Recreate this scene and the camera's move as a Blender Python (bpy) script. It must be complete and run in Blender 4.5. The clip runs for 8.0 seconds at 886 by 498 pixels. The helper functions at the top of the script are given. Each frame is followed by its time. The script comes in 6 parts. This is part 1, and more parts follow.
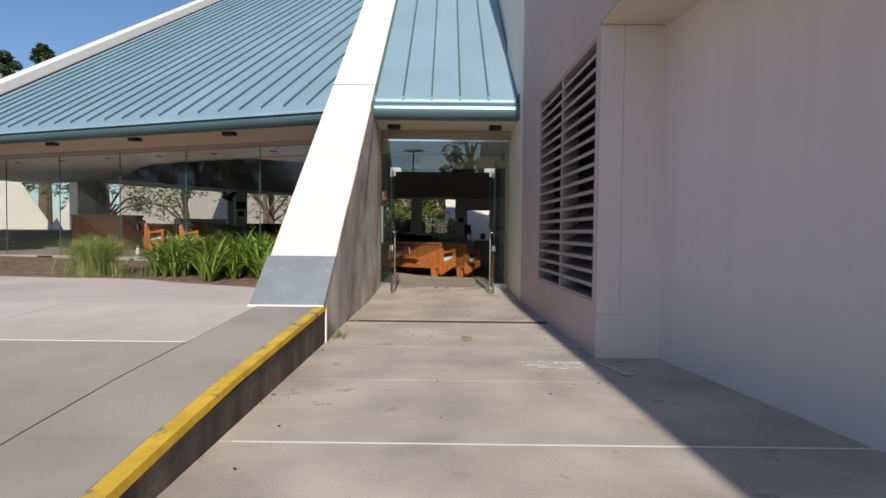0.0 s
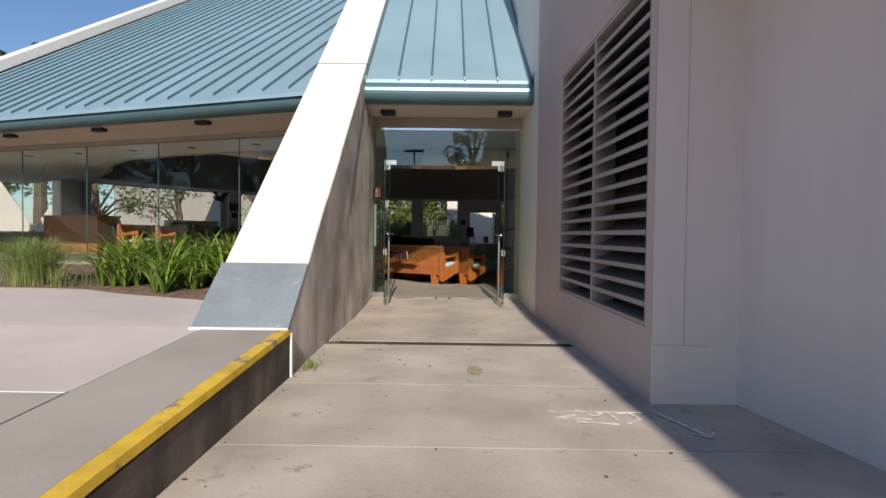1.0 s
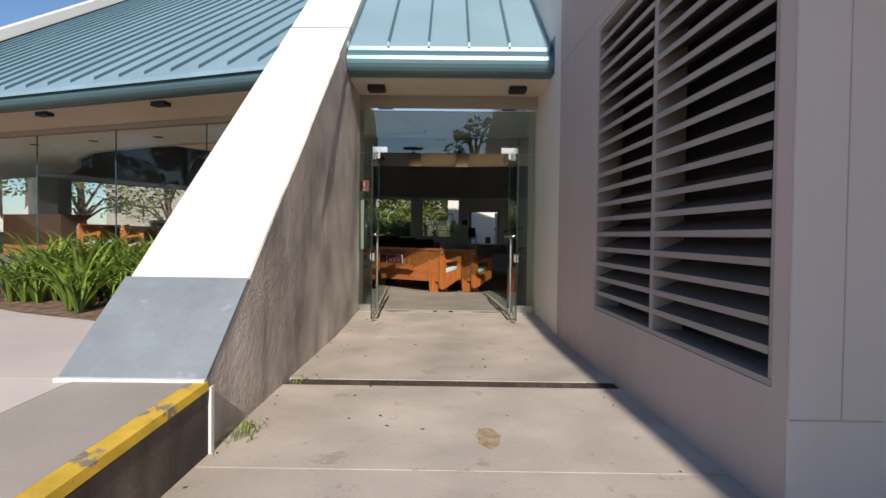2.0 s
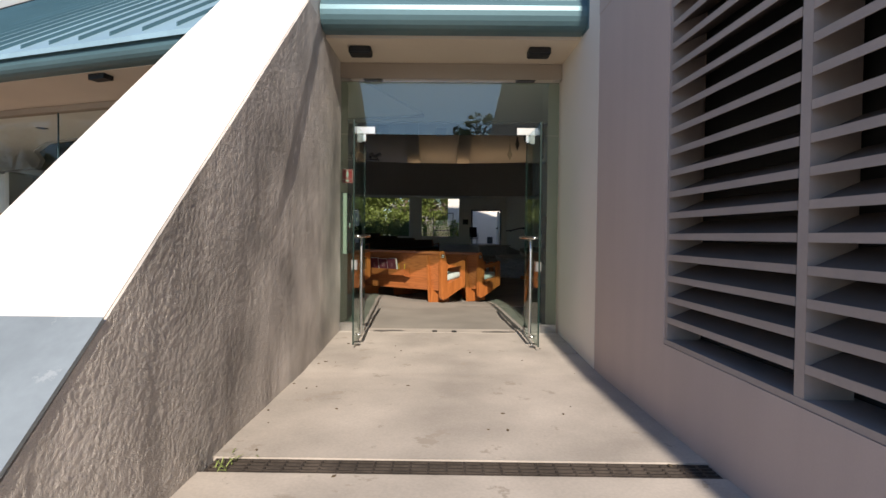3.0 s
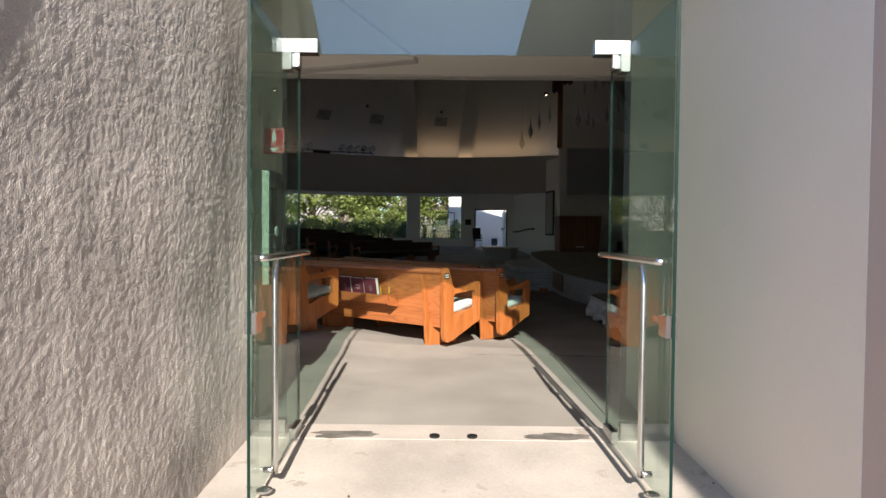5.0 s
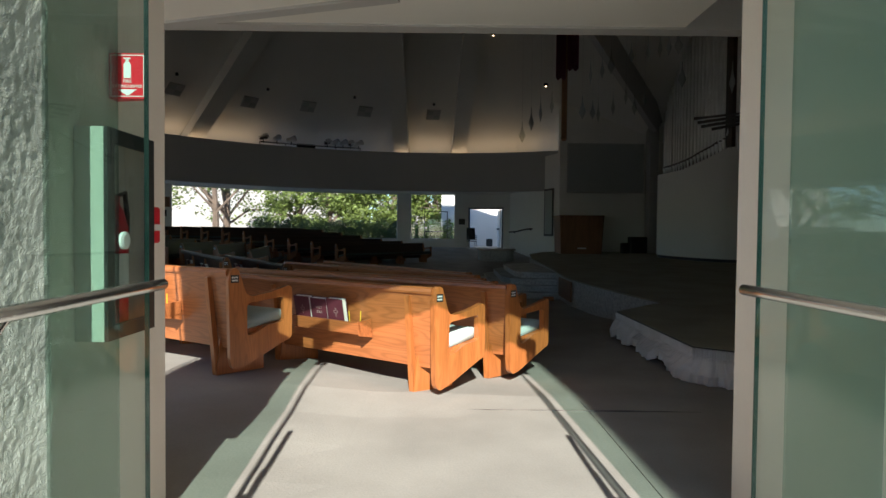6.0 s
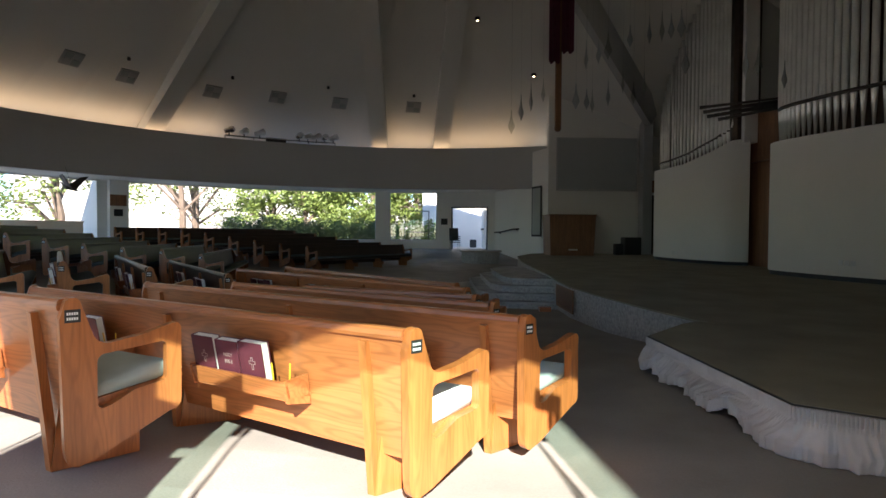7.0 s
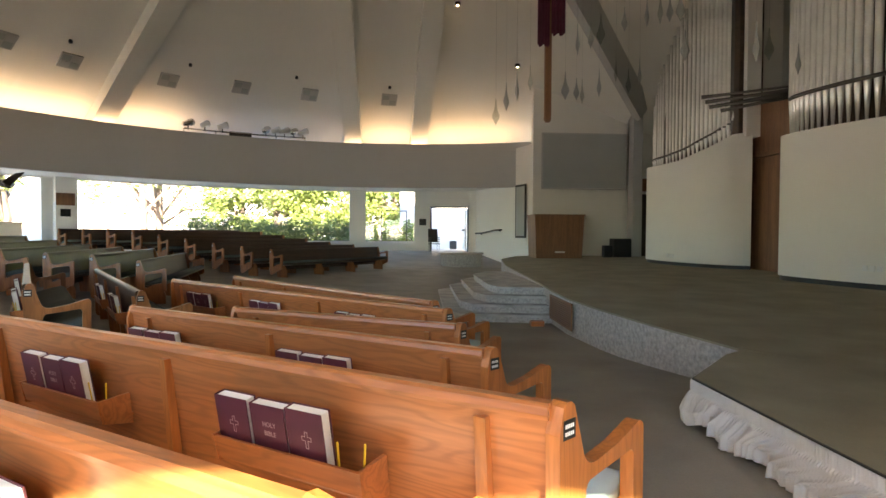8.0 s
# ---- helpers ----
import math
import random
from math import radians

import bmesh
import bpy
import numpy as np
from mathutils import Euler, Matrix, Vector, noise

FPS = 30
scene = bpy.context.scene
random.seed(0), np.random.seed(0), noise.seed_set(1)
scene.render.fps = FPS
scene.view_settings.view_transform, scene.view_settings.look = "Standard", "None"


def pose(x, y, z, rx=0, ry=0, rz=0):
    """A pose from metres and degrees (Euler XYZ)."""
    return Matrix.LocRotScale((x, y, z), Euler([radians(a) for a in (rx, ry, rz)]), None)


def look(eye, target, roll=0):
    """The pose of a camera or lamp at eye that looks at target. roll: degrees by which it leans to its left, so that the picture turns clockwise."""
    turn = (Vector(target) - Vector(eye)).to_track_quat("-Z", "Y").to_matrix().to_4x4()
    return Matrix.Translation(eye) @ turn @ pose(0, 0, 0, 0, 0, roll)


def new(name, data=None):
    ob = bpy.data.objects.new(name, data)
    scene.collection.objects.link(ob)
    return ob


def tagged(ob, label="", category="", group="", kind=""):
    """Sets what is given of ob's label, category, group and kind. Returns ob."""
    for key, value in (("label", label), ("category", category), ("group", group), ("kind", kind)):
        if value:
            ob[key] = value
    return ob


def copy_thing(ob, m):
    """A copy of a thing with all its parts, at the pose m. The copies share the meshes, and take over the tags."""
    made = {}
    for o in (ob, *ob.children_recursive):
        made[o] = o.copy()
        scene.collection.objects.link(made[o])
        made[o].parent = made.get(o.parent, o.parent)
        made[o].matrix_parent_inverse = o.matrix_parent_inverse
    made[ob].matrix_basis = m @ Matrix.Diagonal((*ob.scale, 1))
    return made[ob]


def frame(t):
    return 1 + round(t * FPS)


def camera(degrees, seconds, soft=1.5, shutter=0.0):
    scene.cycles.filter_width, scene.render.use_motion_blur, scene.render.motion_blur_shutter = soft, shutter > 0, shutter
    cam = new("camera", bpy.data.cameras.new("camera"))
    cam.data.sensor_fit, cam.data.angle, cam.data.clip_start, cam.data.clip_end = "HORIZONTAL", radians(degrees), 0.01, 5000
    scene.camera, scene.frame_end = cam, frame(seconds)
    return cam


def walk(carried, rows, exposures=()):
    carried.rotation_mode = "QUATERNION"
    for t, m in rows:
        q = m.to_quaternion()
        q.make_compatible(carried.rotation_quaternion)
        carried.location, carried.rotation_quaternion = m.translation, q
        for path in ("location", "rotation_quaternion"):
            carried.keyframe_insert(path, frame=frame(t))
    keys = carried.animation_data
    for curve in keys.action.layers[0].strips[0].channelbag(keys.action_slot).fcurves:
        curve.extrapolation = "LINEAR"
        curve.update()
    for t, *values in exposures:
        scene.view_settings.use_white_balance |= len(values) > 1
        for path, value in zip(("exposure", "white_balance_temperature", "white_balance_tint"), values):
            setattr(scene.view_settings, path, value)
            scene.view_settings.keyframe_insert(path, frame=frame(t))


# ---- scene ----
import functools

cam = camera(76.0, 8.0, soft=1.5)
PATH = [
    (0, (0.964, 1.344, 1.064), (0.956, 3.343, 1.004), 0.6),
    (0.5, (0.964, 1.986, 1.063), (0.953, 3.985, 1.004), 0.6),
    (1, (0.962, 2.694, 1.046), (0.948, 4.693, 0.997), 0.7),
    (1.5, (0.965, 3.441, 1.051), (0.949, 5.44, 1.004), 0.7),
    (3, (0.927, 5.73, 1.078), (0.912, 7.729, 1.029), 0.6),
    (3.5, (0.899, 6.461, 1.098), (0.883, 8.46, 1.05), 0.5),
    (4, (0.872, 7.212, 1.107), (0.858, 9.211, 1.059), 0.5),
    (4.5, (0.888, 7.97, 1.13), (0.872, 9.969, 1.083), 0.4),
    (5, (0.859, 8.781, 1.164), (0.845, 10.781, 1.115), 0.5),
    (6.5, (0.856, 11.232, 1.222), (0.896, 13.231, 1.171), 0.5),
    (7, (0.879, 12.052, 1.237), (0.956, 14.05, 1.187), 0.4),
    (7.5, (0.899, 12.768, 1.277), (1.014, 14.764, 1.227), 0.3),
    (8, (0.986, 13.54, 1.286), (1.135, 15.534, 1.237), 0.3),
]
walk(cam, [(t, look(eye, target, roll)) for t, eye, target, roll in PATH],
     exposures=[(0.0, -0.05, 6850, 12), (1.5, 0.05, 6900, 12), (3.5, 0.55, 6900, 12), (4.0, 0.82, 6750, 12), (4.5, 0.97, 6600, 12), (5.0, 1.08, 6550, 12),
                (6.5, 1.65, 5950, 2), (7.0, 2.34, 6300, 10), (7.5, 3.22, 7000, 17), (8.0, 4.05, 7400, 11)])

# ---- light ----
SUN_DIR = Vector((-0.05, 1.0, -0.60)).normalized()
world = bpy.data.worlds.new("sky")
scene.world = world
world.use_nodes = True
wn = world.node_tree.nodes
sky = wn.new("ShaderNodeTexSky")
sky.sky_type = "NISHITA"
sky.sun_disc = False
sky.sun_elevation = math.asin(-SUN_DIR.z)
sky.sun_rotation = math.atan2(-SUN_DIR.x, -SUN_DIR.y)
sky.air_density, sky.dust_density, sky.ozone_density = 1.0, 0.2, 6.0
wn["Background"].inputs["Strength"].default_value = 0.125
world.node_tree.links.new(sky.outputs[0], wn["Background"].inputs["Color"])
sun = new("sun", bpy.data.lights.new("sun", "SUN"))
sun.data.energy, sun.data.angle, sun.data.color = 5.0, radians(0.5), (1.0, 0.935, 0.85)
sun.matrix_world = look((0, 0, 30), tuple(Vector((0, 0, 30)) + SUN_DIR))


# ---- materials ----
def mat(name, color, rough=0.7, metal=0.0, var=0.12, scale=1.5, fine=60.0, bump=0.15, depth=0.004, streak=0.0, random_tint=0.0, spec=0.5, tint2=None):
    """A procedural surface: broad stains, fine grain, relief and, for painted walls, rain streaks."""
    m = bpy.data.materials.new(name)
    m.use_nodes = True
    nt = m.node_tree
    n, l = nt.nodes, nt.links
    b = n["Principled BSDF"]
    b.inputs["Roughness"].default_value = rough
    b.inputs["Metallic"].default_value = metal
    b.inputs["Specular IOR Level"].default_value = spec
    co = n.new("ShaderNodeTexCoord")
    big = n.new("ShaderNodeTexNoise")
    big.inputs["Scale"].default_value, big.inputs["Detail"].default_value = scale, 6.0
    l.new(co.outputs["Object"], big.inputs["Vector"])
    small = n.new("ShaderNodeTexNoise")
    small.inputs["Scale"].default_value, small.inputs["Detail"].default_value = fine, 4.0
    l.new(co.outputs["Object"], small.inputs["Vector"])
    mix = n.new("ShaderNodeMix")
    mix.data_type = "RGBA"
    dark = tint2 or tuple(c * (1 - var * 1.6) for c in color)
    light = tuple(min(1.0, c * (1 + var)) for c in color)
    mix.inputs["A"].default_value, mix.inputs["B"].default_value = (*dark, 1), (*light, 1)
    ramp = n.new("ShaderNodeMapRange")
    ramp.inputs["From Min"].default_value, ramp.inputs["From Max"].default_value = 0.3, 0.7
    l.new(big.outputs["Fac"], ramp.inputs["Value"])
    l.new(ramp.outputs[0], mix.inputs["Factor"])
    out = mix.outputs["Result"]
    grain = n.new("ShaderNodeMix")
    grain.data_type, grain.blend_type = "RGBA", "MULTIPLY"
    grain.inputs["Factor"].default_value = 1.0
    gr = n.new("ShaderNodeMapRange")
    gr.inputs["To Min"].default_value, gr.inputs["To Max"].default_value = 1 - var, 1 + var
    l.new(small.outputs["Fac"], gr.inputs["Value"])
    l.new(out, grain.inputs["A"])
    l.new(gr.outputs[0], grain.inputs["B"])
    out = grain.outputs["Result"]
    if streak:
        mp = n.new("ShaderNodeMapping")
        mp.inputs["Scale"].default_value = (5.0, 5.0, 0.45)
        l.new(co.outputs["Object"], mp.inputs["Vector"])
        st = n.new("ShaderNodeTexNoise")
        st.inputs["Scale"].default_value, st.inputs["Detail"].default_value = 1.0, 5.0
        l.new(mp.outputs[0], st.inputs["Vector"])
        sr = n.new("ShaderNodeMapRange")
        sr.inputs["From Min"].default_value, sr.inputs["From Max"].default_value = 0.35, 0.65
        sr.inputs["To Min"].default_value, sr.inputs["To Max"].default_value = 1 - streak, 1 + streak * 0.5
        l.new(st.outputs["Fac"], sr.inputs["Value"])
        sm = n.new("ShaderNodeMix")
        sm.data_type, sm.blend_type = "RGBA", "MULTIPLY"
        sm.inputs["Factor"].default_value = 1.0
        l.new(out, sm.inputs["A"])
        l.new(sr.outputs[0], sm.inputs["B"])
        out = sm.outputs["Result"]
    if random_tint:
        info = n.new("ShaderNodeObjectInfo")
        rr = n.new("ShaderNodeMapRange")
        rr.inputs["To Min"].default_value, rr.inputs["To Max"].default_value = 1 - random_tint, 1 + random_tint
        l.new(info.outputs["Random"], rr.inputs["Value"])
        rm = n.new("ShaderNodeMix")
        rm.data_type, rm.blend_type = "RGBA", "MULTIPLY"
        rm.inputs["Factor"].default_value = 1.0
        l.new(out, rm.inputs["A"])
        l.new(rr.outputs[0], rm.inputs["B"])
        out = rm.outputs["Result"]
    l.new(out, b.inputs["Base Color"])
    if bump:
        bp = n.new("ShaderNodeBump")
        bp.inputs["Strength"].default_value, bp.inputs["Distance"].default_value = bump, depth
        l.new(small.outputs["Fac"], bp.inputs["Height"])
        l.new(bp.outputs[0], b.inputs["Normal"])
    return m


def wood(name, color, dark, rough=0.4, along=(0.6, 9.0, 9.0), figure=0.82):
    """Varnished oak: long grain bands with fine pores."""
    m = bpy.data.materials.new(name)
    m.use_nodes = True
    n, l = m.node_tree.nodes, m.node_tree.links
    b = n["Principled BSDF"]
    b.inputs["Roughness"].default_value = rough
    co = n.new("ShaderNodeTexCoord")
    info = n.new("ShaderNodeObjectInfo")
    shift = n.new("ShaderNodeVectorMath")
    shift.operation = "ADD"
    l.new(co.outputs["Object"], shift.inputs[0])
    l.new(info.outputs["Random"], shift.inputs[1])
    mp = n.new("ShaderNodeMapping")
    mp.inputs["Scale"].default_value = along
    l.new(shift.outputs[0], mp.inputs["Vector"])
    wave = n.new("ShaderNodeTexNoise")
    wave.inputs["Scale"].default_value, wave.inputs["Detail"].default_value, wave.inputs["Distortion"].default_value = 1.2, 4.0, 0.6
    l.new(mp.outputs[0], wave.inputs["Vector"])
    mp2 = n.new("ShaderNodeMapping")
    mp2.inputs["Scale"].default_value = tuple(a * 12 for a in along)
    l.new(shift.outputs[0], mp2.inputs["Vector"])
    pore = n.new("ShaderNodeTexNoise")
    pore.inputs["Scale"].default_value, pore.inputs["Detail"].default_value = 1.0, 3.0
    l.new(mp2.outputs[0], pore.inputs["Vector"])
    ramp = n.new("ShaderNodeValToRGB")
    ramp.color_ramp.elements[0].position, ramp.color_ramp.elements[0].color = 0.32, (*dark, 1)
    ramp.color_ramp.elements[1].position, ramp.color_ramp.elements[1].color = 0.62, (*color, 1)
    l.new(wave.outputs["Fac"], ramp.inputs[0])
    gr = n.new("ShaderNodeMapRange")
    gr.inputs["From Min"].default_value, gr.inputs["From Max"].default_value = 0.3, 0.7
    gr.inputs["To Min"].default_value, gr.inputs["To Max"].default_value = 0.9, 1.06
    l.new(pore.outputs["Fac"], gr.inputs["Value"])
    mx = n.new("ShaderNodeMix")
    mx.data_type, mx.blend_type = "RGBA", "MULTIPLY"
    mx.inputs["Factor"].default_value = 1.0
    l.new(ramp.outputs[0], mx.inputs["A"])
    l.new(gr.outputs[0], mx.inputs["B"])
    # flat-sawn figure: stretched, wandering rings
    mp3 = n.new("ShaderNodeMapping")
    mp3.inputs["Scale"].default_value = tuple(0.55 if a == min(along) else 4.6 for a in along)
    mp3.inputs["Location"].default_value = (0.0, 0.13, -0.3)
    l.new(shift.outputs[0], mp3.inputs["Vector"])
    fig = n.new("ShaderNodeTexNoise")
    fig.inputs["Scale"].default_value, fig.inputs["Detail"].default_value, fig.inputs["Roughness"].default_value = 2.2, 1.5, 0.35
    l.new(mp3.outputs[0], fig.inputs["Vector"])
    many, wav = n.new("ShaderNodeMath"), n.new("ShaderNodeMath")
    many.operation, wav.operation = "MULTIPLY", "SINE"
    many.inputs[1].default_value = 70.0
    l.new(fig.outputs["Fac"], many.inputs[0])
    l.new(many.outputs[0], wav.inputs[0])
    fr = n.new("ShaderNodeMapRange")
    fr.inputs["From Min"].default_value, fr.inputs["From Max"].default_value = -1.0, 0.1
    fr.inputs["To Min"].default_value, fr.inputs["To Max"].default_value = figure, 1.04
    l.new(wav.outputs[0], fr.inputs["Value"])
    fm = n.new("ShaderNodeMix")
    fm.data_type, fm.blend_type = "RGBA", "MULTIPLY"
    fm.inputs["Factor"].default_value = 1.0
    l.new(mx.outputs["Result"], fm.inputs["A"])
    l.new(fr.outputs[0], fm.inputs["B"])
    l.new(fm.outputs["Result"], b.inputs["Base Color"])
    bp = n.new("ShaderNodeBump")
    bp.inputs["Strength"].default_value, bp.inputs["Distance"].default_value = 0.12, 0.001
    l.new(pore.outputs["Fac"], bp.inputs["Height"])
    l.new(bp.outputs[0], b.inputs["Normal"])
    return m


def glass(name, color, rough=0.0, base=0.04, graze=0.5):
    """Thin sheet glass: clear with a faint tint, mirror-like at grazing angles."""
    m = bpy.data.materials.new(name)
    m.use_nodes = True
    n, l = m.node_tree.nodes, m.node_tree.links
    n.remove(n["Principled BSDF"])
    tr, gl, mx, lw = n.new("ShaderNodeBsdfTransparent"), n.new("ShaderNodeBsdfGlossy"), n.new("ShaderNodeMixShader"), n.new("ShaderNodeLayerWeight")
    pw, fr = n.new("ShaderNodeMath"), n.new("ShaderNodeMath")
    lw.inputs["Blend"].default_value = 0.5
    pw.operation, fr.operation = "POWER", "MULTIPLY_ADD"
    pw.inputs[1].default_value, fr.inputs[1].default_value, fr.inputs[2].default_value = 5.0, graze, base
    l.new(lw.outputs["Facing"], pw.inputs[0])
    l.new(pw.outputs[0], fr.inputs[0])
    tr.inputs["Color"].default_value = (*color, 1)
    gl.inputs["Roughness"].default_value = rough
    l.new(fr.outputs[0], mx.inputs[0])
    l.new(tr.outputs[0], mx.inputs[1])
    l.new(gl.outputs[0], mx.inputs[2])
    l.new(mx.outputs[0], n["Material Output"].inputs["Surface"])
    return m


def glow(name, color, strength):
    m = bpy.data.materials.new(name)
    m.use_nodes = True
    b = m.node_tree.nodes["Principled BSDF"]
    b.inputs["Base Color"].default_value = (*color, 1)
    b.inputs["Emission Color"].default_value = (*color, 1)
    b.inputs["Emission Strength"].default_value = strength
    return m


M_FIN = mat("white_paint_concrete", (0.75, 0.70, 0.645), 0.75, var=0.03, scale=0.7, fine=40, bump=0.1, depth=0.003)
M_FINSIDE = mat("rough_grey_stucco", (0.66, 0.605, 0.555), 0.97, spec=0.15, var=0.24, scale=1.6, fine=170, bump=0.9, depth=0.010, streak=0.08)
M_MAUVE = mat("mauve_stucco", (0.53, 0.425, 0.385), 0.9, var=0.04, scale=0.6, fine=90, bump=0.25, depth=0.003, streak=0.03)
M_PINK = mat("pale_stucco", (0.72, 0.63, 0.585), 0.9, var=0.035, scale=0.6, fine=90, bump=0.25, depth=0.003, streak=0.03)
M_JAMB = mat("jamb_plaster", (0.80, 0.72, 0.64), 0.85, var=0.03, scale=0.8, fine=70, bump=0.2, depth=0.003)
M_SOFFIT = mat("soffit_paint", (0.68, 0.58, 0.47), 0.8, var=0.04, scale=0.8, fine=60, bump=0.1)
M_HEADER = mat("header_paint", (0.38, 0.32, 0.26), 0.8, var=0.05, scale=0.8, fine=60, bump=0.1)
M_WALK = mat("walk_concrete", (0.48, 0.425, 0.37), 0.85, var=0.16, scale=1.5, fine=60, bump=0.3, depth=0.003, random_tint=0.05)
M_PLAZA = mat("plaza_concrete", (0.56, 0.495, 0.46), 0.85, var=0.1, scale=0.9, fine=70, bump=0.3, depth=0.003, random_tint=0.05)
M_KERBTOP = mat("kerb_concrete", (0.37, 0.335, 0.295), 0.85, var=0.1, scale=1.2, fine=70, bump=0.3, depth=0.003, random_tint=0.04)
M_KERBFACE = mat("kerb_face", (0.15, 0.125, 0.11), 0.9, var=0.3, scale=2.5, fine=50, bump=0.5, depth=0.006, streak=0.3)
M_YELLOW = mat("yellow_paint", (0.72, 0.47, 0.045), 0.6, var=0.14, scale=5.0, fine=60, bump=0.3, depth=0.003)


def worn(m, under, amount):
    """Paint chipped away in small patches to the surface under it."""
    n, l = m.node_tree.nodes, m.node_tree.links
    b = n["Principled BSDF"]
    co, a, c = n.new("ShaderNodeTexCoord"), n.new("ShaderNodeTexNoise"), n.new("ShaderNodeMapRange")
    a.inputs["Scale"].default_value, a.inputs["Detail"].default_value, a.inputs["Roughness"].default_value = 4.0, 9.0, 0.72
    l.new(co.outputs["Object"], a.inputs["Vector"])
    c.inputs["From Min"].default_value, c.inputs["From Max"].default_value = 1 - amount, 1.03 - amount
    l.new(a.outputs["Fac"], c.inputs["Value"])
    mx = n.new("ShaderNodeMix")
    mx.data_type = "RGBA"
    l.new(c.outputs[0], mx.inputs["Factor"])
    l.new(b.inputs["Base Color"].links[0].from_socket, mx.inputs["A"])
    mx.inputs["B"].default_value = (*under, 1)
    l.new(mx.outputs["Result"], b.inputs["Base Color"])


worn(M_YELLOW, (0.24, 0.205, 0.17), 0.44)
worn(M_WALK, (0.36, 0.31, 0.26), 0.40)
M_ROOF = mat("blue_green_metal", (0.285, 0.435, 0.51), 0.4, metal=0.2, var=0.05, scale=0.8, fine=20, bump=0.05, random_tint=0.05)
M_GUTTER = mat("gutter_metal", (0.105, 0.195, 0.225), 0.36, metal=0.35, var=0.06, scale=0.8, fine=20, bump=0.04)
M_DARKMETAL = mat("dark_metal", (0.03, 0.03, 0.03), 0.5, metal=0.6, var=0.1, scale=3, fine=40, bump=0.05)
M_FLASH = mat("grey_flashing", (0.30, 0.345, 0.37), 0.4, metal=0.3, var=0.1, scale=3.0, fine=30, bump=0.06)
M_STEEL = mat("brushed_steel", (0.62, 0.62, 0.60), 0.25, metal=1.0, var=0.05, scale=4, fine=80, bump=0.05, depth=0.001)
M_CHROME = mat("polished_metal", (0.72, 0.72, 0.70), 0.08, metal=1.0, var=0.03, scale=4, fine=80, bump=0.0)
# Darker copy of the louvre paint: shade between the lips, put into the slats.
M_SLAT = mat("shaded_slat_paint", (0.15, 0.118, 0.105), 0.65, var=0.08, scale=2, fine=40, bump=0.1, random_tint=0.06)
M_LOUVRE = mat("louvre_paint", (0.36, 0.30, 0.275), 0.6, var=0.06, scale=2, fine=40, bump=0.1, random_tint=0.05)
worn(M_FLASH, (0.40, 0.44, 0.46), 0.38)
M_RUST = mat("drain_iron", (0.07, 0.055, 0.045), 0.8, metal=0.3, var=0.3, scale=6, fine=60, bump=0.3)
M_OAK = wood("varnished_oak", (0.42, 0.142, 0.046), (0.36, 0.116, 0.036), 0.3)
M_OAKEND = wood("oak_end_panel", (0.44, 0.146, 0.040), (0.34, 0.108, 0.028), 0.3, along=(9.0, 9.0, 0.9), figure=0.87)
# Pew oak and cushion darkened in colour for the shade on the far blocks.
M_OAKDARK = wood("darkened_oak", (0.065, 0.036, 0.021), (0.04, 0.022, 0.013), 0.4)
M_OAKENDSHADE = wood("shaded_oak_end", (0.32, 0.125, 0.04), (0.2, 0.078, 0.026), 0.33, along=(9.0, 9.0, 0.9), figure=0.87)
M_CUSHIONSHADE = mat("shaded_pew_cushion_fabric", (0.075, 0.09, 0.085), 0.95, var=0.06, scale=6, fine=300, bump=0.3, depth=0.001)
M_BROWNWOOD = wood("brown_wood", (0.25, 0.12, 0.055), (0.17, 0.08, 0.035), 0.5, along=(8.0, 8.0, 0.5), figure=0.88)
M_DESK = wood("desk_wood", (0.40, 0.19, 0.08), (0.3, 0.135, 0.055), 0.5, along=(8.0, 8.0, 0.5), figure=0.9)
M_CUSHION = mat("pew_cushion_fabric", (0.40, 0.46, 0.43), 0.95, var=0.06, scale=6, fine=300, bump=0.3, depth=0.001)
M_PLASTER = mat("interior_plaster", (0.82, 0.80, 0.74), 0.9, var=0.02, scale=0.5, fine=60, bump=0.1)
M_BAND = mat("band_plaster", (0.50, 0.49, 0.47), 0.9, var=0.02, scale=0.4, fine=60, bump=0.1)
M_GREYPANEL = mat("grey_fabric_panel", (0.40, 0.415, 0.40), 0.95, var=0.03, scale=1.0, fine=200, bump=0.2)
M_FLOOR = mat("aggregate_floor", (0.31, 0.285, 0.25), 0.85, spec=0.25, var=0.11, scale=1.3, fine=75, bump=0.5, depth=0.004)
M_STAGE = mat("stage_carpet", (0.27, 0.25, 0.18), 0.97, var=0.12, scale=1.6, fine=120, bump=0.4, depth=0.003)
M_STAGEFACE = mat("stage_aggregate", (0.47, 0.45, 0.42), 0.95, var=0.2, scale=22.0, fine=110, bump=1.0, depth=0.012)
M_TREAD = mat("tread_aggregate", (0.50, 0.48, 0.45), 0.95, var=0.2, scale=3.0, fine=80, bump=0.8, depth=0.008)
M_SKIRT = mat("skirt_fabric", (0.60, 0.58, 0.565), 0.9, var=0.06, scale=5, fine=200, bump=0.2)
M_PIPE = mat("organ_pipe_metal", (0.88, 0.88, 0.84), 0.3, metal=0.55, var=0.06, scale=2, fine=20, bump=0.05)
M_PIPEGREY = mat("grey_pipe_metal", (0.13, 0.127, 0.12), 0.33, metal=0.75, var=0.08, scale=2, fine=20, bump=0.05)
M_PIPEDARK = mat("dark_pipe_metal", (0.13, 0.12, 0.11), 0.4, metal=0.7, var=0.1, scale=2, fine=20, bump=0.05)
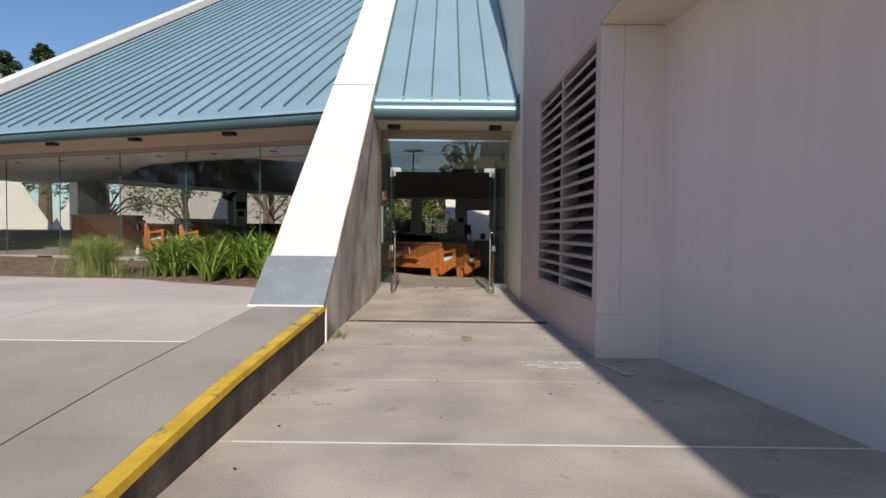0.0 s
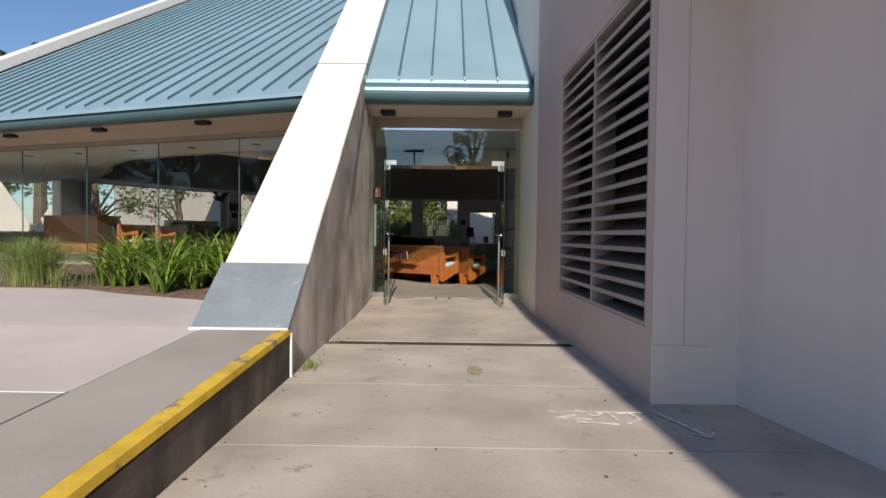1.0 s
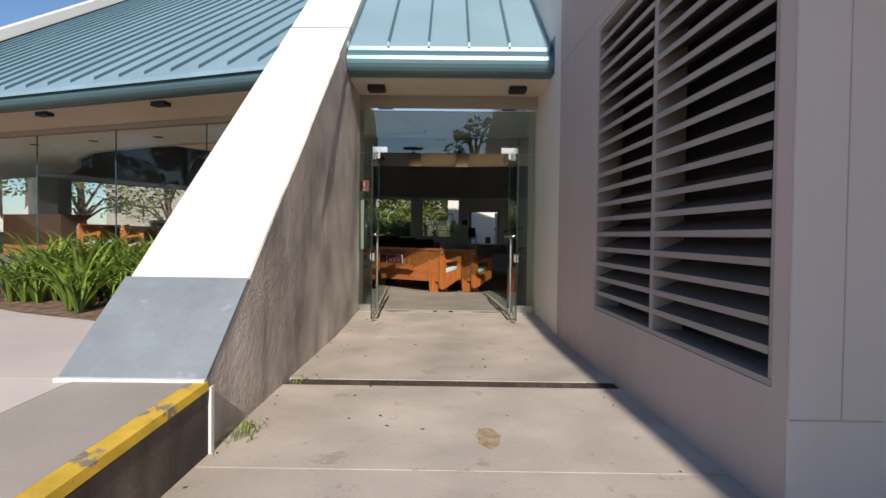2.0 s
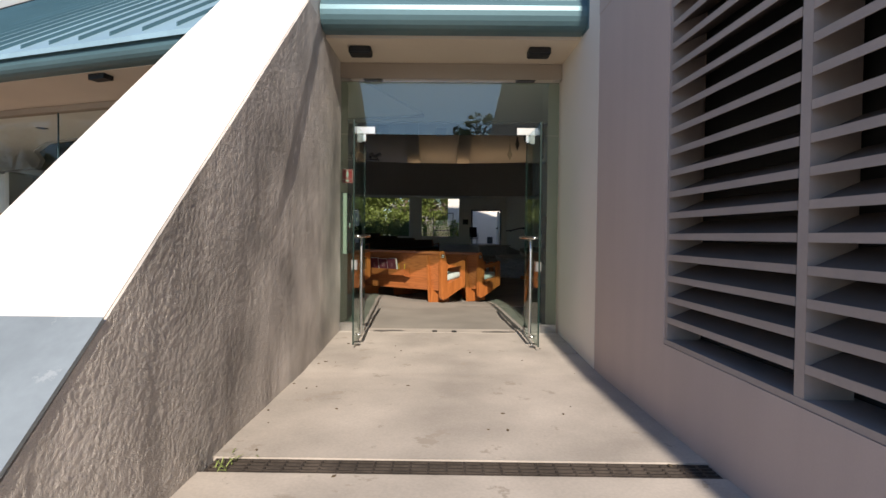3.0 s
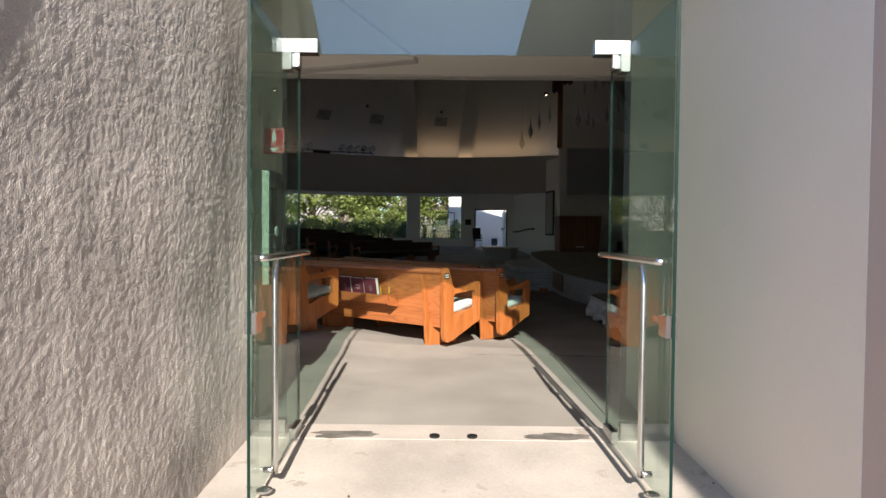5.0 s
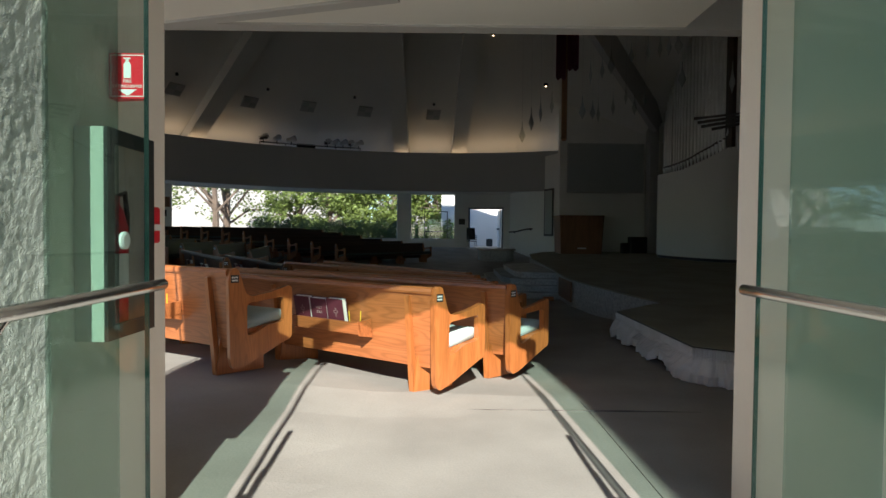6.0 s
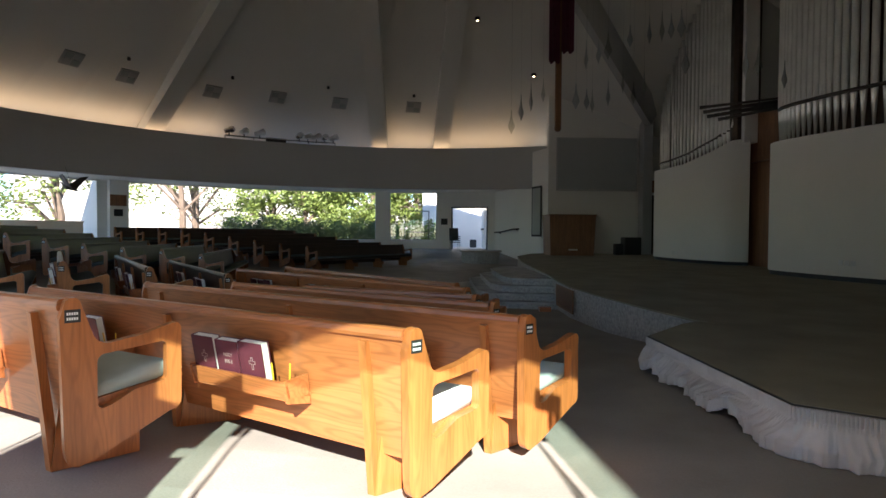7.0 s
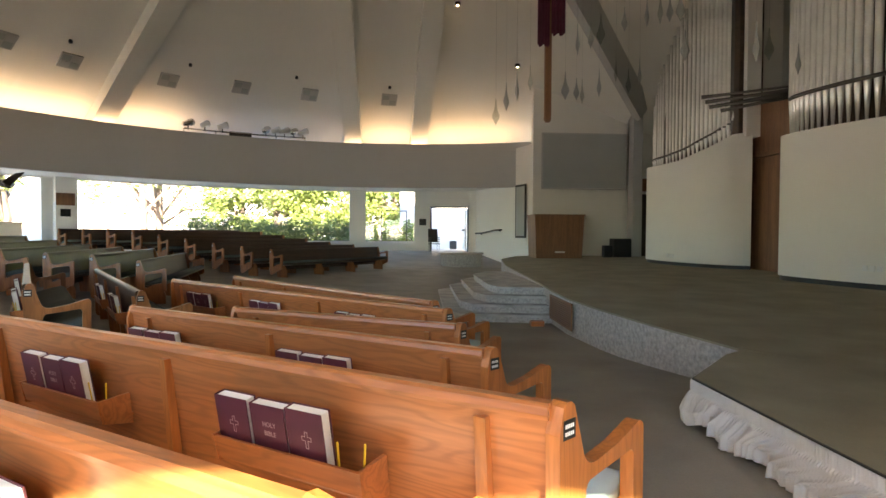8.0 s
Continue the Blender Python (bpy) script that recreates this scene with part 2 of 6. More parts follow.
M_BIBLE = mat("maroon_bookcloth", (0.11, 0.022, 0.035), 0.55, var=0.1, scale=8, fine=200, bump=0.15, depth=0.001)
M_FOIL = mat("worn_foil", (0.45, 0.33, 0.30), 0.5, var=0.1, scale=10, fine=100, bump=0.0)
M_PAGES = mat("paper_edges", (0.80, 0.78, 0.72), 0.9, var=0.03, scale=10, fine=300, bump=0.2, depth=0.001)
M_PENCIL = mat("pencil_yellow", (0.75, 0.48, 0.03), 0.5, var=0.05, scale=20, fine=100, bump=0.0)
M_BLACK = mat("black_plastic", (0.02, 0.02, 0.02), 0.5, var=0.1, scale=5, fine=80, bump=0.05)
M_WHITE = mat("white_enamel", (0.8, 0.8, 0.78), 0.4, var=0.02, scale=5, fine=80, bump=0.02)
M_RED = mat("red_enamel", (0.68, 0.02, 0.035), 0.35, var=0.05, scale=5, fine=80, bump=0.02)
M_PURPLE = mat("purple_cloth", (0.11, 0.018, 0.045), 0.9, var=0.15, scale=5, fine=200, bump=0.3)
M_MULCH = mat("bark_mulch", (0.27, 0.175, 0.12), 0.95, var=0.35, scale=9, fine=90, bump=1.0, depth=0.03)
M_EARTH = mat("far_ground", (0.30, 0.28, 0.22), 0.95, var=0.15, scale=0.3, fine=20, bump=0.4)
M_BARK = mat("tree_bark", (0.16, 0.11, 0.08), 0.95, var=0.25, scale=5, fine=40, bump=0.8, depth=0.02)
M_FARWALL = mat("far_building", (0.36, 0.32, 0.29), 0.9, var=0.04, scale=0.5, fine=30, bump=0.1)


def leaf_mat(name, color, trans=0.35):
    m = mat(name, color, 0.55, var=0.3, scale=0.9, fine=12, bump=0.0)
    n, l = m.node_tree.nodes, m.node_tree.links
    b = n["Principled BSDF"]
    geo = n.new("ShaderNodeNewGeometry")
    src = b.inputs["Base Color"].links[0].from_socket
    rr = n.new("ShaderNodeMapRange")
    rr.inputs["To Min"].default_value, rr.inputs["To Max"].default_value = 0.6, 1.45
    l.new(geo.outputs["Random Per Island"], rr.inputs["Value"])
    mx = n.new("ShaderNodeMix")
    mx.data_type, mx.blend_type = "RGBA", "MULTIPLY"
    mx.inputs["Factor"].default_value = 1.0
    l.new(src, mx.inputs["A"])
    l.new(rr.outputs[0], mx.inputs["B"])
    l.new(mx.outputs["Result"], b.inputs["Base Color"])
    tl = n.new("ShaderNodeBsdfTranslucent")
    l.new(mx.outputs["Result"], tl.inputs["Color"])
    ms = n.new("ShaderNodeMixShader")
    ms.inputs[0].default_value = trans
    l.new(b.outputs[0], ms.inputs[1])
    l.new(tl.outputs[0], ms.inputs[2])
    l.new(ms.outputs[0], n["Material Output"].inputs["Surface"])
    return m


M_LILY = leaf_mat("strap_leaf_green", (0.19, 0.29, 0.045))
M_TUFT = leaf_mat("grass_tuft_green", (0.27, 0.33, 0.11))
M_LEAF = leaf_mat("tree_leaf_green", (0.2, 0.245, 0.06))
M_LEAFDARK = leaf_mat("dark_leaf_green", (0.035, 0.07, 0.02), 0.2)
M_HEDGE = leaf_mat("hedge_leaf_green", (0.06, 0.115, 0.03), 0.25)
M_GLASS = glass("clear_glass", (0.93, 0.95, 0.94), 0.0, 0.035)
M_GLASSG = glass("green_glass", (0.84, 0.91, 0.885), 0.0, 0.035)
M_GLASSPANE = glass("entrance_pane_glass", (0.70, 0.80, 0.76), 0.0, 0.10)
M_GLASSN = glass("grey_tinted_glass", (0.96, 0.975, 0.97), 0.0, 0.04)
M_DROP = glass("drop_glass", (0.8, 0.82, 0.8), 0.05)
M_GLASSEDGE = mat("glass_edge", (0.004, 0.02, 0.016), 0.45, spec=0.2, var=0.1, scale=4, fine=20, bump=0.0)
M_COVE = glow("cove_lamp", (1.0, 0.70, 0.43), 0.50)
M_SPOT = glow("spot_lamp", (1.0, 0.7, 0.42), 5.0)


# ---- mesh helpers ----
def box(bm, x0, x1, y0, y1, z0, z1):
    v = [bm.verts.new((x, y, z)) for z in (z0, z1) for y in (y0, y1) for x in (x0, x1)]
    for a in ((0, 2, 3, 1), (4, 5, 7, 6), (0, 1, 5, 4), (2, 6, 7, 3), (0, 4, 6, 2), (1, 3, 7, 5)):
        bm.faces.new([v[i] for i in a])
    return v


def hexa(bm, low, high):
    """A solid between two rings of points of the same number, low and high."""
    a, b = [bm.verts.new(p) for p in low], [bm.verts.new(p) for p in high]
    n = len(a)
    bm.faces.new(a[::-1])
    bm.faces.new(b)
    for i in range(n):
        bm.faces.new((a[i], a[(i + 1) % n], b[(i + 1) % n], b[i]))
    return a + b


def tube(bm, pts, r, sides=8, cap=True):
    """A round bar through the points; r is one radius or one for each point."""
    rs = r if isinstance(r, (list, tuple)) else [r] * len(pts)
    rings, side = [], None
    for i, p in enumerate(pts):
        p = Vector(p)
        d = (Vector(pts[min(i + 1, len(pts) - 1)]) - Vector(pts[max(i - 1, 0)])).normalized()
        if side is None or abs(side.dot(d)) > 0.95:
            side = d.cross(Vector((0, 0, 1)))
            if side.length < 0.05:
                side = d.cross(Vector((1, 0, 0)))
        side = (side - d * side.dot(d)).normalized()
        up = d.cross(side)
        rings.append([bm.verts.new(p + rs[i] * (math.cos(a) * side + math.sin(a) * up)) for a in (2 * math.pi * k / sides for k in range(sides))])
    for a, b in zip(rings, rings[1:]):
        for k in range(sides):
            bm.faces.new((a[k], a[(k + 1) % sides], b[(k + 1) % sides], b[k]))
    if cap:
        bm.faces.new(rings[0][::-1])
        bm.faces.new(rings[-1])


def lathe(bm, prof, at=(0, 0, 0), sides=10):
    """A turned solid: rows of radius and height."""
    rings = []
    for r, z in prof:
        rings.append([bm.verts.new((at[0] + r * math.cos(a), at[1] + r * math.sin(a), at[2] + z)) for a in (2 * math.pi * k / sides for k in range(sides))])
    for a, b in zip(rings, rings[1:]):
        for k in range(sides):
            bm.faces.new((a[k], a[(k + 1) % sides], b[(k + 1) % sides], b[k]))
    bm.faces.new(rings[0][::-1])
    bm.faces.new(rings[-1])


def mesh(name, bm, material, smooth=False, bevel=0.0):
    if bevel:
        bmesh.ops.bevel(bm, geom=[e for e in bm.edges], offset=bevel, segments=2, affect="EDGES", clamp_overlap=True)
    bmesh.ops.recalc_face_normals(bm, faces=bm.faces)
    me = bpy.data.meshes.new(name)
    bm.to_mesh(me)
    bm.free()
    me.materials.append(material)
    if smooth:
        me.polygons.foreach_set("use_smooth", [True] * len(me.polygons))
    return me


def thing(name, bm, material, label, category="", kind="", group="", at=None, smooth=False, bevel=0.0):
    """A thing that is one mesh."""
    ob = new(name, mesh(name, bm, material, smooth, bevel))
    if at is not None:
        ob.matrix_basis = at
    return tagged(ob, label, category, group, kind)


def root(name, label, category="", kind="", group="", at=None):
    """A thing made of parts: an Empty at its base."""
    ob = new(name)
    if at is not None:
        ob.matrix_basis = at
    return tagged(ob, label, category, group, kind)


def part(name, bm, material, parent, label="", smooth=False, bevel=0.0, at=None):
    ob = new(name, mesh(name, bm, material, smooth, bevel))
    ob.parent = parent
    if at is not None:
        ob.matrix_basis = at
    return tagged(ob, label)


def piece(name, me, parent, at=None):
    """One of many alike pieces that share a mesh."""
    ob = new(name, me)
    ob.parent = parent
    if at is not None:
        ob.matrix_basis = at
    return ob


def B():
    return bmesh.new()


def block(*a):
    bm = bmesh.new()
    box(bm, *a)
    return bm


def lerp(a, b, t):
    return a + (b - a) * t


# ---- ground and outdoor structure ----
def walk_z(y):
    return -0.07 + 0.07 * min(1.0, max(0.0, (y - 10.4) / 1.5))


def plaza_z(y):
    return float(np.interp(y, (0.4, 3.0, 3.4, 3.85, 4.63, 7.1, 9.5), (-0.07, 0.07, 0.095, 0.135, 0.192, 0.295, 0.34)))


STAGE = Vector((6.0, 24.0))


def floor_z(x, y):
    """The sanctuary floor falls gently to the chancel and rises to the back."""
    r = math.hypot(x - STAGE.x, y - STAGE.y)
    rs, zs = (0, 7.2, 8.4, 9.4, 10.3, 11.1, 12.1, 16, 40), (-0.2, -0.2, -0.16, -0.09, -0.03, 0.03, 0.04, 0.55, 0.6)
    z = float(np.interp(r, rs, zs))
    near = float(np.interp(y, (12.0, 17.0, 20.0), (0.0, -0.03, -0.2)))
    k = min(1.0, max(0.0, (x - 1.7) / 0.8)) if y < 21 else 0.0
    side = 0.08 * min(1.0, max(0.0, (0.1 - x) / 0.7)) * min(1.0, max(0.0, (16.2 - y) / 1.2))
    z = z + k * max(0.0, near - z)
    if y < 14.2 and z > 0:
        z *= min(1.0, max(0.0, (-0.3 - x) / 2.0))
    v = (x + 1.05) * 0.33 + (y - 11.66) * 0.944
    if x < -1.0 and y < 21.0:
        z = min(z, 0.33 + 0.05 * max(0.0, v - 1.2))
    return z + side * min(1.0, max(0.0, (y - 12.2) / 1.0))


def right_x(y):
    """The face of the louvred building, which closes in on the door a little."""
    return 2.335 - 0.033 * (y - 6.58)


GDIR = Vector((-0.944, 0.33, 0))
GIN = Vector((0.33, 0.944, 0))


def gl(u, v, z):
    """A place by the left facade: u along it from the white fin, v inwards from the eave."""
    p = Vector((-1.05, 11.66, 0)) + GDIR * u + GIN * v
    return Vector((p.x, p.y, z))


bm = B()
box(bm, -400, 400, -400, 400, -0.7, -0.45)
thing("ground", bm, M_EARTH, "dry earth ground reaching far around the building", kind="structure")

walkway = root("walkway", "grey concrete walkway of broad slabs leading to the glass doors", kind="structure")
cuts = [-8.0, -5.0, -2.4, 0.2, 1.7, 3.05, 4.35, 5.65, 6.9, 8.42]
for a, b in zip(cuts, cuts[1:]):
    part("slab", block(-0.262, right_x(a) + 1.4 + max(0, 3 - a) * 0.2, a + 0.005, b - 0.005, -0.4, walk_z(a)), M_WALK, walkway)
bm = B()
for a, b in ((8.604, 10.4), (10.4, 11.976)):
    hexa(bm, [(-0.31, a, -0.4), (2.31, a, -0.4), (2.31, b, -0.4), (-0.31, b, -0.4)],
         [(-0.31, a, walk_z(a)), (2.31, a, walk_z(a)), (2.31, b, walk_z(b)), (-0.31, b, walk_z(b))])
part("slab", bm, M_WALK, walkway)
part("joint_caulk", block(-0.17, 3.35, 4.34, 4.357, -0.3, -0.0688), M_WHITE, walkway, "white caulked joint")
part("joint_filler", block(-0.25, 2.9, -8, 11.9, -0.42, -0.085), M_KERBFACE, walkway)

drain = root("trench_drain", "rusty iron trench drain grate across the concrete walkway", "drain")
part("channel", block(-0.25, 2.27, 8.425, 8.595, -0.2, -0.11), M_RUST, drain)
bm = B()
for k in range(28):
    x = -0.24 + k * 0.09
    box(bm, x, x + 0.012, 8.43, 8.59, -0.11, -0.076)
for y in (8.43, 8.46, 8.5, 8.54, 8.578):
    box(bm, -0.24, 2.26, y, y + 0.012, -0.105, -0.074)
part("grate", bm, M_RUST, drain)

plaza = root("plaza", "pale pinkish concrete plaza sloping up beside the walkway", kind="structure")
ys = [-8.0, -3.0, 0.4, 3.0, 3.85, 5.52, 7.1, 9.75]
xs = [-0.94, -2.9, -5.9, -9.0, -14.0, -24.0]
for i, (a, b) in enumerate(zip(ys, ys[1:])):
    for c, d in zip(xs[1:], xs):
        bm = B()
        lo, g = -0.44, 0.0045 if a in (-3.0, 3.0, 5.52) else 0.0
        hexa(bm, [(c + g, a + g, lo), (d - g, a + g, lo), (d - g, b - g, lo), (c + g, b - g, lo)],
             [(c + g, a + g, plaza_z(a)), (d - g, a + g, plaza_z(a)), (d - g, b - g, plaza_z(b)), (c + g, b - g, plaza_z(b))])
        part("slab", bm, M_PLAZA if i >= 5 else M_KERBTOP, plaza)

for y, w, m in ((5.52, 0.003, M_WHITE),):
    bm = B()
    hexa(bm, [(-24, y - w, plaza_z(y) - 0.05), (-0.95, y - w, plaza_z(y) - 0.05), (-0.95, y + w, plaza_z(y) - 0.05), (-24, y + w, plaza_z(y) - 0.05)],
         [(-24, y - w, plaza_z(y) + 0.003), (-0.95, y - w, plaza_z(y) + 0.003), (-0.95, y + w, plaza_z(y) + 0.003), (-24, y + w, plaza_z(y) + 0.003)])
    part("joint_caulk", bm, m, plaza, "white caulked joint")
bm = B()
run = [-6.0, -3.0, 0.4, 3.0, 3.4, 3.85, 4.63, 5.52]
for a, b in zip(run, run[1:]):
    hexa(bm, [(-0.941, a, -0.44), (-0.934, a, -0.44), (-0.934, b, -0.44), (-0.941, b, -0.44)],
         [(-0.941, a, plaza_z(a) + 0.006), (-0.934, a, plaza_z(a) + 0.006), (-0.934, b, plaza_z(b) + 0.006), (-0.941, b, plaza_z(b) + 0.006)])
part("joint_filler", bm, M_KERBFACE, plaza)

kerb = root("kerb", "raised concrete kerb with a worn yellow painted edge", kind="structure")
yk = [-6, -2, 0.4, 3.0, 3.4, 3.85, 4.63, 6.98, 7.06]
for a, b in zip(yk, yk[1:]):
    bm = B()
    za, zb = plaza_z(a) + 0.004, plaza_z(b) + 0.004
    hexa(bm, [(-0.932, a, -0.44), (-0.275, a, -0.44), (-0.275, b, -0.44), (-0.932, b, -0.44)],
         [(-0.932, a, za), (-0.344, a, za), (-0.344, b, zb), (-0.932, b, zb)])
    part("kerb_slab", bm, M_KERBTOP, kerb)
    bm = B()
    hexa(bm, [(-0.34, a, za - 0.10), (-0.24, a, za - 0.035), (-0.24, b, zb - 0.035), (-0.34, b, zb - 0.10)],
         [(-0.34, a, za + 0.002), (-0.25, a, za + 0.002), (-0.25, b, zb + 0.002), (-0.34, b, zb + 0.002)])
    part("yellow_edge", bm, M_YELLOW, kerb, "worn yellow paint band")
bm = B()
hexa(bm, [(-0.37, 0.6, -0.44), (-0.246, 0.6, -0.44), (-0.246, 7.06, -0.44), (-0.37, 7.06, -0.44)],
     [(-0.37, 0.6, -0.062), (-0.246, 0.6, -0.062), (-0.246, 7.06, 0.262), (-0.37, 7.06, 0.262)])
part("kerb_face", bm, M_KERBFACE, kerb, "dark kerb face with stain streaks")

# planting bed between plaza and glass
bm = B()
edge = [(-1.0, 8.5), (-1.5, 8.63), (-3.4, 9.42), (-5.7, 9.75), (-9.5, 11.0), (-16, 13.0)]
back = [tuple(gl(u, 0.95, 0))[:2] for u in (0.2, 1.0, 4.0, 6.0, 9.5, 16.5)]
rows = []
for (x0, y0), (x1, y1) in zip(edge, back):
    rows.append([bm.verts.new((lerp(x0, x1, t), lerp(y0, y1, t), 0.33 + 0.07 * math.sin(3.14 * t) + 0.03 * noise.noise((x0 * 2, t * 5, 0)))) for t in (0, 0.1, 0.25, 0.4, 0.55, 0.7, 0.85, 1)])
for a, b in zip(rows, rows[1:]):
    for i in range(7):
        bm.faces.new((a[i], b[i], b[i + 1], a[i + 1]))
ext = bmesh.ops.extrude_face_region(bm, geom=list(bm.faces))
bmesh.ops.translate(bm, verts=[v for v in ext["geom"] if isinstance(v, bmesh.types.BMVert)], vec=(0, 0, -0.6))
thing("planting_bed", bm, M_MULCH, "brown bark mulch planting bed along the glass wall", kind="structure")

# ---- white fin ----
fin = root("fin", "tapering white concrete fin with rough grey stucco side", "concrete fin", kind="structure")


def fin_z(y):
    return 0.76 + 0.797 * (y - 7.68)


bm = B()
prof = [(7.68, -0.4), (12.04, -0.4), (12.04, 3.9), (20.0, fin_z(20) - 0.75), (20.0, fin_z(20)), (7.68, fin_z(7.68))]
hexa(bm, [(-1.0, y, z) for y, z in prof], [(-0.275, y, z) for y, z in prof])
part("fin_body", bm, M_FIN, fin)
# the rough coat on the side that faces the walk, with a fine relief
NU, NV = 680, 300
sv, sf = [], []
for i in range(NU + 1):
    y = lerp(7.10, 12.04, i / NU)
    top = min(fin_z(y) - 0.006, 3.05) if y > 7.68 else lerp(0.30, 0.755, (y - 7.10) / 0.58)
    for j in range(NV + 1):
        z = lerp(-0.35, top, j / NV)
        d = 0.009 * noise.noise((y * 1.5 - z * 0.5, z * 0.45, 1.0)) + 0.0013 * noise.noise((y * 8.0, z * 1.6, 4.0)) + 0.001 * noise.noise((y * 16, z * 14, 6.0))
        d += 0.0009 * noise.noise((y * 27, z * 29, 9.0)) + 0.0012 * noise.noise((y * 52, z * 46, 3.0))
        # a shallow diagonal step, shaped to leave a shaded band in the grazing sun
        q = y - 9.653 - 0.72 * (z - 1.118) - 0.03 * noise.noise((z * 3, 0, 8.0))
        d -= 0.011 * min(1.0, max(0.0, (z - 0.95) / 0.5)) * (min(1.0, max(0.0, q / 0.17 + 0.5)) - min(1.0, max(0.0, (q - 0.1) / 1.3)))
        sv.append((-0.262 + d, y, z))
for i in range(NU):
    for j in range(NV):
        k = i * (NV + 1) + j
        sf.append((k, k + NV + 1, k + NV + 2, k + 1))
rim = [i * (NV + 1) for i in range(NU + 1)] + [NU * (NV + 1) + j for j in range(1, NV + 1)] + [i * (NV + 1) + NV for i in range(NU - 1, -1, -1)] + list(range(NV - 1, 0, -1))
n = len(sv)
sv += [(-0.33, sv[k][1], sv[k][2]) for k in rim]
sf += [(rim[k], n + k, n + (k + 1) % len(rim), rim[(k + 1) % len(rim)]) for k in range(len(rim))]
me = bpy.data.meshes.new("stucco_side")
me.from_pydata(sv, [], sf)
me.materials.append(M_FINSIDE)
side = new("stucco_side", me)
side.parent = fin
tagged(side, "rough grey streaked stucco")
bm = B()
hexa(bm, [(-1.0, 7.09, -0.35), (-1.0, 7.68, -0.35), (-1.0, 7.68, 0.74), (-1.0, 7.09, 0.29)],
     [(-0.34, 7.09, -0.35), (-0.34, 7.68, -0.35), (-0.34, 7.68, 0.74), (-0.34, 7.09, 0.29)])
part("fin_foot", bm, M_FIN, fin)
bm = B()
hexa(bm, [(-1.02, 7.075, 0.30), (-1.02, 7.685, 0.765), (-0.262, 7.685, 0.765), (-0.262, 7.075, 0.30)],
     [(-1.02, 7.07, 0.315), (-1.02, 7.68, 0.782), (-0.262, 7.68, 0.782), (-0.262, 7.07, 0.315)])
part("flashing", bm, M_FLASH, fin, "blue-grey sheet metal flashing on the foot")
part("base_board", block(-1.03, -0.262, 7.045, 7.085, 0.24, 0.31), M_WHITE, fin)
part("corner_strip", block(-0.275, -0.232, 7.062, 7.10, -0.1, 0.27), M_WHITE, fin)
bm = B()
hexa(bm, [(-1.004, 11.23, fin_z(11.23) - 0.3), (-0.255, 11.23, fin_z(11.23) - 0.3), (-0.255, 11.245, fin_z(11.245) - 0.3), (-1.004, 11.245, fin_z(11.245) - 0.3)],
     [(-1.004, 11.23, fin_z(11.23) + 0.003), (-0.255, 11.23, fin_z(11.23) + 0.003), (-0.255, 11.245, fin_z(11.245) + 0.003), (-1.004, 11.245, fin_z(11.245) + 0.003)])
part("joint_line", bm, M_KERBFACE, fin)

# ---- roofs ----
SL = 0.66


def roof_pt(u, v, lift=0.0):
    """A place on the left roof: u along the eave, v up the slope, whose seams lean a little."""
    return gl(u + 0.0963 * v, v, 3.34 + SL * v + lift)


roof = root("roof", "blue-green standing seam metal roof with white rake beam", kind="structure")
W, RAKE = 0.5047, 12.28
u = 0.1353 - W
while u < RAKE - 0.05:
    w = min(u + W, RAKE + 0.02)
    va, vb = [max(0.0, min(13.2, (0.45 + 0.944 * q) / 0.239)) for q in (u, w)]
    if vb > 0.1:
        bm = B()
        lo = [roof_pt(u, -0.1, -0.06), roof_pt(w, -0.1, -0.06), roof_pt(w, vb, -0.06), roof_pt(u, va, -0.06)]
        hexa(bm, lo, [p + Vector((0, 0, 0.06)) for p in lo])
        part("roof_panel", bm, M_ROOF, roof)
        # The seam's shadow side is put into its colour: dark gutter metal.
        if va > 0.3:
            bm = B()
            lo = [roof_pt(u - 0.009, 0.06), roof_pt(u + 0.009, 0.06), roof_pt(u + 0.009, va), roof_pt(u - 0.009, va)]
            hexa(bm, lo, [p + Vector((0, 0, 0.05)) for p in lo])
            part("seam", bm, M_GUTTER, roof)
    u += W
bm = B()
lo = [roof_pt(RAKE, -4.9, -0.5), roof_pt(RAKE + 0.75, -4.9, -0.5), roof_pt(RAKE + 0.75, 14.5, -0.5), roof_pt(RAKE, 14.5, -0.5)]
hexa(bm, lo, [p + Vector((0, 0, 0.87)) for p in lo])
part("rake_beam", bm, M_FIN, roof, "white concrete rake beam")
bm = B()
lo = [roof_pt(RAKE - 0.03, -0.1, 0.005), roof_pt(RAKE - 0.002, -0.1, 0.005), roof_pt(RAKE - 0.002, 13, 0.005), roof_pt(RAKE - 0.03, 13, 0.005)]
hexa(bm, lo, [p + Vector((0, 0, 0.05)) for p in lo])
part("flashing", bm, M_DARKMETAL, roof)
# entrance bay roof
xb = [-0.262 + 0.484 * k for k in range(6)]
for a, b in zip(xb, xb[1:]):
    bm = B()
    lo = [(a, 11.06, 3.26), (b, 11.06, 3.26), (b, 19, 3.26 + 0.79 * 7.94), (a, 19, 3.26 + 0.79 * 7.94)]
    hexa(bm, lo, [(x, y, z + 0.06) for x, y, z in lo])
    part("roof_panel", bm, M_ROOF, roof)
    # Dark gutter metal again, for the shaded side of the seam.
    bm = B()
    lo = [(a - 0.014, 11.06, 3.3), (a + 0.014, 11.06, 3.3), (a + 0.014, 19, 3.3 + 0.79 * 7.94), (a - 0.014, 19, 3.3 + 0.79 * 7.94)]
    hexa(bm, lo, [(x, y, z + 0.075) for x, y, z in lo])
    part("seam", bm, M_GUTTER, roof)


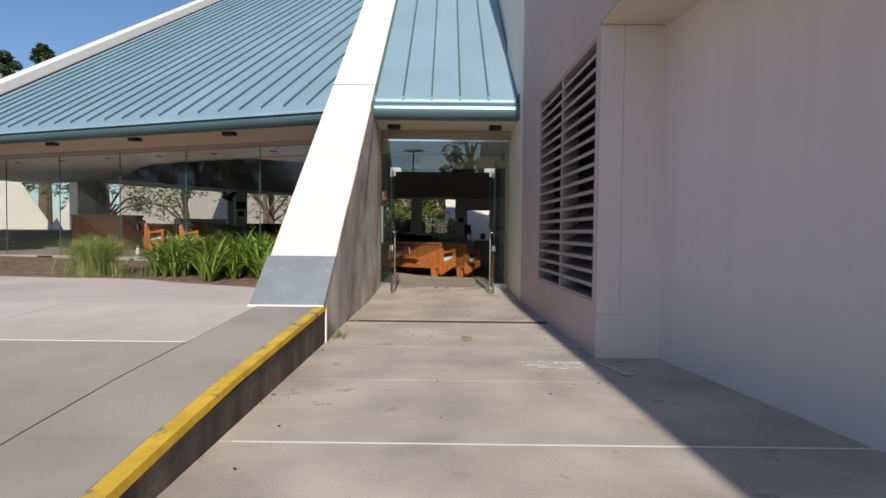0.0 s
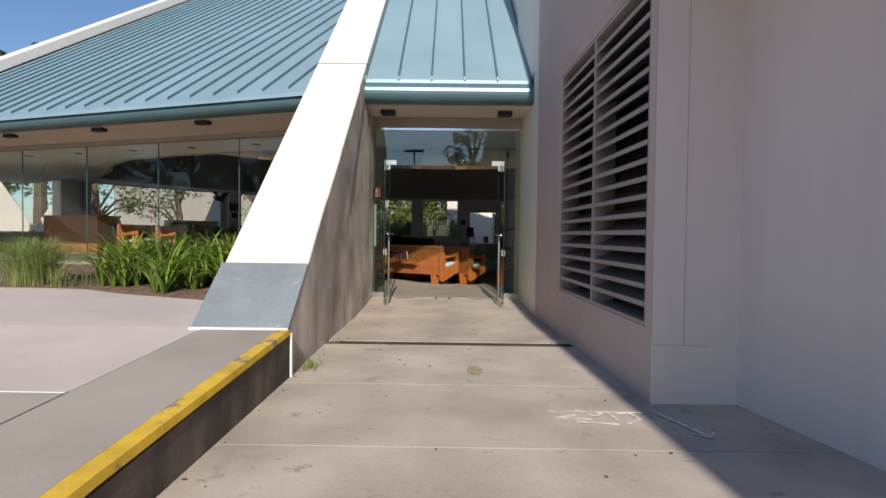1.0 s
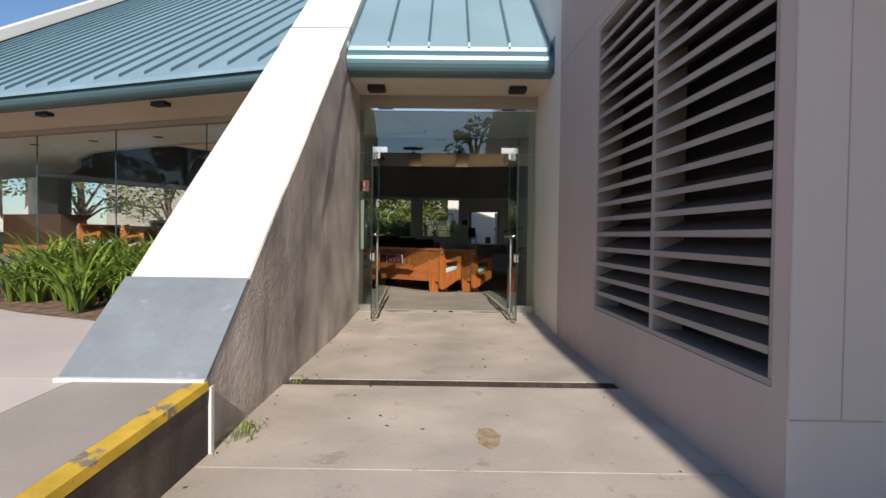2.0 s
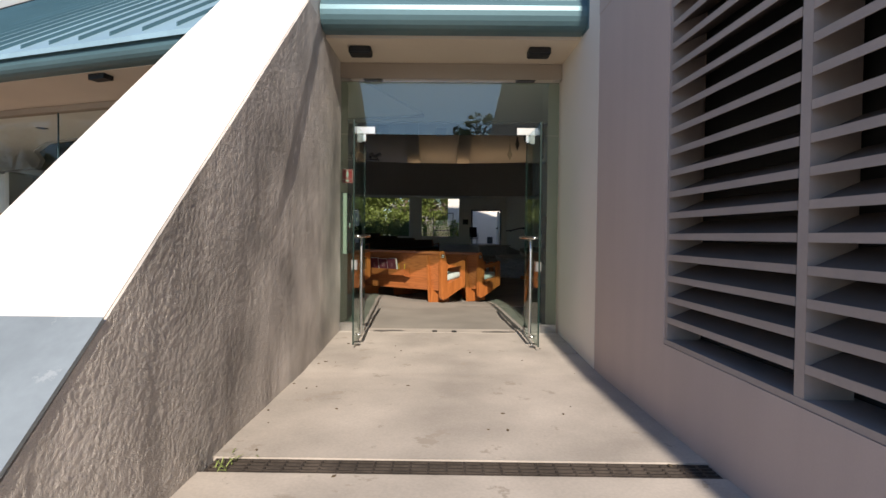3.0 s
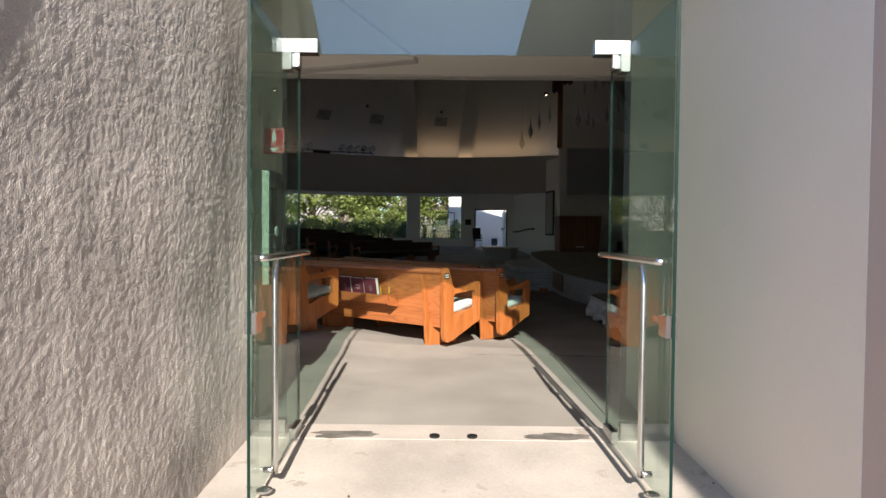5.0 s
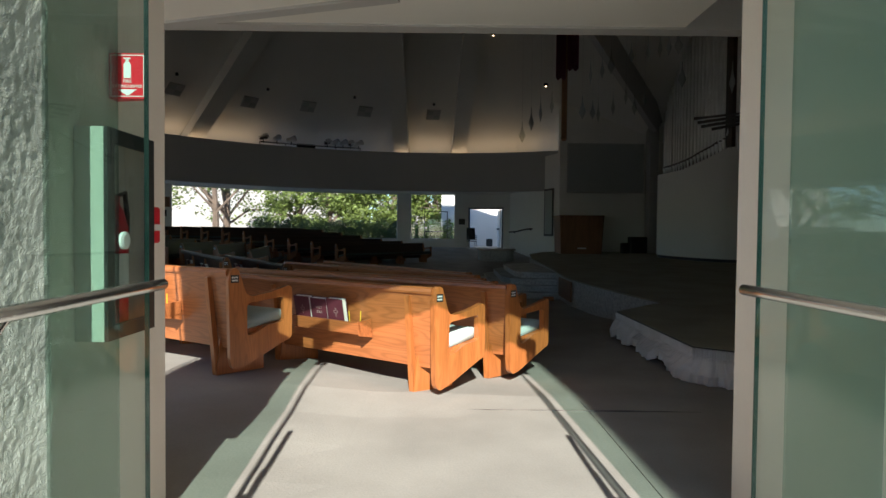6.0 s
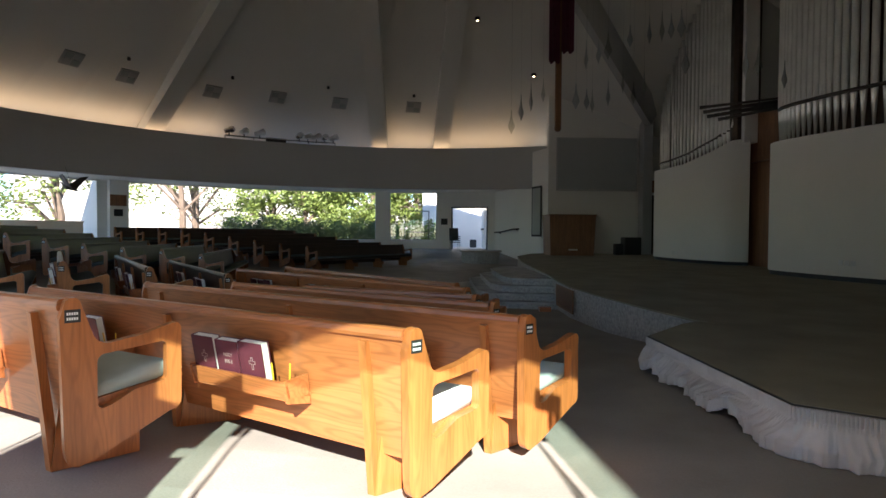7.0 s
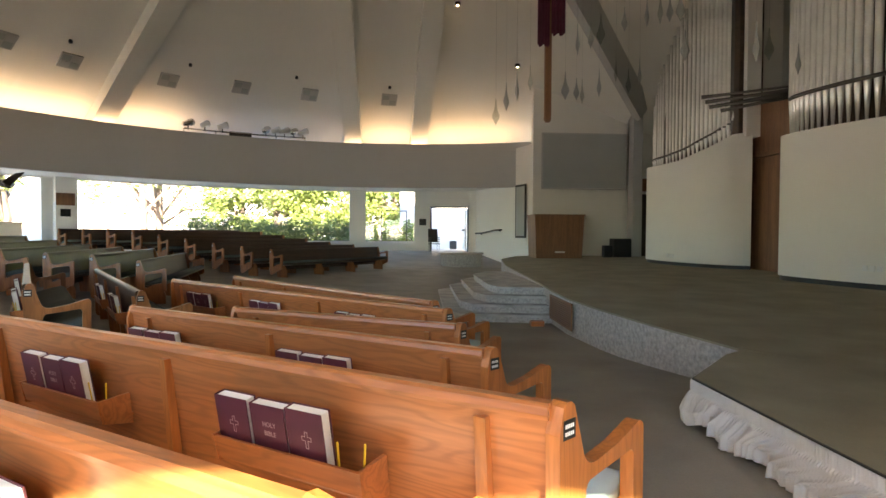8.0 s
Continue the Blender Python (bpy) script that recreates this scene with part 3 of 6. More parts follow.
def bullnose(a, b, inward, r=0.145):
    """A rounded gutter along an eave from a to b, closed against the soffit."""
    bm = B()
    ring = [(-math.cos(t) * r, math.sin(t) * r) for t in [math.radians(-90 + 180 * k / 10) for k in range(11)]] + [(0.16, r), (0.16, -r)]
    rows = []
    for p in (Vector(a), Vector(b)):
        rows.append([bm.verts.new(p + Vector(inward) * x + Vector((0, 0, z))) for x, z in ring])
    n = len(ring)
    for k in range(n):
        bm.faces.new((rows[0][k], rows[0][(k + 1) % n], rows[1][(k + 1) % n], rows[1][k]))
    bm.faces.new(rows[0][::-1])
    bm.faces.new(rows[1])
    return bm


part("gutter", bullnose((-0.262, 11.10, 3.135), (2.185, 11.10, 3.135), (0, 1, 0)), M_GUTTER, roof, "rounded dark teal gutter", smooth=False)
part("gutter", bullnose(gl(-0.1, 0.1, 3.19), gl(19, 0.1, 3.19), GIN, 0.15), M_GUTTER, roof, "rounded dark teal gutter")
part("gutter_end", block(2.186, 2.2, 10.93, 11.3, 2.97, 3.42), M_GUTTER, roof)

soffit = root("soffit", "tan painted soffit boards under the eaves", kind="structure")
part("soffit_board", block(-0.262, 2.19, 11.22, 12.06, 2.96, 2.99), M_SOFFIT, soffit)
part("header", block(-0.33, 2.16, 11.985, 12.08, 2.79, 2.957), M_HEADER, soffit, "brown door header")
bm = B()
hexa(bm, [gl(-0.2, 0.2, 3.03), gl(19, 0.2, 3.03), gl(19, 1.25, 2.93), gl(-0.2, 1.25, 2.93)],
     [gl(-0.2, 0.2, 3.06), gl(19, 0.2, 3.06), gl(19, 1.25, 2.96), gl(-0.2, 1.25, 2.96)])
part("soffit_board", bm, M_SOFFIT, soffit)
bm = B()
hexa(bm, [gl(-0.2, 1.1, 2.86), gl(19, 1.1, 2.86), gl(19, 1.25, 2.86), gl(-0.2, 1.25, 2.86)],
     [gl(-0.2, 1.1, 2.94), gl(19, 1.1, 2.94), gl(19, 1.25, 2.94), gl(-0.2, 1.25, 2.94)])
part("header", bm, M_HEADER, soffit, "brown glass header")
for x in (0.03, 1.83):
    thing("soffit_light", block(x - 0.11, x + 0.11, 11.42, 11.6, 2.89, 2.962), M_DARKMETAL, "small dark box light under the eave", "soffit light", group="soffit lights", bevel=0.01)
for u in (2.6, 5.1, 7.6, 10.1):
    bm = B()
    p = gl(u, 0.3, 2.96)
    lo = [p + GDIR * a + GIN * b + Vector((0, 0, 0.0)) for a, b in ((-0.13, -0.07), (0.13, -0.07), (0.13, 0.07), (-0.13, 0.07))]
    hexa(bm, lo, [q + Vector((0, 0, 0.1)) for q in lo])
    thing("soffit_light", bm, M_DARKMETAL, "small dark box light under the eave", "soffit light", group="soffit lights")

# ---- left glass wall ----
glaze = root("window_1", "tall frameless glass wall in wide panes under the eave", kind="structure")
u = -0.35
joints = [0.05, 0.52, 2.52, 4.53, 6.53, 8.54, 10.5, 12.5, 14.5, 16.5]
for a, b in zip(joints, joints[1:]):
    bm = B()
    lo = [gl(a + 0.004, 1.16, 0.36), gl(b - 0.004, 1.16, 0.36), gl(b - 0.004, 1.172, 0.36), gl(a + 0.004, 1.172, 0.36)]
    hexa(bm, lo, [p + Vector((0, 0, 2.5)) for p in lo])
    ob = part("pane", bm, M_GLASS, glaze)
    ob.visible_shadow = False
    bm = B()
    lo = [gl(b - 0.004, 1.154, 0.362), gl(b + 0.004, 1.154, 0.362), gl(b + 0.004, 1.178, 0.362), gl(b - 0.004, 1.178, 0.362)]
    hexa(bm, lo, [p + Vector((0, 0, 2.49)) for p in lo])
    part("glass_joint", bm, M_GUTTER, glaze, "silicone joint between panes")
bm = B()
hexa(bm, [gl(-0.1, 1.05, 0.2), gl(19, 1.05, 0.2), gl(19, 1.3, 0.2), gl(-0.1, 1.3, 0.2)], [gl(-0.1, 1.05, 0.36), gl(19, 1.05, 0.36), gl(19, 1.3, 0.36), gl(-0.1, 1.3, 0.36)])
part("window_sill", bm, M_DARKMETAL, glaze)

# ---- louvred building ----
def slab_r(bm, y0, y1, z0, z1, deep=0.5, off=0.0):
    """A length of wall whose face follows the louvred front."""
    lo = [(right_x(y0) + off, y0, z0), (right_x(y0) + deep, y0, z0), (right_x(y1) + deep, y1, z0), (right_x(y1) + off, y1, z0)]
    hexa(bm, lo, [(x, y, z1) for x, y, z in lo])


wall_e = root("wall_east", "mauve stucco wall with a tall metal louvre and an overhanging upper storey", kind="structure")
for y0, y1, z0, z1 in ((6.50, 10.6, -0.4, 0.43), (6.50, 6.6, 0.43, 2.87), (9.18, 10.6, 0.43, 2.87), (6.50, 10.6, 2.87, 2.96)):
    bm = B()
    slab_r(bm, y0, y1, z0, z1)
    part("wall_panel", bm, M_MAUVE, wall_e)
bm = B()
slab_r(bm, -12, 10.6, 2.96, 5.6, 6.0, -0.004)
part("upper_wall", bm, M_MAUVE, wall_e)
bm = B()
slab_r(bm, -12, 6.48, 2.94, 2.957, 5.9, 0.012)
part("overhang_soffit", bm, M_SOFFIT, wall_e, "tan painted underside of the overhang")
# Black sheet in place of the dark depth behind the slats.
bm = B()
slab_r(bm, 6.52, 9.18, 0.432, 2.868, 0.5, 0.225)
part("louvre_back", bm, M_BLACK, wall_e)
bm = B()
hexa(bm, [(2.2, 10.6, -0.4), (2.9, 10.6, -0.4), (2.9, 12.66, -0.4), (2.15, 12.66, -0.4)], [(2.2, 10.6, 12), (2.9, 10.6, 12), (2.9, 12.66, 12), (2.15, 12.66, 12)])
part("jamb_wall", bm, M_JAMB, wall_e, "pale plaster return beside the door")
bm = B()
hexa(bm, [(2.2, 12.67, 4.2), (2.9, 12.67, 4.2), (2.9, 22, 11.6), (2.2, 22, 11.6)], [(2.2, 12.67, 12), (2.9, 12.67, 12), (2.9, 22, 14), (2.2, 22, 14)])
part("upper_return", bm, M_JAMB, wall_e)
part("pilaster", block(2.345, 2.93, 6.49, 6.618, -0.4, 2.94), M_PINK, wall_e)
part("pilaster_base", block(2.343, 2.72, 6.483, 6.6, -0.4, 0.33), M_PINK, wall_e)
part("seam", block(2.552, 2.556, 6.486, 6.4895, 0.332, 2.94), M_MAUVE, wall_e)
part("seam", block(2.345, 2.72, 6.4815, 6.4825, 0.326, 0.331), M_MAUVE, wall_e)
bm = B()
lo = [(2.90, 6.62, -0.4), (3.36, 3.8, -0.4), (5.3, -8, -0.4), (6.5, -8, -0.4), (6.5, 6.62, -0.4)]
hexa(bm, lo, [(x, y, 2.96) for x, y, z in lo])
part("recess_wall", bm, M_PINK, wall_e)

louvre = root("louvre", "large mauve painted metal louvre in two bays", "louvre")
for y in (6.6, 7.9, 9.15):
    bm = B()
    slab_r(bm, y, y + 0.04 + (0.02 if y == 7.9 else 0), 0.44, 2.86, 0.2, 0.008)
    part("louvre_post", bm, M_LOUVRE, louvre)
for z in (0.432, 2.835):
    bm = B()
    slab_r(bm, 6.61, 9.18, z, z + 0.03, 0.25, 0.004)
    part("louvre_rail", bm, M_LOUVRE, louvre)
for ya, yb in ((6.645, 7.895), (7.965, 9.145)):
    for k in range(18):
        z = 0.567 + k * 0.1255
        bm = B()
        xa, xb2 = right_x(ya), right_x(yb)
        prof = [(0.012, 0.0), (0.012, 0.024), (0.022, 0.027), (0.21, 0.108), (0.21, 0.099), (0.028, 0.014)]
        hexa(bm, [(xa + p, ya, z + q) for p, q in prof], [(xb2 + p, yb, z + q) for p, q in prof])
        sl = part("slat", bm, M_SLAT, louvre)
        bm = B()
        prof = [(0.006, -0.004), (0.006, 0.032), (0.0115, 0.032), (0.0115, -0.004)]
        hexa(bm, [(xa + p, ya, z + q) for p, q in prof], [(xb2 + p, yb, z + q) for p, q in prof])
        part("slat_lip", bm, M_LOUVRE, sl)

# ---- entrance ----
wall_s = root("wall_entrance", "thick plaster wall with the door opening through it", kind="structure")
part("wall_left", block(-0.99, -0.33, 12.045, 12.86, -0.3, 3.45), M_JAMB, wall_s)
part("wall_right", block(2.18, 2.9, 12.661, 12.92, -0.3, 4.1), M_JAMB, wall_s)
part("entrance_ceiling", block(-0.99, 2.9, 12.08, 15.2, 2.97, 3.07), M_PLASTER, wall_s, "low white ceiling inside the doors")
part("entrance_bulkhead", block(-3.0, 9.0, 15.2, 15.35, 2.95, 4.1), M_BAND, wall_s)

door = root("door_1", "frameless glass entrance with two open leaves and clear sidelights", kind="structure")
for n, a in (("transom", (-0.32, 2.14, 12.015, 12.027, 2.185, 2.79)), ("sidelight", (-0.32, -0.058, 12.015, 12.027, 0.02, 2.18)), ("sidelight", (1.858, 2.14, 12.015, 12.027, 0.02, 2.18))):
    part(n, block(*a), M_GLASSPANE, door)
part("head_channel", block(-0.32, 2.14, 11.995, 12.012, 2.755, 2.789), M_CHROME, door, "polished metal head channel")
part("threshold", block(-0.35, 2.16, 11.98, 12.22, -0.1, 0.0022), M_WALK, door, "stained concrete threshold strip")
part("base_rail", block(-0.32, -0.06, 11.99, 12.05, 0.0, 0.1), M_STEEL, door)
part("base_rail", block(1.86, 2.14, 11.99, 12.05, 0.0, 0.1), M_STEEL, door)
for x in (0.797, 1.014):
    bm = B()
    lathe(bm, [(0.03, 0), (0.03, 0.012), (0.012, 0.016)], (x, 12.02, 0.001))
    part("floor_bolt", bm, M_DARKMETAL, door)


def leaf(name, px, s, turn):
    """One door leaf about its pivot: it hangs open towards the walk. s: -1 left, 1 right."""
    lf = part(name, block(-0.006, 0.006, -0.875, 0.05, 0.015, 2.165), M_GLASSG, door, "open green-edged glass door leaf", at=pose(px, 12.02, 0, 0, 0, turn))
    lf.visible_shadow = True
    part("glass_edge", block(-0.0065, 0.0065, -0.878, -0.8755, 0.015, 2.165), M_GLASSEDGE, lf)
    part("glass_edge", block(-0.0065, 0.0065, 0.0505, 0.053, 0.015, 2.165), M_GLASSEDGE, lf)
    part("bottom_patch", block(-0.018, 0.018, -0.1, 0.055, 0.01, 0.075), M_STEEL, lf)
    part("top_patch", block(-0.016, 0.016, -0.05, 0.04, 2.1, 2.17), M_STEEL, lf)
    i = -s
    bm = B()
    tube(bm, [(i * 0.03, -0.83, 1.055), (i * 0.055, -0.80, 1.06), (i * 0.06, -0.1, 1.06), (i * 0.06, 0.02, 1.06)], 0.016, 10)
    tube(bm, [(i * 0.0, -0.81, 1.06), (i * 0.06, -0.81, 1.06)], 0.014, 8)
    part("push_bar", bm, M_STEEL, lf, "steel push bar", smooth=True)
    bm = B()
    pts = [(i * 0.05, -0.52, 1.06), (i * 0.05, -0.60, 1.055), (i * 0.05, -0.64, 1.02), (i * 0.05, -0.655, 0.96), (i * 0.05, -0.655, 0.12), (i * 0.05, -0.655, 0.06)]
    tube(bm, pts, 0.016, 10)
    tube(bm, [(0, -0.655, 0.075), (i * 0.05, -0.655, 0.075)], 0.014, 8)
    part("pull_bar", bm, M_STEEL, lf, "bent steel pull tube", smooth=True)
    bm = B()
    box(bm, -0.02 if i > 0 else -0.03, 0.03 if i > 0 else 0.02, -0.87, -0.79, 0.74, 0.83)
    box(bm, -0.008, 0.008, -0.8, -0.66, 0.785, 0.81)
    part("lock", bm, M_STEEL, lf)
    bm = B()
    lathe(bm, [(0.02, 0), (0.035, 0.004), (0.035, 0.014), (0.02, 0.02)], (i * 0.02, -0.72, 0.0))
    part("floor_stop", bm, M_STEEL, lf)
    return lf


leaf("door_leaf", 0.0, -1, 2.0)
leaf("door_leaf", 1.80, 1, 0.5)
for x, s in ((0.0, -1), (1.8, 1)):
    bm = B()
    lo, hi = sorted((x + s * 0.075, x - s * 0.12))
    box(bm, lo, hi, 11.985, 12.06, 2.185, 2.26)
    lo, hi = sorted((x + s * 0.075, x + s * 0.025))
    box(bm, lo, hi, 11.985, 12.06, 2.09, 2.185)
    lo, hi = sorted((x + s * 0.01, x - s * 0.02))
    box(bm, lo, hi, 11.99, 12.05, 2.11, 2.19)
    part("pivot_patch", bm, M_STEEL, door, "steel pivot patch")

# ---- sanctuary shell ----
OUTDOORS = set(scene.objects)
C = Vector((0.5, 22.3))


def ring(deg, r, z):
    return Vector((C.x + r * math.cos(radians(deg)), C.y + r * math.sin(radians(deg)), z))


def arc_wall(name, a0, a1, r0, r1, z0, z1, material, parent, steps=None, label=""):
    """A curved length of wall between two angles, two radii and two heights."""
    n = steps or max(2, int(abs(a1 - a0) / 3))
    bm = B()
    rows = []
    for k in range(n + 1):
        a = lerp(a0, a1, k / n)
        rows.append([bm.verts.new(ring(a, r, z)) for r, z in ((r0, z0), (r1, z0), (r1, z1), (r0, z1))])
    for p, q in zip(rows, rows[1:]):
        for k in range(4):
            bm.faces.new((p[k], p[(k + 1) % 4], q[(k + 1) % 4], q[k]))
    bm.faces.new(rows[0][::-1])
    bm.faces.new(rows[-1])
    return part(name, bm, material, parent, label)


bm = B()
NX, NY = 56, 60
gridv = []
for i in range(NX + 1):
    x = lerp(-19, 17, i / NX)
    gridv.append([bm.verts.new((x, y, floor_z(x, y))) for y in (lerp(11.72, 42.5, j / NY) for j in range(NY + 1))])
drop = {}
for i in range(NX):
    for j in range(NY):
        q = [gridv[i][j], gridv[i + 1][j], gridv[i + 1][j + 1], gridv[i][j + 1]]
        mx, my = sum(v.co.x for v in q) / 4, sum(v.co.y for v in q) / 4
        g = (Vector((mx, my, 0)) - Vector((-1.05, 11.66, 0)))
        if math.hypot(mx - C.x, my - C.y) < 19.0 and (mx > -0.9 or g.dot(GIN) > 0.6):
            bm.faces.new(q)
bmesh.ops.delete(bm, geom=[v for v in bm.verts if not v.link_faces], context="VERTS")
ext = bmesh.ops.extrude_face_region(bm, geom=list(bm.faces))
bmesh.ops.translate(bm, verts=[v for v in ext["geom"] if isinstance(v, bmesh.types.BMVert)], vec=(0, 0, -0.15))
thing("floor", bm, M_FLOOR, "grey exposed aggregate floor sloping to the chancel", kind="structure")

joint = root("floor_joint", "thin dark saw joints in the aggregate floor", kind="structure")
for run in ([(-0.35 + 0.5 * k, 13.95) for k in range(7)], [(1.86, 12.1 + 0.6 * k) for k in range(14)]):
    for (xa, ya), (xb, yb) in zip(run, run[1:]):
        w = Vector((yb - ya, xa - xb)).normalized() * 0.002
        top = [(xa - w.x, ya - w.y, floor_z(xa, ya) + 0.004), (xa + w.x, ya + w.y, floor_z(xa, ya) + 0.004), (xb + w.x, yb + w.y, floor_z(xb, yb) + 0.004), (xb - w.x, yb - w.y, floor_z(xb, yb) + 0.004)]
        bm = B()
        hexa(bm, [(x, y, z - 0.02) for x, y, z in top], top)
        part("joint_line", bm, M_KERBFACE, joint)

wall_n = root("wall_north", "curved back wall with wide windows, piers and a doorway", kind="structure")
RW, RW2 = 17.6, 18.0
HEAD, SILL = 3.36, 0.95
spans = [(66, 78.2, None), (84.1, 86.5, None), (93.9, 96.3, None), (131.6, 133.9, None), (160, 163, None), (184, 187, None)]
for a, b, _ in spans:
    arc_wall("pier", a, b, RW - 0.06, RW2 + 0.05, -0.4, HEAD, M_PLASTER, wall_n)
arc_wall("door_head", 78.2, 84.1, RW, RW2, 2.63, HEAD, M_PLASTER, wall_n, 2)
arc_wall("wall_top", 66, 200, RW - 0.1, RW2 + 0.1, HEAD, 4.4, M_PLASTER, wall_n)
for k, (a, b) in enumerate(((86.5, 93.9), (96.3, 131.6), (133.9, 160), (163, 184))):
    win = root("window_%d" % (k + 2), "wide clear fixed window in the curved back wall", kind="structure")
    arc_wall("window_sill", a, b, RW - 0.05, RW2, -0.4, SILL, M_PLASTER, win)
    n = max(1, round((b - a) / 9))
    for i in range(n):
        ob = arc_wall("pane", lerp(a, b, i / n) + 0.03, lerp(a, b, (i + 1) / n) - 0.03, RW + 0.2, RW + 0.212, SILL + 0.001, HEAD - 0.001, M_GLASSN, win, 3)
        ob.visible_shadow = False
    arc_wall("window_frame", a, b, RW + 0.17, RW + 0.24, HEAD - 0.05, HEAD - 0.004, M_FIN, win)
    arc_wall("window_frame", a, b, RW + 0.17, RW + 0.24, SILL + 0.004, SILL + 0.05, M_FIN, win)

# band, low ring ceiling, cove and high tent ceiling
band = root("bulkhead", "curved grey plaster bulkhead band with a light cove behind its top", kind="structure")
arc_wall("band", 66, 200, 14.4, 14.6, 3.25, 5.04, M_BAND, band, 60)
arc_wall("cove_floor", 66, 200, 14.6, 17.45, 3.49, 3.52, M_PLASTER, band, 60)
ceiling = root("ceiling", "white tent-shaped plaster ceiling rising to a peak", kind="structure")
arc_wall("low_ceiling", 66, 200, 14.6, 17.9, 3.37, 3.47, M_PLASTER, ceiling, 60)
INNER = [(-0.6, 2.85), (3.0, 2.7), (6.0, 2.75), (8.0, 3.1), (9.5, 3.9), (11.0, 5.1), (13.0, 6.4), (19.0, 7.6)]
bm = B()
lo = [gl(-0.6, 0.9, 2.95), gl(19, 0.9, 2.95)] + [gl(u, v, 2.95) for u, v in reversed(INNER)]
hexa(bm, lo, [p + Vector((0, 0, 0.08)) for p in lo])
part("low_ceiling", bm, M_PLASTER, ceiling)
bm = B()
lo = [gl(u, v + 0.003, 2.93) for u, v in INNER] + [gl(u, v + 0.12, 2.93) for u, v in reversed(INNER)]
hexa(bm, lo, [p + Vector((0, 0, 1.55)) for p in lo])
part("low_bulkhead", bm, M_BAND, ceiling)
bm = B()
lo = [gl(-0.6, 2.3, 4.4), gl(19, 2.3, 4.4), Vector((-17, 21.5, 4.4)), Vector((-13.0, 21.0, 4.4)), Vector((-8, 20.0, 4.4)), Vector((-3, 18.0, 4.4)), Vector((-0.9, 16.2, 4.3))]
hexa(bm, lo, [p + Vector((0, 0, 0.1)) for p in lo])
part("upper_ledge", bm, M_PLASTER, ceiling)
bm = B()
lo = [Vector((-0.8, 12.9, 4.1)), Vector((3.2, 12.9, 4.1)), Vector((16, 13.5, 4.1)), Vector((18, 18, 4.3)), Vector((15, 17.3, 4.3)), Vector((9, 15.7, 4.25)), Vector((2.4, 15.7, 4.15)), Vector((-0.9, 15.7, 4.15))]
hexa(bm, lo, [p + Vector((0, 0, 0.1)) for p in lo])
part("entrance_ceiling", bm, M_PLASTER, ceiling)
arc_wall("side_ceiling", -25, 67, 16.3, 23, 4.4, 4.5, M_PLASTER, ceiling, 20)
arc_wall("side_ceiling", 199, 222, 15.7, 19, 4.4, 4.5, M_PLASTER, ceiling, 6)
APEX = Vector((2.5, 23.0, 15.2))
bm = B()
rim = [ring(a, 17.0, 4.4) for a in range(-20, 187, 6)]
rim = [Vector((p.x, p.y, p.z)) for p in rim]
rim += [Vector((-13.0, 20.4, 4.3)), Vector((-8, 19.4, 4.3)), Vector((-3.0, 17.4, 4.3)), Vector((-0.9, 15.6, 4.2)), Vector((2.4, 15.4, 4.2)), Vector((9, 15.4, 4.3)), Vector((15.0, 17.0, 4.4))]
levels = []
for t in (0, 0.125, 0.25, 0.375, 0.5, 0.625, 0.75, 0.97):
    row = [p.lerp(APEX, t) for p in rim]
    for p in row:
        p.z = min(p.z, 2.85 + SL * (p.xy - Vector((-1.05, 11.66))).dot(GIN.xy)) if t > 0 else p.z
    levels.append([bm.verts.new(p) for p in row])
n = len(rim)
for a, b in zip(levels, levels[1:]):
    for k in range(n):
        bm.faces.new((a[k], a[(k + 1) % n], b[(k + 1) % n], b[k]))
bm.faces.new(levels[-1])
ext = bmesh.ops.extrude_face_region(bm, geom=list(bm.faces))
bmesh.ops.translate(bm, verts=[v for v in ext["geom"] if isinstance(v, bmesh.types.BMVert)], vec=(0, 0, 0.25))
part("tent", bm, M_PLASTER, ceiling)


def cone_pt(p):
    """The place on the tent ceiling straight over or under p, for the far side."""
    d = Vector((p[0] - C.x, p[1] - C.y))
    a = math.degrees(math.atan2(d.y, d.x))
    q = ring(a, 16.6, 4.4)
    h = Vector((APEX.x - q.x, APEX.y - q.y))
    t = ((p[0] - q.x) * h.x + (p[1] - q.y) * h.y) / h.length_squared
    return q.lerp(APEX, t)


def rib(a, top=None, w=0.7, t=0.75):
    q = ring(a, 16.95, 4.4)
    e = q.lerp(APEX, t) if top is None else Vector(top)
    d = (e - q).normalized()
    side = d.cross(Vector((0, 0, 1))).normalized() * w / 2
    inn = side.cross(d).normalized()
    inn = -inn if inn.z > 0 else inn
    bm = B()
    lo = [q - side, q + side, q + side + inn * 0.45, q - side + inn * 0.45]
    hexa(bm, lo, [p + (e - q) for p in lo])
    part("rib", bm, M_PLASTER, ceiling)


rib(86.3)
rib(131.8)
rib(158, t=0.4)
rib(95.3, (-1.0, 28.9, 10.75))
wall_c = root("wall_closing", "plain plaster walls closing the sanctuary", kind="structure")
for a, b in (((2.9, 12.66), (15.5, 14.5)), ((15.5, 14.5), (17, 24)), ((17, 24), (13, 34.6)), ((13, 34.6), (5.95, 34.5))):
    bm = B()
    d = (Vector((*b, 0)) - Vector((*a, 0))).normalized()
    nn = Vector((d.y, -d.x, 0)) * 0.3
    p, q = Vector((*a, -0.5)), Vector((*b, -0.5))
    hexa(bm, [p, q, q + nn, p + nn], [v + Vector((0, 0, 15)) for v in (p, q, q + nn, p + nn)])
    part("wall_panel", bm, M_PLASTER, wall_c)
bm = B()
p, q = Vector((4.36, 39.6, -0.4)), Vector((5.95, 34.5, -0.4))
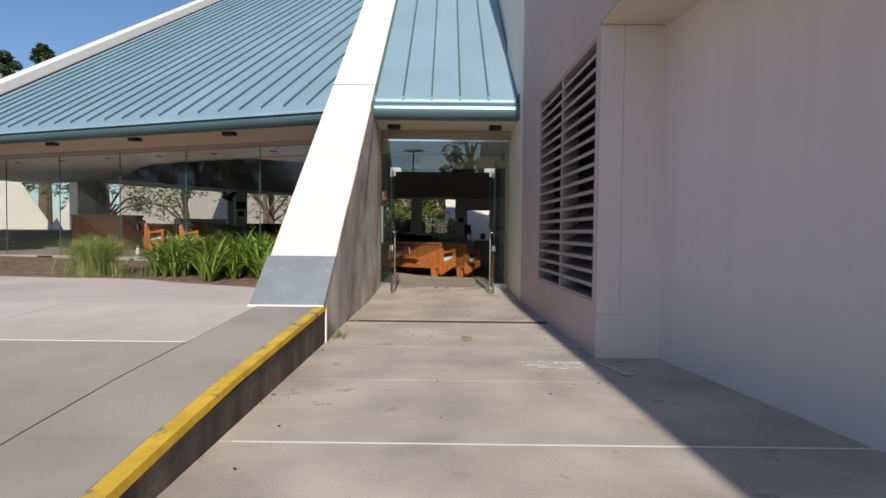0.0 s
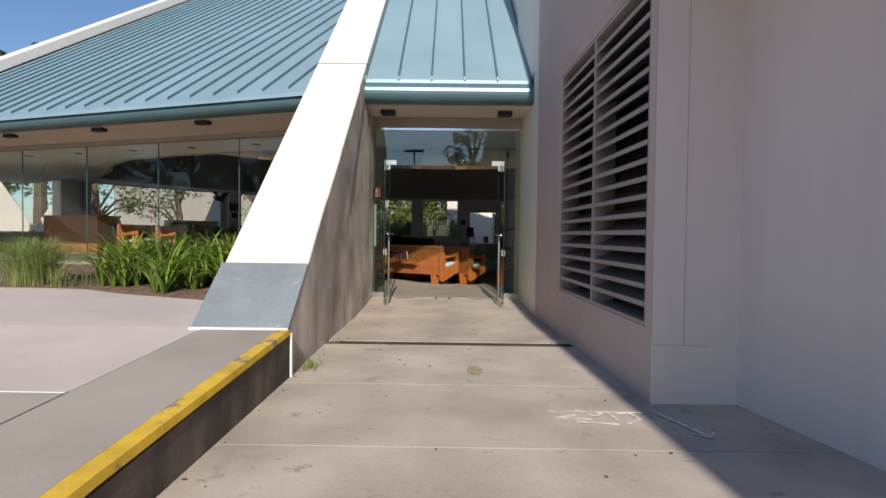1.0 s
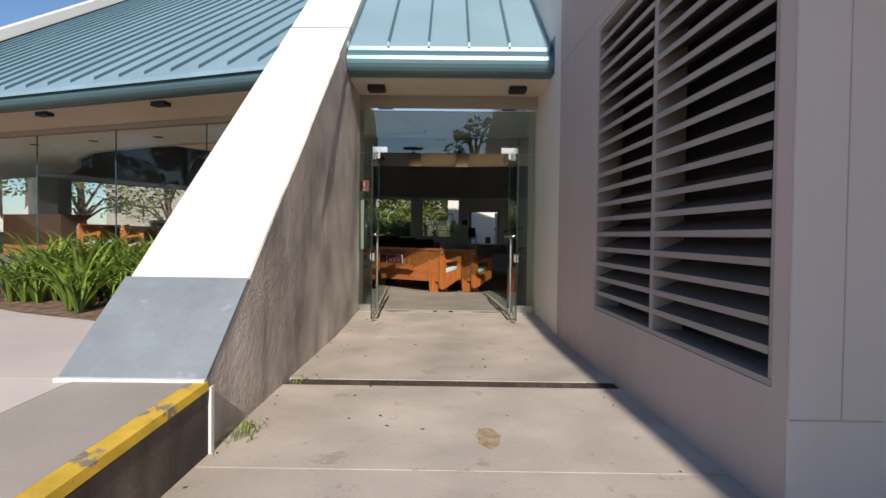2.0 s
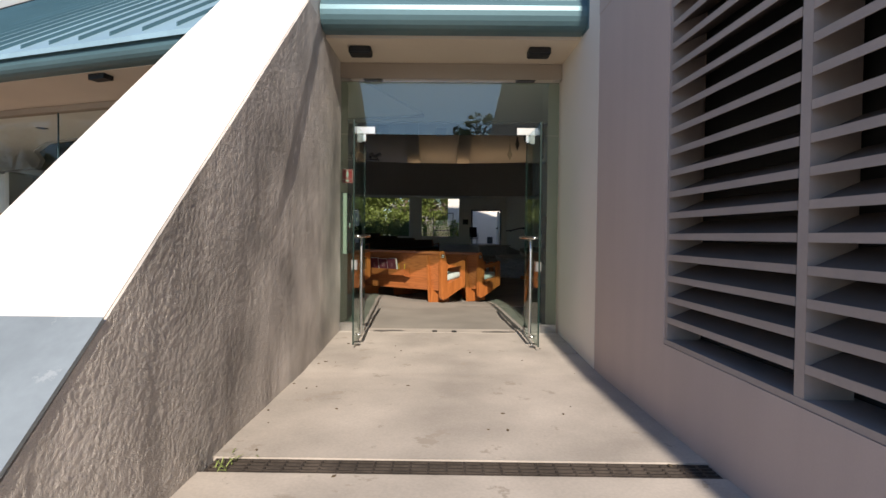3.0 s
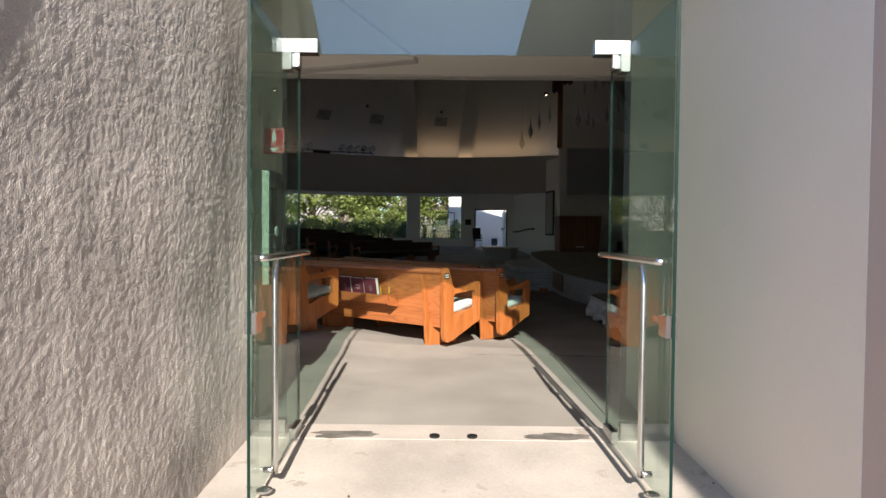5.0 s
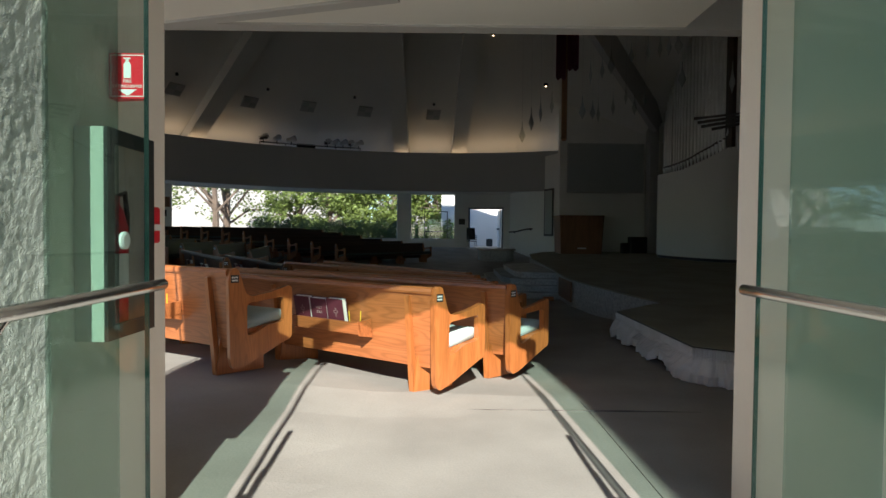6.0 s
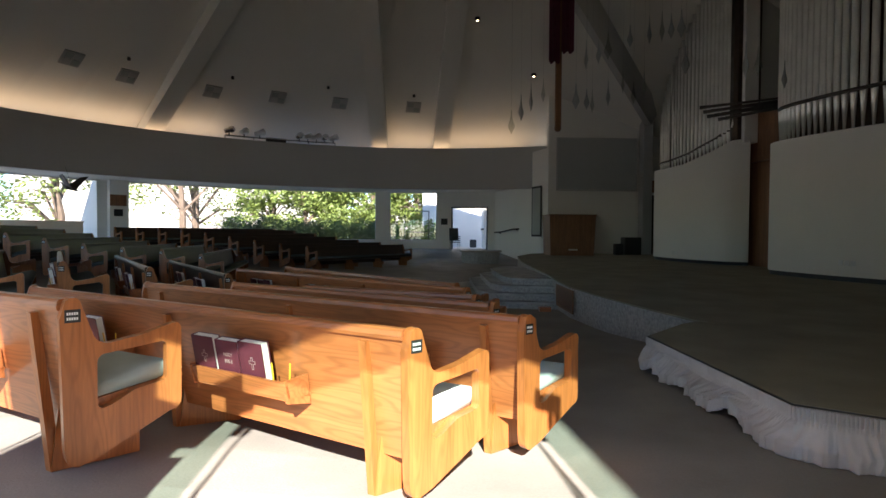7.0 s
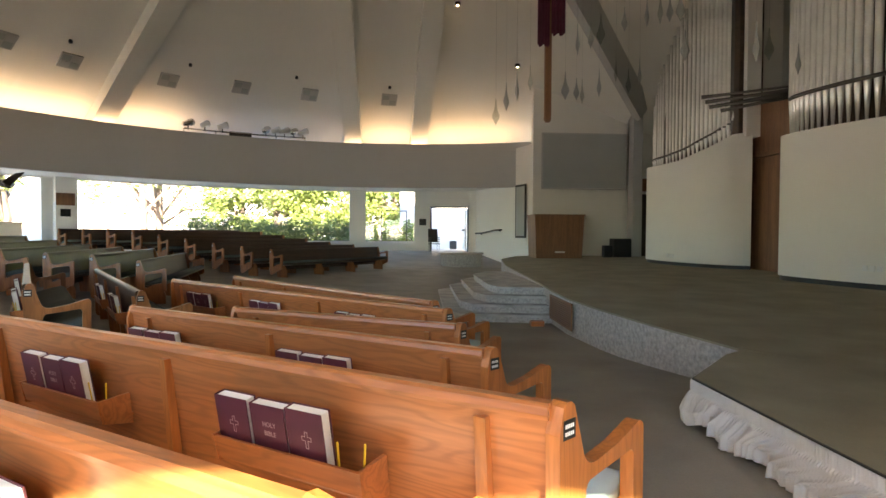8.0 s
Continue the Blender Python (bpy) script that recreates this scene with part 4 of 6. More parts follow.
hexa(bm, [p, q, q + Vector((0.3, 0.3, 0)), p + Vector((0.3, 0.3, 0))], [v + Vector((0, 0, 5.2)) for v in (p, q, q + Vector((0.3, 0.3, 0)), p + Vector((0.3, 0.3, 0)))])
part("wall_panel", bm, M_PLASTER, wall_c)

# ---- chancel stage ----
def stage_z(y):
    return 0.28 + 0.0147 * (y - 17)


EDGE = [(3.95, 18.0), (3.72, 19.2), (3.55, 20.4), (3.45, 21.6), (3.5, 22.7), (3.62, 24.0), (3.75, 26.5), (3.9, 29.0), (4.3, 32.0), (5.2, 34.0), (5.95, 34.45)]
stage = root("stage", "raised chancel stage with dark carpet and exposed aggregate face", kind="structure")
outer = EDGE + [(13, 34.5), (17, 24), (15.5, 15), (8.0, 14.2), (5.2, 16.2)]
bm = B()
a = [bm.verts.new((x, y, stage_z(y) - 0.02)) for x, y in outer]
b = [bm.verts.new((x, y, stage_z(y))) for x, y in outer]
bm.faces.new(b)
for i in range(len(a)):
    bm.faces.new((a[i], a[(i + 1) % len(a)], b[(i + 1) % len(a)], b[i]))
part("stage_carpet", bm, M_STAGE, stage)
bm = B()
a = [bm.verts.new((x + 0.012, y, -0.5)) for x, y in outer]
b = [bm.verts.new((x + 0.012, y, stage_z(y) - 0.021)) for x, y in outer]
bm.faces.new(b)
for i in range(len(a)):
    bm.faces.new((a[i], a[(i + 1) % len(a)], b[(i + 1) % len(a)], b[i]))
part("stage_face", bm, M_STAGEFACE, stage, "grey exposed aggregate riser")


# ---- pews ----
def arc2(cx, cz, r, a0, a1, n=5):
    return [(cx + r * math.cos(radians(lerp(a0, a1, k / n))), cz + r * math.sin(radians(lerp(a0, a1, k / n)))) for k in range(n + 1)]


END_OUT = ([(-0.02, 0.155)] + arc2(0.035, 0.125, 0.05, 180, 270) + [(0.12, 0.10), (0.42, 0.235)] + arc2(0.435, 0.285, 0.045, -60, 0) + [(0.48, 0.45)]
           + arc2(0.45, 0.615, 0.03, 0, 100) + [(0.30, 0.605), (0.17, 0.585)] + arc2(0.155, 0.65, 0.065, 265, 190, 5) + [(0.055, 0.74)] + arc2(0.015, 0.755, 0.035, 0, 180) + [(-0.035, 0.70)])
END_HOLE = (arc2(0.145, 0.505, 0.035, 180, 90) + [(0.28, 0.553)] + arc2(0.385, 0.54, 0.025, 90, 0) + [(0.41, 0.43)] + arc2(0.385, 0.405, 0.025, 0, -70) + [(0.27, 0.365), (0.17, 0.315)] + arc2(0.135, 0.33, 0.025, -60, -180))


def plate(bm, outline, hole, x0, x1):
    """A flat board in the y-z plane with a hole through it, from x0 to x1."""
    def ringv(pts, x):
        return [bm.verts.new((x, p[0], p[1])) for p in pts]
    sides = []
    for x in (x0, x1):
        o, h = ringv(outline, x), ringv(hole, x) if hole else []
        eds = [bm.edges.new((r[i], r[(i + 1) % len(r)])) for r in (o, h) for i in range(len(r))]
        bmesh.ops.triangle_fill(bm, use_beauty=True, use_dissolve=False, edges=eds)
        sides.append((o, h))
    for a, b in zip(sides[0], sides[1]):
        for i in range(len(a)):
            bm.faces.new((a[i], a[(i + 1) % len(a)], b[(i + 1) % len(a)], b[i]))


@functools.lru_cache(None)
def title_mesh(word):
    """A word of the cover title as a thin mesh, centred."""
    c = bpy.data.curves.new("title", "FONT")
    c.body, c.size, c.align_x, c.extrude = word, 0.026, "CENTER", 0.0002
    ob = bpy.data.objects.new("title", c)
    scene.collection.objects.link(ob)
    me = bpy.data.meshes.new_from_object(ob.evaluated_get(bpy.context.evaluated_depsgraph_get()))
    bpy.data.objects.remove(ob)
    bpy.data.curves.remove(c)
    me.materials.clear()
    me.materials.append(M_FOIL)
    return me


def rack(pew, x1, full=True):
    """A book rack on the back of a pew, with its right end at x1, three books and two pencils."""
    bm = B()
    x0 = x1 - 0.74
    hexa(bm, [(x0, -0.118, 0.415), (x1, -0.118, 0.415), (x1, -0.103, 0.41), (x0, -0.103, 0.41)], [(x0, -0.142, 0.50), (x1, -0.142, 0.50), (x1, -0.126, 0.50), (x0, -0.126, 0.50)])
    hexa(bm, [(x0, -0.114, 0.408), (x1, -0.114, 0.408), (x1, 0.03, 0.408), (x0, 0.03, 0.408)], [(x0, -0.114, 0.422), (x1, -0.114, 0.422), (x1, 0.03, 0.422), (x0, 0.03, 0.422)])
    for x in (x0, x1 - 0.016):
        hexa(bm, [(x, -0.121, 0.40), (x + 0.016, -0.121, 0.40), (x + 0.016, 0.03, 0.37), (x, 0.03, 0.37)], [(x, -0.146, 0.503), (x + 0.016, -0.146, 0.503), (x + 0.016, 0.01, 0.515), (x, 0.01, 0.515)])
    r = part("book_rack", bm, M_OAK, pew, bevel=0.0)
    if full:
        for i in range(3):
            bx = x0 + 0.022 + i * 0.184
            t, w, h = 0.05, 0.172, 0.245 - 0.008 * (i % 2)
            m = pose(bx, -0.04 - 0.008 * (i == 0), 0.424, 11, 0, 0)
            bm = B()
            box(bm, 0, w, -t, -t + 0.004, 0, h)
            box(bm, 0, w, -0.004, 0, 0, h)
            box(bm, -0.004, 0.001, -t, 0, 0, h)
            bk = part("book", bm, M_BIBLE, r, "maroon cloth hymn book", at=m)
            part("page_block", block(0.0, w - 0.006, -t + 0.0041, -0.0041, 0.004, h - 0.004), M_PAGES, pew, at=m)
            cx, cz = w * 0.52, h * 0.58
            if i == 1:
                for word, up in (("HOLY", 0.02), ("BIBLE", -0.014)):
                    piece("title", title_mesh(word), pew, m @ pose(cx, -t - 0.0006, cz + up, 90, 0, 0))
            else:
                bm = B()
                ring2 = [(-0.006, 0.03), (0.006, 0.03), (0.006, 0.012), (0.022, 0.012), (0.022, -0.002), (0.006, -0.002), (0.006, -0.03), (-0.006, -0.03), (-0.006, -0.002), (-0.022, -0.002), (-0.022, 0.012), (-0.006, 0.012)]
                for (xa, za), (xb, zb) in zip(ring2, ring2[1:] + ring2[:1]):
                    box(bm, cx + min(xa, xb) - 0.001, cx + max(xa, xb) + 0.001, -t - 0.0008, -t - 0.0002, cz + min(za, zb) - 0.001, cz + max(za, zb) + 0.001)
                part("emblem", bm, M_FOIL, pew, at=m)
    for px, tl in ((x1 - 0.13, 14), (x1 - 0.03, 4)):
        bm = B()
        tube(bm, [(0, 0, 0), (0, 0, 0.15)], 0.004, 6)
        part("pencil", bm, M_PENCIL, pew, at=pose(px, -0.085, 0.43, tl, 6, 0))
    return r


def build_pew(L, racks, near=True, plaque=True, at=None, group="", rake=0.0, dark=False):
    """A pew seen from its back: x runs from -L to 0 along it, y forwards, z up."""
    # dark: wood and cushion take the shade colours instead of oak and sage.
    label = "oak pew coloured dark for shade, with cushion and open arm ends" if dark else "varnished golden oak pew with sage cushion and open arm ends"
    board, cheek, cloth = (M_OAKDARK, M_OAKENDSHADE, M_CUSHIONSHADE) if dark else (M_OAK, M_OAKEND, M_CUSHION)
    pew = root("pew", label, "pew", group=group, at=at)
    tr = math.tan(radians(rake))
    for x in (-0.05, -L):
        bm = B()
        plate(bm, END_OUT, END_HOLE, 0.0, 0.05)
        ends = part("end_panel", bm, cheek, pew, at=pose(x, 0, 0, 0, 0, -rake))
    # reclined back board with moulded rail
    bm = B()
    hexa(bm, [(-L + 0.05, 0.075, 0.20), (-0.05, 0.075, 0.20), (-0.05, 0.10, 0.20), (-L + 0.05, 0.10, 0.20)], [(-L + 0.05, -0.02, 0.735), (-0.05, -0.02, 0.735), (-0.05, 0.005, 0.735), (-L + 0.05, 0.005, 0.735)])
    part("backrest", bm, board, pew)
    bm = B()
    prof = [(-0.036, 0.735), (-0.04, 0.75), (-0.036, 0.772), (-0.025, 0.782), (0.015, 0.782), (0.028, 0.774), (0.03, 0.75), (0.024, 0.735)]
    hexa(bm, [(-L + 0.051, y, z) for y, z in prof], [(-0.051, y, z) for y, z in prof])
    part("top_rail", bm, board, pew)
    bm = B()
    prof = [(0.09, 0.335), (0.48, 0.40), (0.485, 0.385), (0.47, 0.36), (0.09, 0.30)]
    hexa(bm, [(-L + 0.05 + y * tr, y, z) for y, z in prof], [(-0.05 + y * tr, y, z) for y, z in prof])
    part("seat", bm, board, pew)
    bm = B()
    prof = [(0.085, 0.34), (0.09, 0.385), (0.12, 0.40), (0.30, 0.445), (0.42, 0.465), (0.465, 0.45), (0.485, 0.42), (0.48, 0.402)]
    hexa(bm, [(-L + 0.055 + y * tr, y, z) for y, z in prof], [(-0.055 + y * tr, y, z) for y, z in prof])
    part("cushion", bm, cloth, pew, "fabric seat cushion", smooth=True)
    n = max(2, round(L / 1.7) + 1)
    for i in range(n):
        x = -0.27 - (L - 0.54) * i / (n - 1)
        bm = B()
        hexa(bm, [(x - 0.02, 0.03, 0.0), (x + 0.02, 0.03, 0.0), (x + 0.02, 0.08, 0.0), (x - 0.02, 0.08, 0.0)], [(x - 0.02, -0.048, 0.715), (x + 0.02, -0.048, 0.715), (x + 0.02, -0.012, 0.715), (x - 0.02, -0.012, 0.715)])
        part("back_batten", bm, cheek, pew)
        if i in (0, n - 1) or n > 2:
            bm = B()
            plate(bm, [(0.035, 0.0), (0.42, 0.0), (0.42, 0.16), (0.33, 0.34), (0.07, 0.30)], None, -0.018, 0.018)
            part("foot", bm, cheek, pew, at=pose(x, 0, 0, 0, 0, -rake))
    for x1 in racks:
        if -x1 < L - 0.8:
            rack(pew, x1, near)
    if plaque:
        bm = B()
        box(bm, 0.0003, 0.003, -0.03, 0.032, 0.685, 0.74)
        pl = part("plaque", bm, M_BLACK, pew, "small black row plaque with pale lettering", at=pose(0, 0, 0, 0, 0, -rake))
        pl.location.x = 0.0005
        bm = B()
        for z, y0, y1 in ((0.717, -0.022, 0.024), (0.696, -0.022, 0.024)):
            for k in range(5):
                ya = lerp(y0, y1, k / 5)
                box(bm, 0.0032, 0.0037, ya, ya + 0.0065, z, z + 0.011)
        part("lettering", bm, M_WHITE, pl)
    return pew


def seat_pose(right, left):
    u = Vector((right[0] - left[0], right[1] - left[1])).normalized()
    return Matrix.Translation((right[0], right[1], floor_z(right[0], right[1]))) @ Matrix(((u.x, -u.y, 0, 0), (u.y, u.x, 0, 0), (0, 0, 1.065, 0), (0, 0, 0, 1)))


NEAR = [((0.81, 14.14), (-2.15, 16.12)),
        ((1.43, 14.78), (-1.65, 16.87)),
        ((1.40, 15.92), (-1.15, 17.72)),
        ((1.38, 17.13), (-0.50, 18.17)),
        ((1.37, 18.16), (-2.35, 21.62)),
        ((1.29, 18.84), (-1.70, 22.37)),
        ((-0.71, 14.23), (-3.95, 16.17))]
for r, l in NEAR:
    L = math.hypot(r[0] - l[0], r[1] - l[1])
    build_pew(L, (-0.66, -2.2, -3.7), True, True, seat_pose(r, l), "pews by the entrance", 16.0)


def block_of(rows, L, heading, group, dark=False):
    """A block of alike pews: heading is the way they run from their near end."""
    h = Vector((math.cos(radians(heading)), math.sin(radians(heading))))
    first = None
    for x, y in rows:
        m = seat_pose((x, y), (x + h.x * L, y + h.y * L))
        zf = floor_z(x + h.x * L / 2, y + h.y * L / 2)
        m.translation.z = min(m.translation.z, zf) + abs(m.translation.z - zf) * 0.3
        if first is None:
            first = build_pew(L, (-0.75, -2.3), True, True, m, group, dark=dark)
        else:
            copy_thing(first, m)


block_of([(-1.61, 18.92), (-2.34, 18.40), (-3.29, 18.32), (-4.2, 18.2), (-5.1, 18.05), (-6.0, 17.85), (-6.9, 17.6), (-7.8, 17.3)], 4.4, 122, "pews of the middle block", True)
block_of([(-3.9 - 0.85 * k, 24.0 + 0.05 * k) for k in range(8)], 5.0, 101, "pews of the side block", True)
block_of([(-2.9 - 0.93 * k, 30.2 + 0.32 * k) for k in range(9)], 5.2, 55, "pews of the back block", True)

for x, y in ((-7.0, 15.9), (-6.15, 16.05)):
    build_pew(1.5, (), True, True, seat_pose((x, y), (x, y + 1.5)), "short pews by the desk")

# spray bottle on the floor behind the glass
bottle = root("spray_bottle", "pale green plastic spray bottle standing behind the glass", "bottle", at=pose(-6.5, 14.6, floor_z(-6.5, 14.6)))
bm = B()
lathe(bm, [(0.045, 0.0), (0.05, 0.01), (0.05, 0.15), (0.02, 0.2), (0.018, 0.23)], (0, 0, 0), 14)
part("bottle_body", bm, M_WHITE, bottle, smooth=True)
bm = B()
box(bm, -0.02, 0.07, -0.014, 0.014, 0.231, 0.262)
box(bm, 0.03, 0.042, -0.008, 0.008, 0.18, 0.23)
part("trigger_head", bm, M_GUTTER, bottle)

# reception desk by the glass wall
desk = root("reception_desk", "brown wooden reception desk behind the glass wall", "desk", at=pose(-9.7, 18.2, floor_z(-9.7, 18.2), 0, 0, -19))
part("desk_body", block(-1.05, 1.05, 0.0, 0.7, 0.0, 1.0), M_DESK, desk)
part("desk_top", block(-1.08, 1.08, -0.03, 0.73, 1.001, 1.05), M_DESK, desk)
part("desk_panel", block(0.3, 1.06, -0.02, -0.002, 0.05, 0.95), M_DESK, desk)


# ---- chancel steps, vent and skirted platform ----
steps = root("chancel_steps", "grey aggregate chancel steps with chamfered corners", "steps")
for k in range(4):
    top = -0.2 + 0.135 * (k + 1)
    bm = B()
    pts = [(3.75, 22.62 + 0.27 * k), (3.32 - 0.01 * k, 22.64 + 0.27 * k), (1.98 + 0.26 * k, 22.92 + 0.24 * k), (1.76 + 0.30 * k, 23.6 + 0.2 * k), (1.9 + 0.28 * k, 27.3 - 0.1 * k), (2.6 + 0.2 * k, 28.3 - 0.1 * k), (3.75, 28.4 - 0.1 * k)]
    hexa(bm, [(x, y, -0.25) for x, y in pts], [(x, y, top - 0.04) for x, y in pts])
    st = part("step", bm, M_STAGEFACE, steps)
    bm = B()
    grow = [(x - (0.025 if x < 3.7 else 0), y - (0.03 if y < 25 else -0.03)) for x, y in pts]
    hexa(bm, [(x, y, top - 0.039) for x, y in grow], [(x, y, top) for x, y in grow])
    part("tread", bm, M_TREAD, st, "worn grey step tread with a pale nosing")
vent = root("floor_vent", "brown metal return air grille in the stage face", "vent", at=pose(3.462, 21.93, 0.1, 0, 0, -2))
bm = B()
for q in ((-0.69, 0.69, -0.2, -0.165), (-0.69, 0.69, 0.165, 0.2), (-0.69, -0.655, -0.164, 0.164), (0.655, 0.69, -0.164, 0.164)):
    box(bm, -0.022, 0.0, *q)
part("vent_frame", bm, M_BROWNWOOD, vent)
part("vent_back", block(-0.004, 0.0, -0.654, 0.654, -0.164, 0.164), M_BLACK, vent)
for k in range(10):
    part("vent_slat", block(-0.02, -0.0045, -0.653, 0.653, -0.155 + k * 0.0325, -0.139 + k * 0.0325), M_BROWNWOOD, vent)
thing("wood_block", block(3.08, 3.3, 22.3, 22.44, -0.2, -0.11), M_OAK, "small orange wooden block on the floor by the steps", "wood block", bevel=0.006)

plat = root("platform", "low carpeted platform with a gathered white cloth skirt", "platform")
PO = [(3.03, 17.05), (3.72, 17.8), (3.98, 17.98), (7.0, 18.0), (7.0, 14.4), (4.6, 13.62), (2.99, 14.85)]
bm = B()
hexa(bm, [(x, y, 0.22) for x, y in PO], [(x, y, 0.287) for x, y in PO])
part("platform_top", bm, M_STAGE, plat)
bm = B()
hexa(bm, [(x - 0.012 * (x < 3.5), y, 0.274) for x, y in PO], [(x - 0.012 * (x < 3.5), y, 0.2835) for x, y in PO])
part("edge_trim", bm, M_BLACK, plat)
bm = B()
hexa(bm, [(x + 0.12, y - 0.05, -0.3) for x, y in PO], [(x + 0.12, y - 0.05, 0.219) for x, y in PO])
part("platform_frame", bm, M_BLACK, plat)
bm = B()
run = [Vector((3.55, 17.62, 0)), Vector((3.03, 17.05, 0)), Vector((2.99, 14.85, 0)), Vector((4.6, 13.62, 0))]
pts, acc = [], 0.0
for a, b in zip(run, run[1:]):
    n = int((b - a).length / 0.0035)
    d = (b - a).normalized()
    out = Vector((d.y, -d.x, 0))
    out = out if out.x < 0 else -out
    for k in range(n):
        pts.append((a.lerp(b, k / n), out, acc + (b - a).length * k / n))
    acc += (b - a).length
rowsz = 26
vv = []
for p, out, sarc in pts:
    col = []
    fl = floor_z(p.x, p.y)
    for j in range(rowsz):
        t = j / (rowsz - 1)
        body = min(1.0, max(0.0, (t - 0.22) / 0.5))
        pleat = 0.011 * (1 - 2 * abs(math.sin(sarc * 150 + 1.2 * noise.noise((sarc * 9, 0, 0))))) * (1.0 if t < 0.24 else max(0.0, 1 - (t - 0.24) / 0.12))
        seam = -0.008 * (0.22 < t < 0.32)
        slant = sarc + 0.30 * body ** 1.5 * (0.3 + noise.noise((sarc * 0.7, 4.0, 1.0)))
        fold = (0.055 * (1 - abs(noise.noise((slant * 6.5, t * 0.5, 2.0)))) ** 3 + 0.034 * (1 - abs(noise.noise((slant * 17, t * 0.5, 7.0)))) ** 3 + 0.016 * noise.noise((slant * 34, t, 3.0))) * body ** 0.8
        flare = seam + 0.05 * body * body * (0.55 + 0.9 * noise.noise((sarc * 1.5, 0, 5)))
        z = lerp(0.272, fl + 0.006, t) + 0.22 * body * max(0.0, noise.noise((sarc * 2.3, 3, 1)))
        col.append(bm.verts.new(p + out * (0.016 + pleat + fold + flare) + Vector((0, 0, max(fl + 0.004, z)))))
    vv.append(col)
for a, b in zip(vv, vv[1:]):
    for j in range(rowsz - 1):
        bm.faces.new((a[j], b[j], b[j + 1], a[j + 1]))
ext = bmesh.ops.extrude_face_region(bm, geom=list(bm.faces))
bmesh.ops.translate(bm, verts=[v for v in ext["geom"] if isinstance(v, bmesh.types.BMVert)], vec=(0.008, 0, 0))
part("skirt", bm, M_SKIRT, plat, "gathered white cloth skirt", smooth=True)


# ---- organ ----
def curve_pts(ctrl, n=24):
    """A smooth line through control points."""
    out = []
    c = [Vector(p) for p in ctrl]
    c = [c[0] * 2 - c[1]] + c + [c[-1] * 2 - c[-2]]
    for i in range(1, len(c) - 2):
        for k in range(n):
            t = k / n
            p0, p1, p2, p3 = c[i - 1], c[i], c[i + 1], c[i + 2]
            out.append(0.5 * (2 * p1 + (p2 - p0) * t + (2 * p0 - 5 * p1 + 4 * p2 - p3) * t * t + (3 * p1 - p0 - 3 * p2 + p3) * t ** 3))
    out.append(c[-2])
    return out


def case_wall(name, ctrl, tops, label, depth=0.16):
    """A curved organ case wall: plan points and the height of its top along it."""
    line = curve_pts([(*p, 0) for p in ctrl], 14)
    bm = B()
    rows = []
    n = len(line)
    for i, p in enumerate(line):
        d = (line[min(i + 1, n - 1)] - line[max(i - 1, 0)]).normalized()
        inn = Vector((-d.y, d.x, 0))
        inn = inn if inn.x > 0 else -inn
        top = float(np.interp(i / (n - 1), [t for t, _ in tops], [z for _, z in tops]))
        zb = stage_z(p.y) + 0.10
        rows.append([bm.verts.new((*q.xy, z)) for q, z in ((p, zb), (p + inn * depth, zb), (p + inn * depth, top), (p, top))])
    for a, b in zip(rows, rows[1:]):
        for k in range(4):
            bm.faces.new((a[k], a[(k + 1) % 4], b[(k + 1) % 4], b[k]))
    bm.faces.new(rows[0][::-1])
    bm.faces.new(rows[-1])
    part(name, bm, M_PLASTER, organ, label)
    bm = B()
    foot = []
    for i, p in enumerate(line):
        d = (line[min(i + 1, n - 1)] - line[max(i - 1, 0)]).normalized()
        inn = Vector((-d.y, d.x, 0))
        inn = inn if inn.x > 0 else -inn
        zb = stage_z(p.y)
        foot.append([bm.verts.new((*q.xy, z)) for q, z in ((p + inn * 0.03, zb - 0.02), (p + inn * 0.12, zb - 0.02), (p + inn * 0.12, zb + 0.099), (p + inn * 0.03, zb + 0.099))])
    for a, b in zip(foot, foot[1:]):
        for k in range(4):
            bm.faces.new((a[k], a[(k + 1) % 4], b[(k + 1) % 4], b[k]))
    part("toe_kick", bm, M_BLACK, organ, "dark recessed toe strip")
    return line


organ = root("pipe_organ", "pipe organ with curved white case walls and ranks of metal pipes", "pipe organ")
W1 = [(8.95, 31.2), (8.65, 30.4), (8.72, 29.4), (9.05, 28.4), (9.5, 27.65), (10.02, 27.28)]
W2 = [(10.1, 25.2), (9.4, 25.05), (8.92, 24.55), (9.03, 23.6), (9.45, 22.4), (10.3, 20.8), (11.3, 19.2)]
l1 = case_wall("case_wall", W1, [(0, 3.45), (0.35, 3.42), (0.5, 3.46), (0.7, 3.72), (0.85, 3.98), (1, 4.02)], "curved white plaster case wall")
l2 = case_wall("case_wall", W2, [(0, 3.42), (1, 3.42)], "curved white plaster case wall")


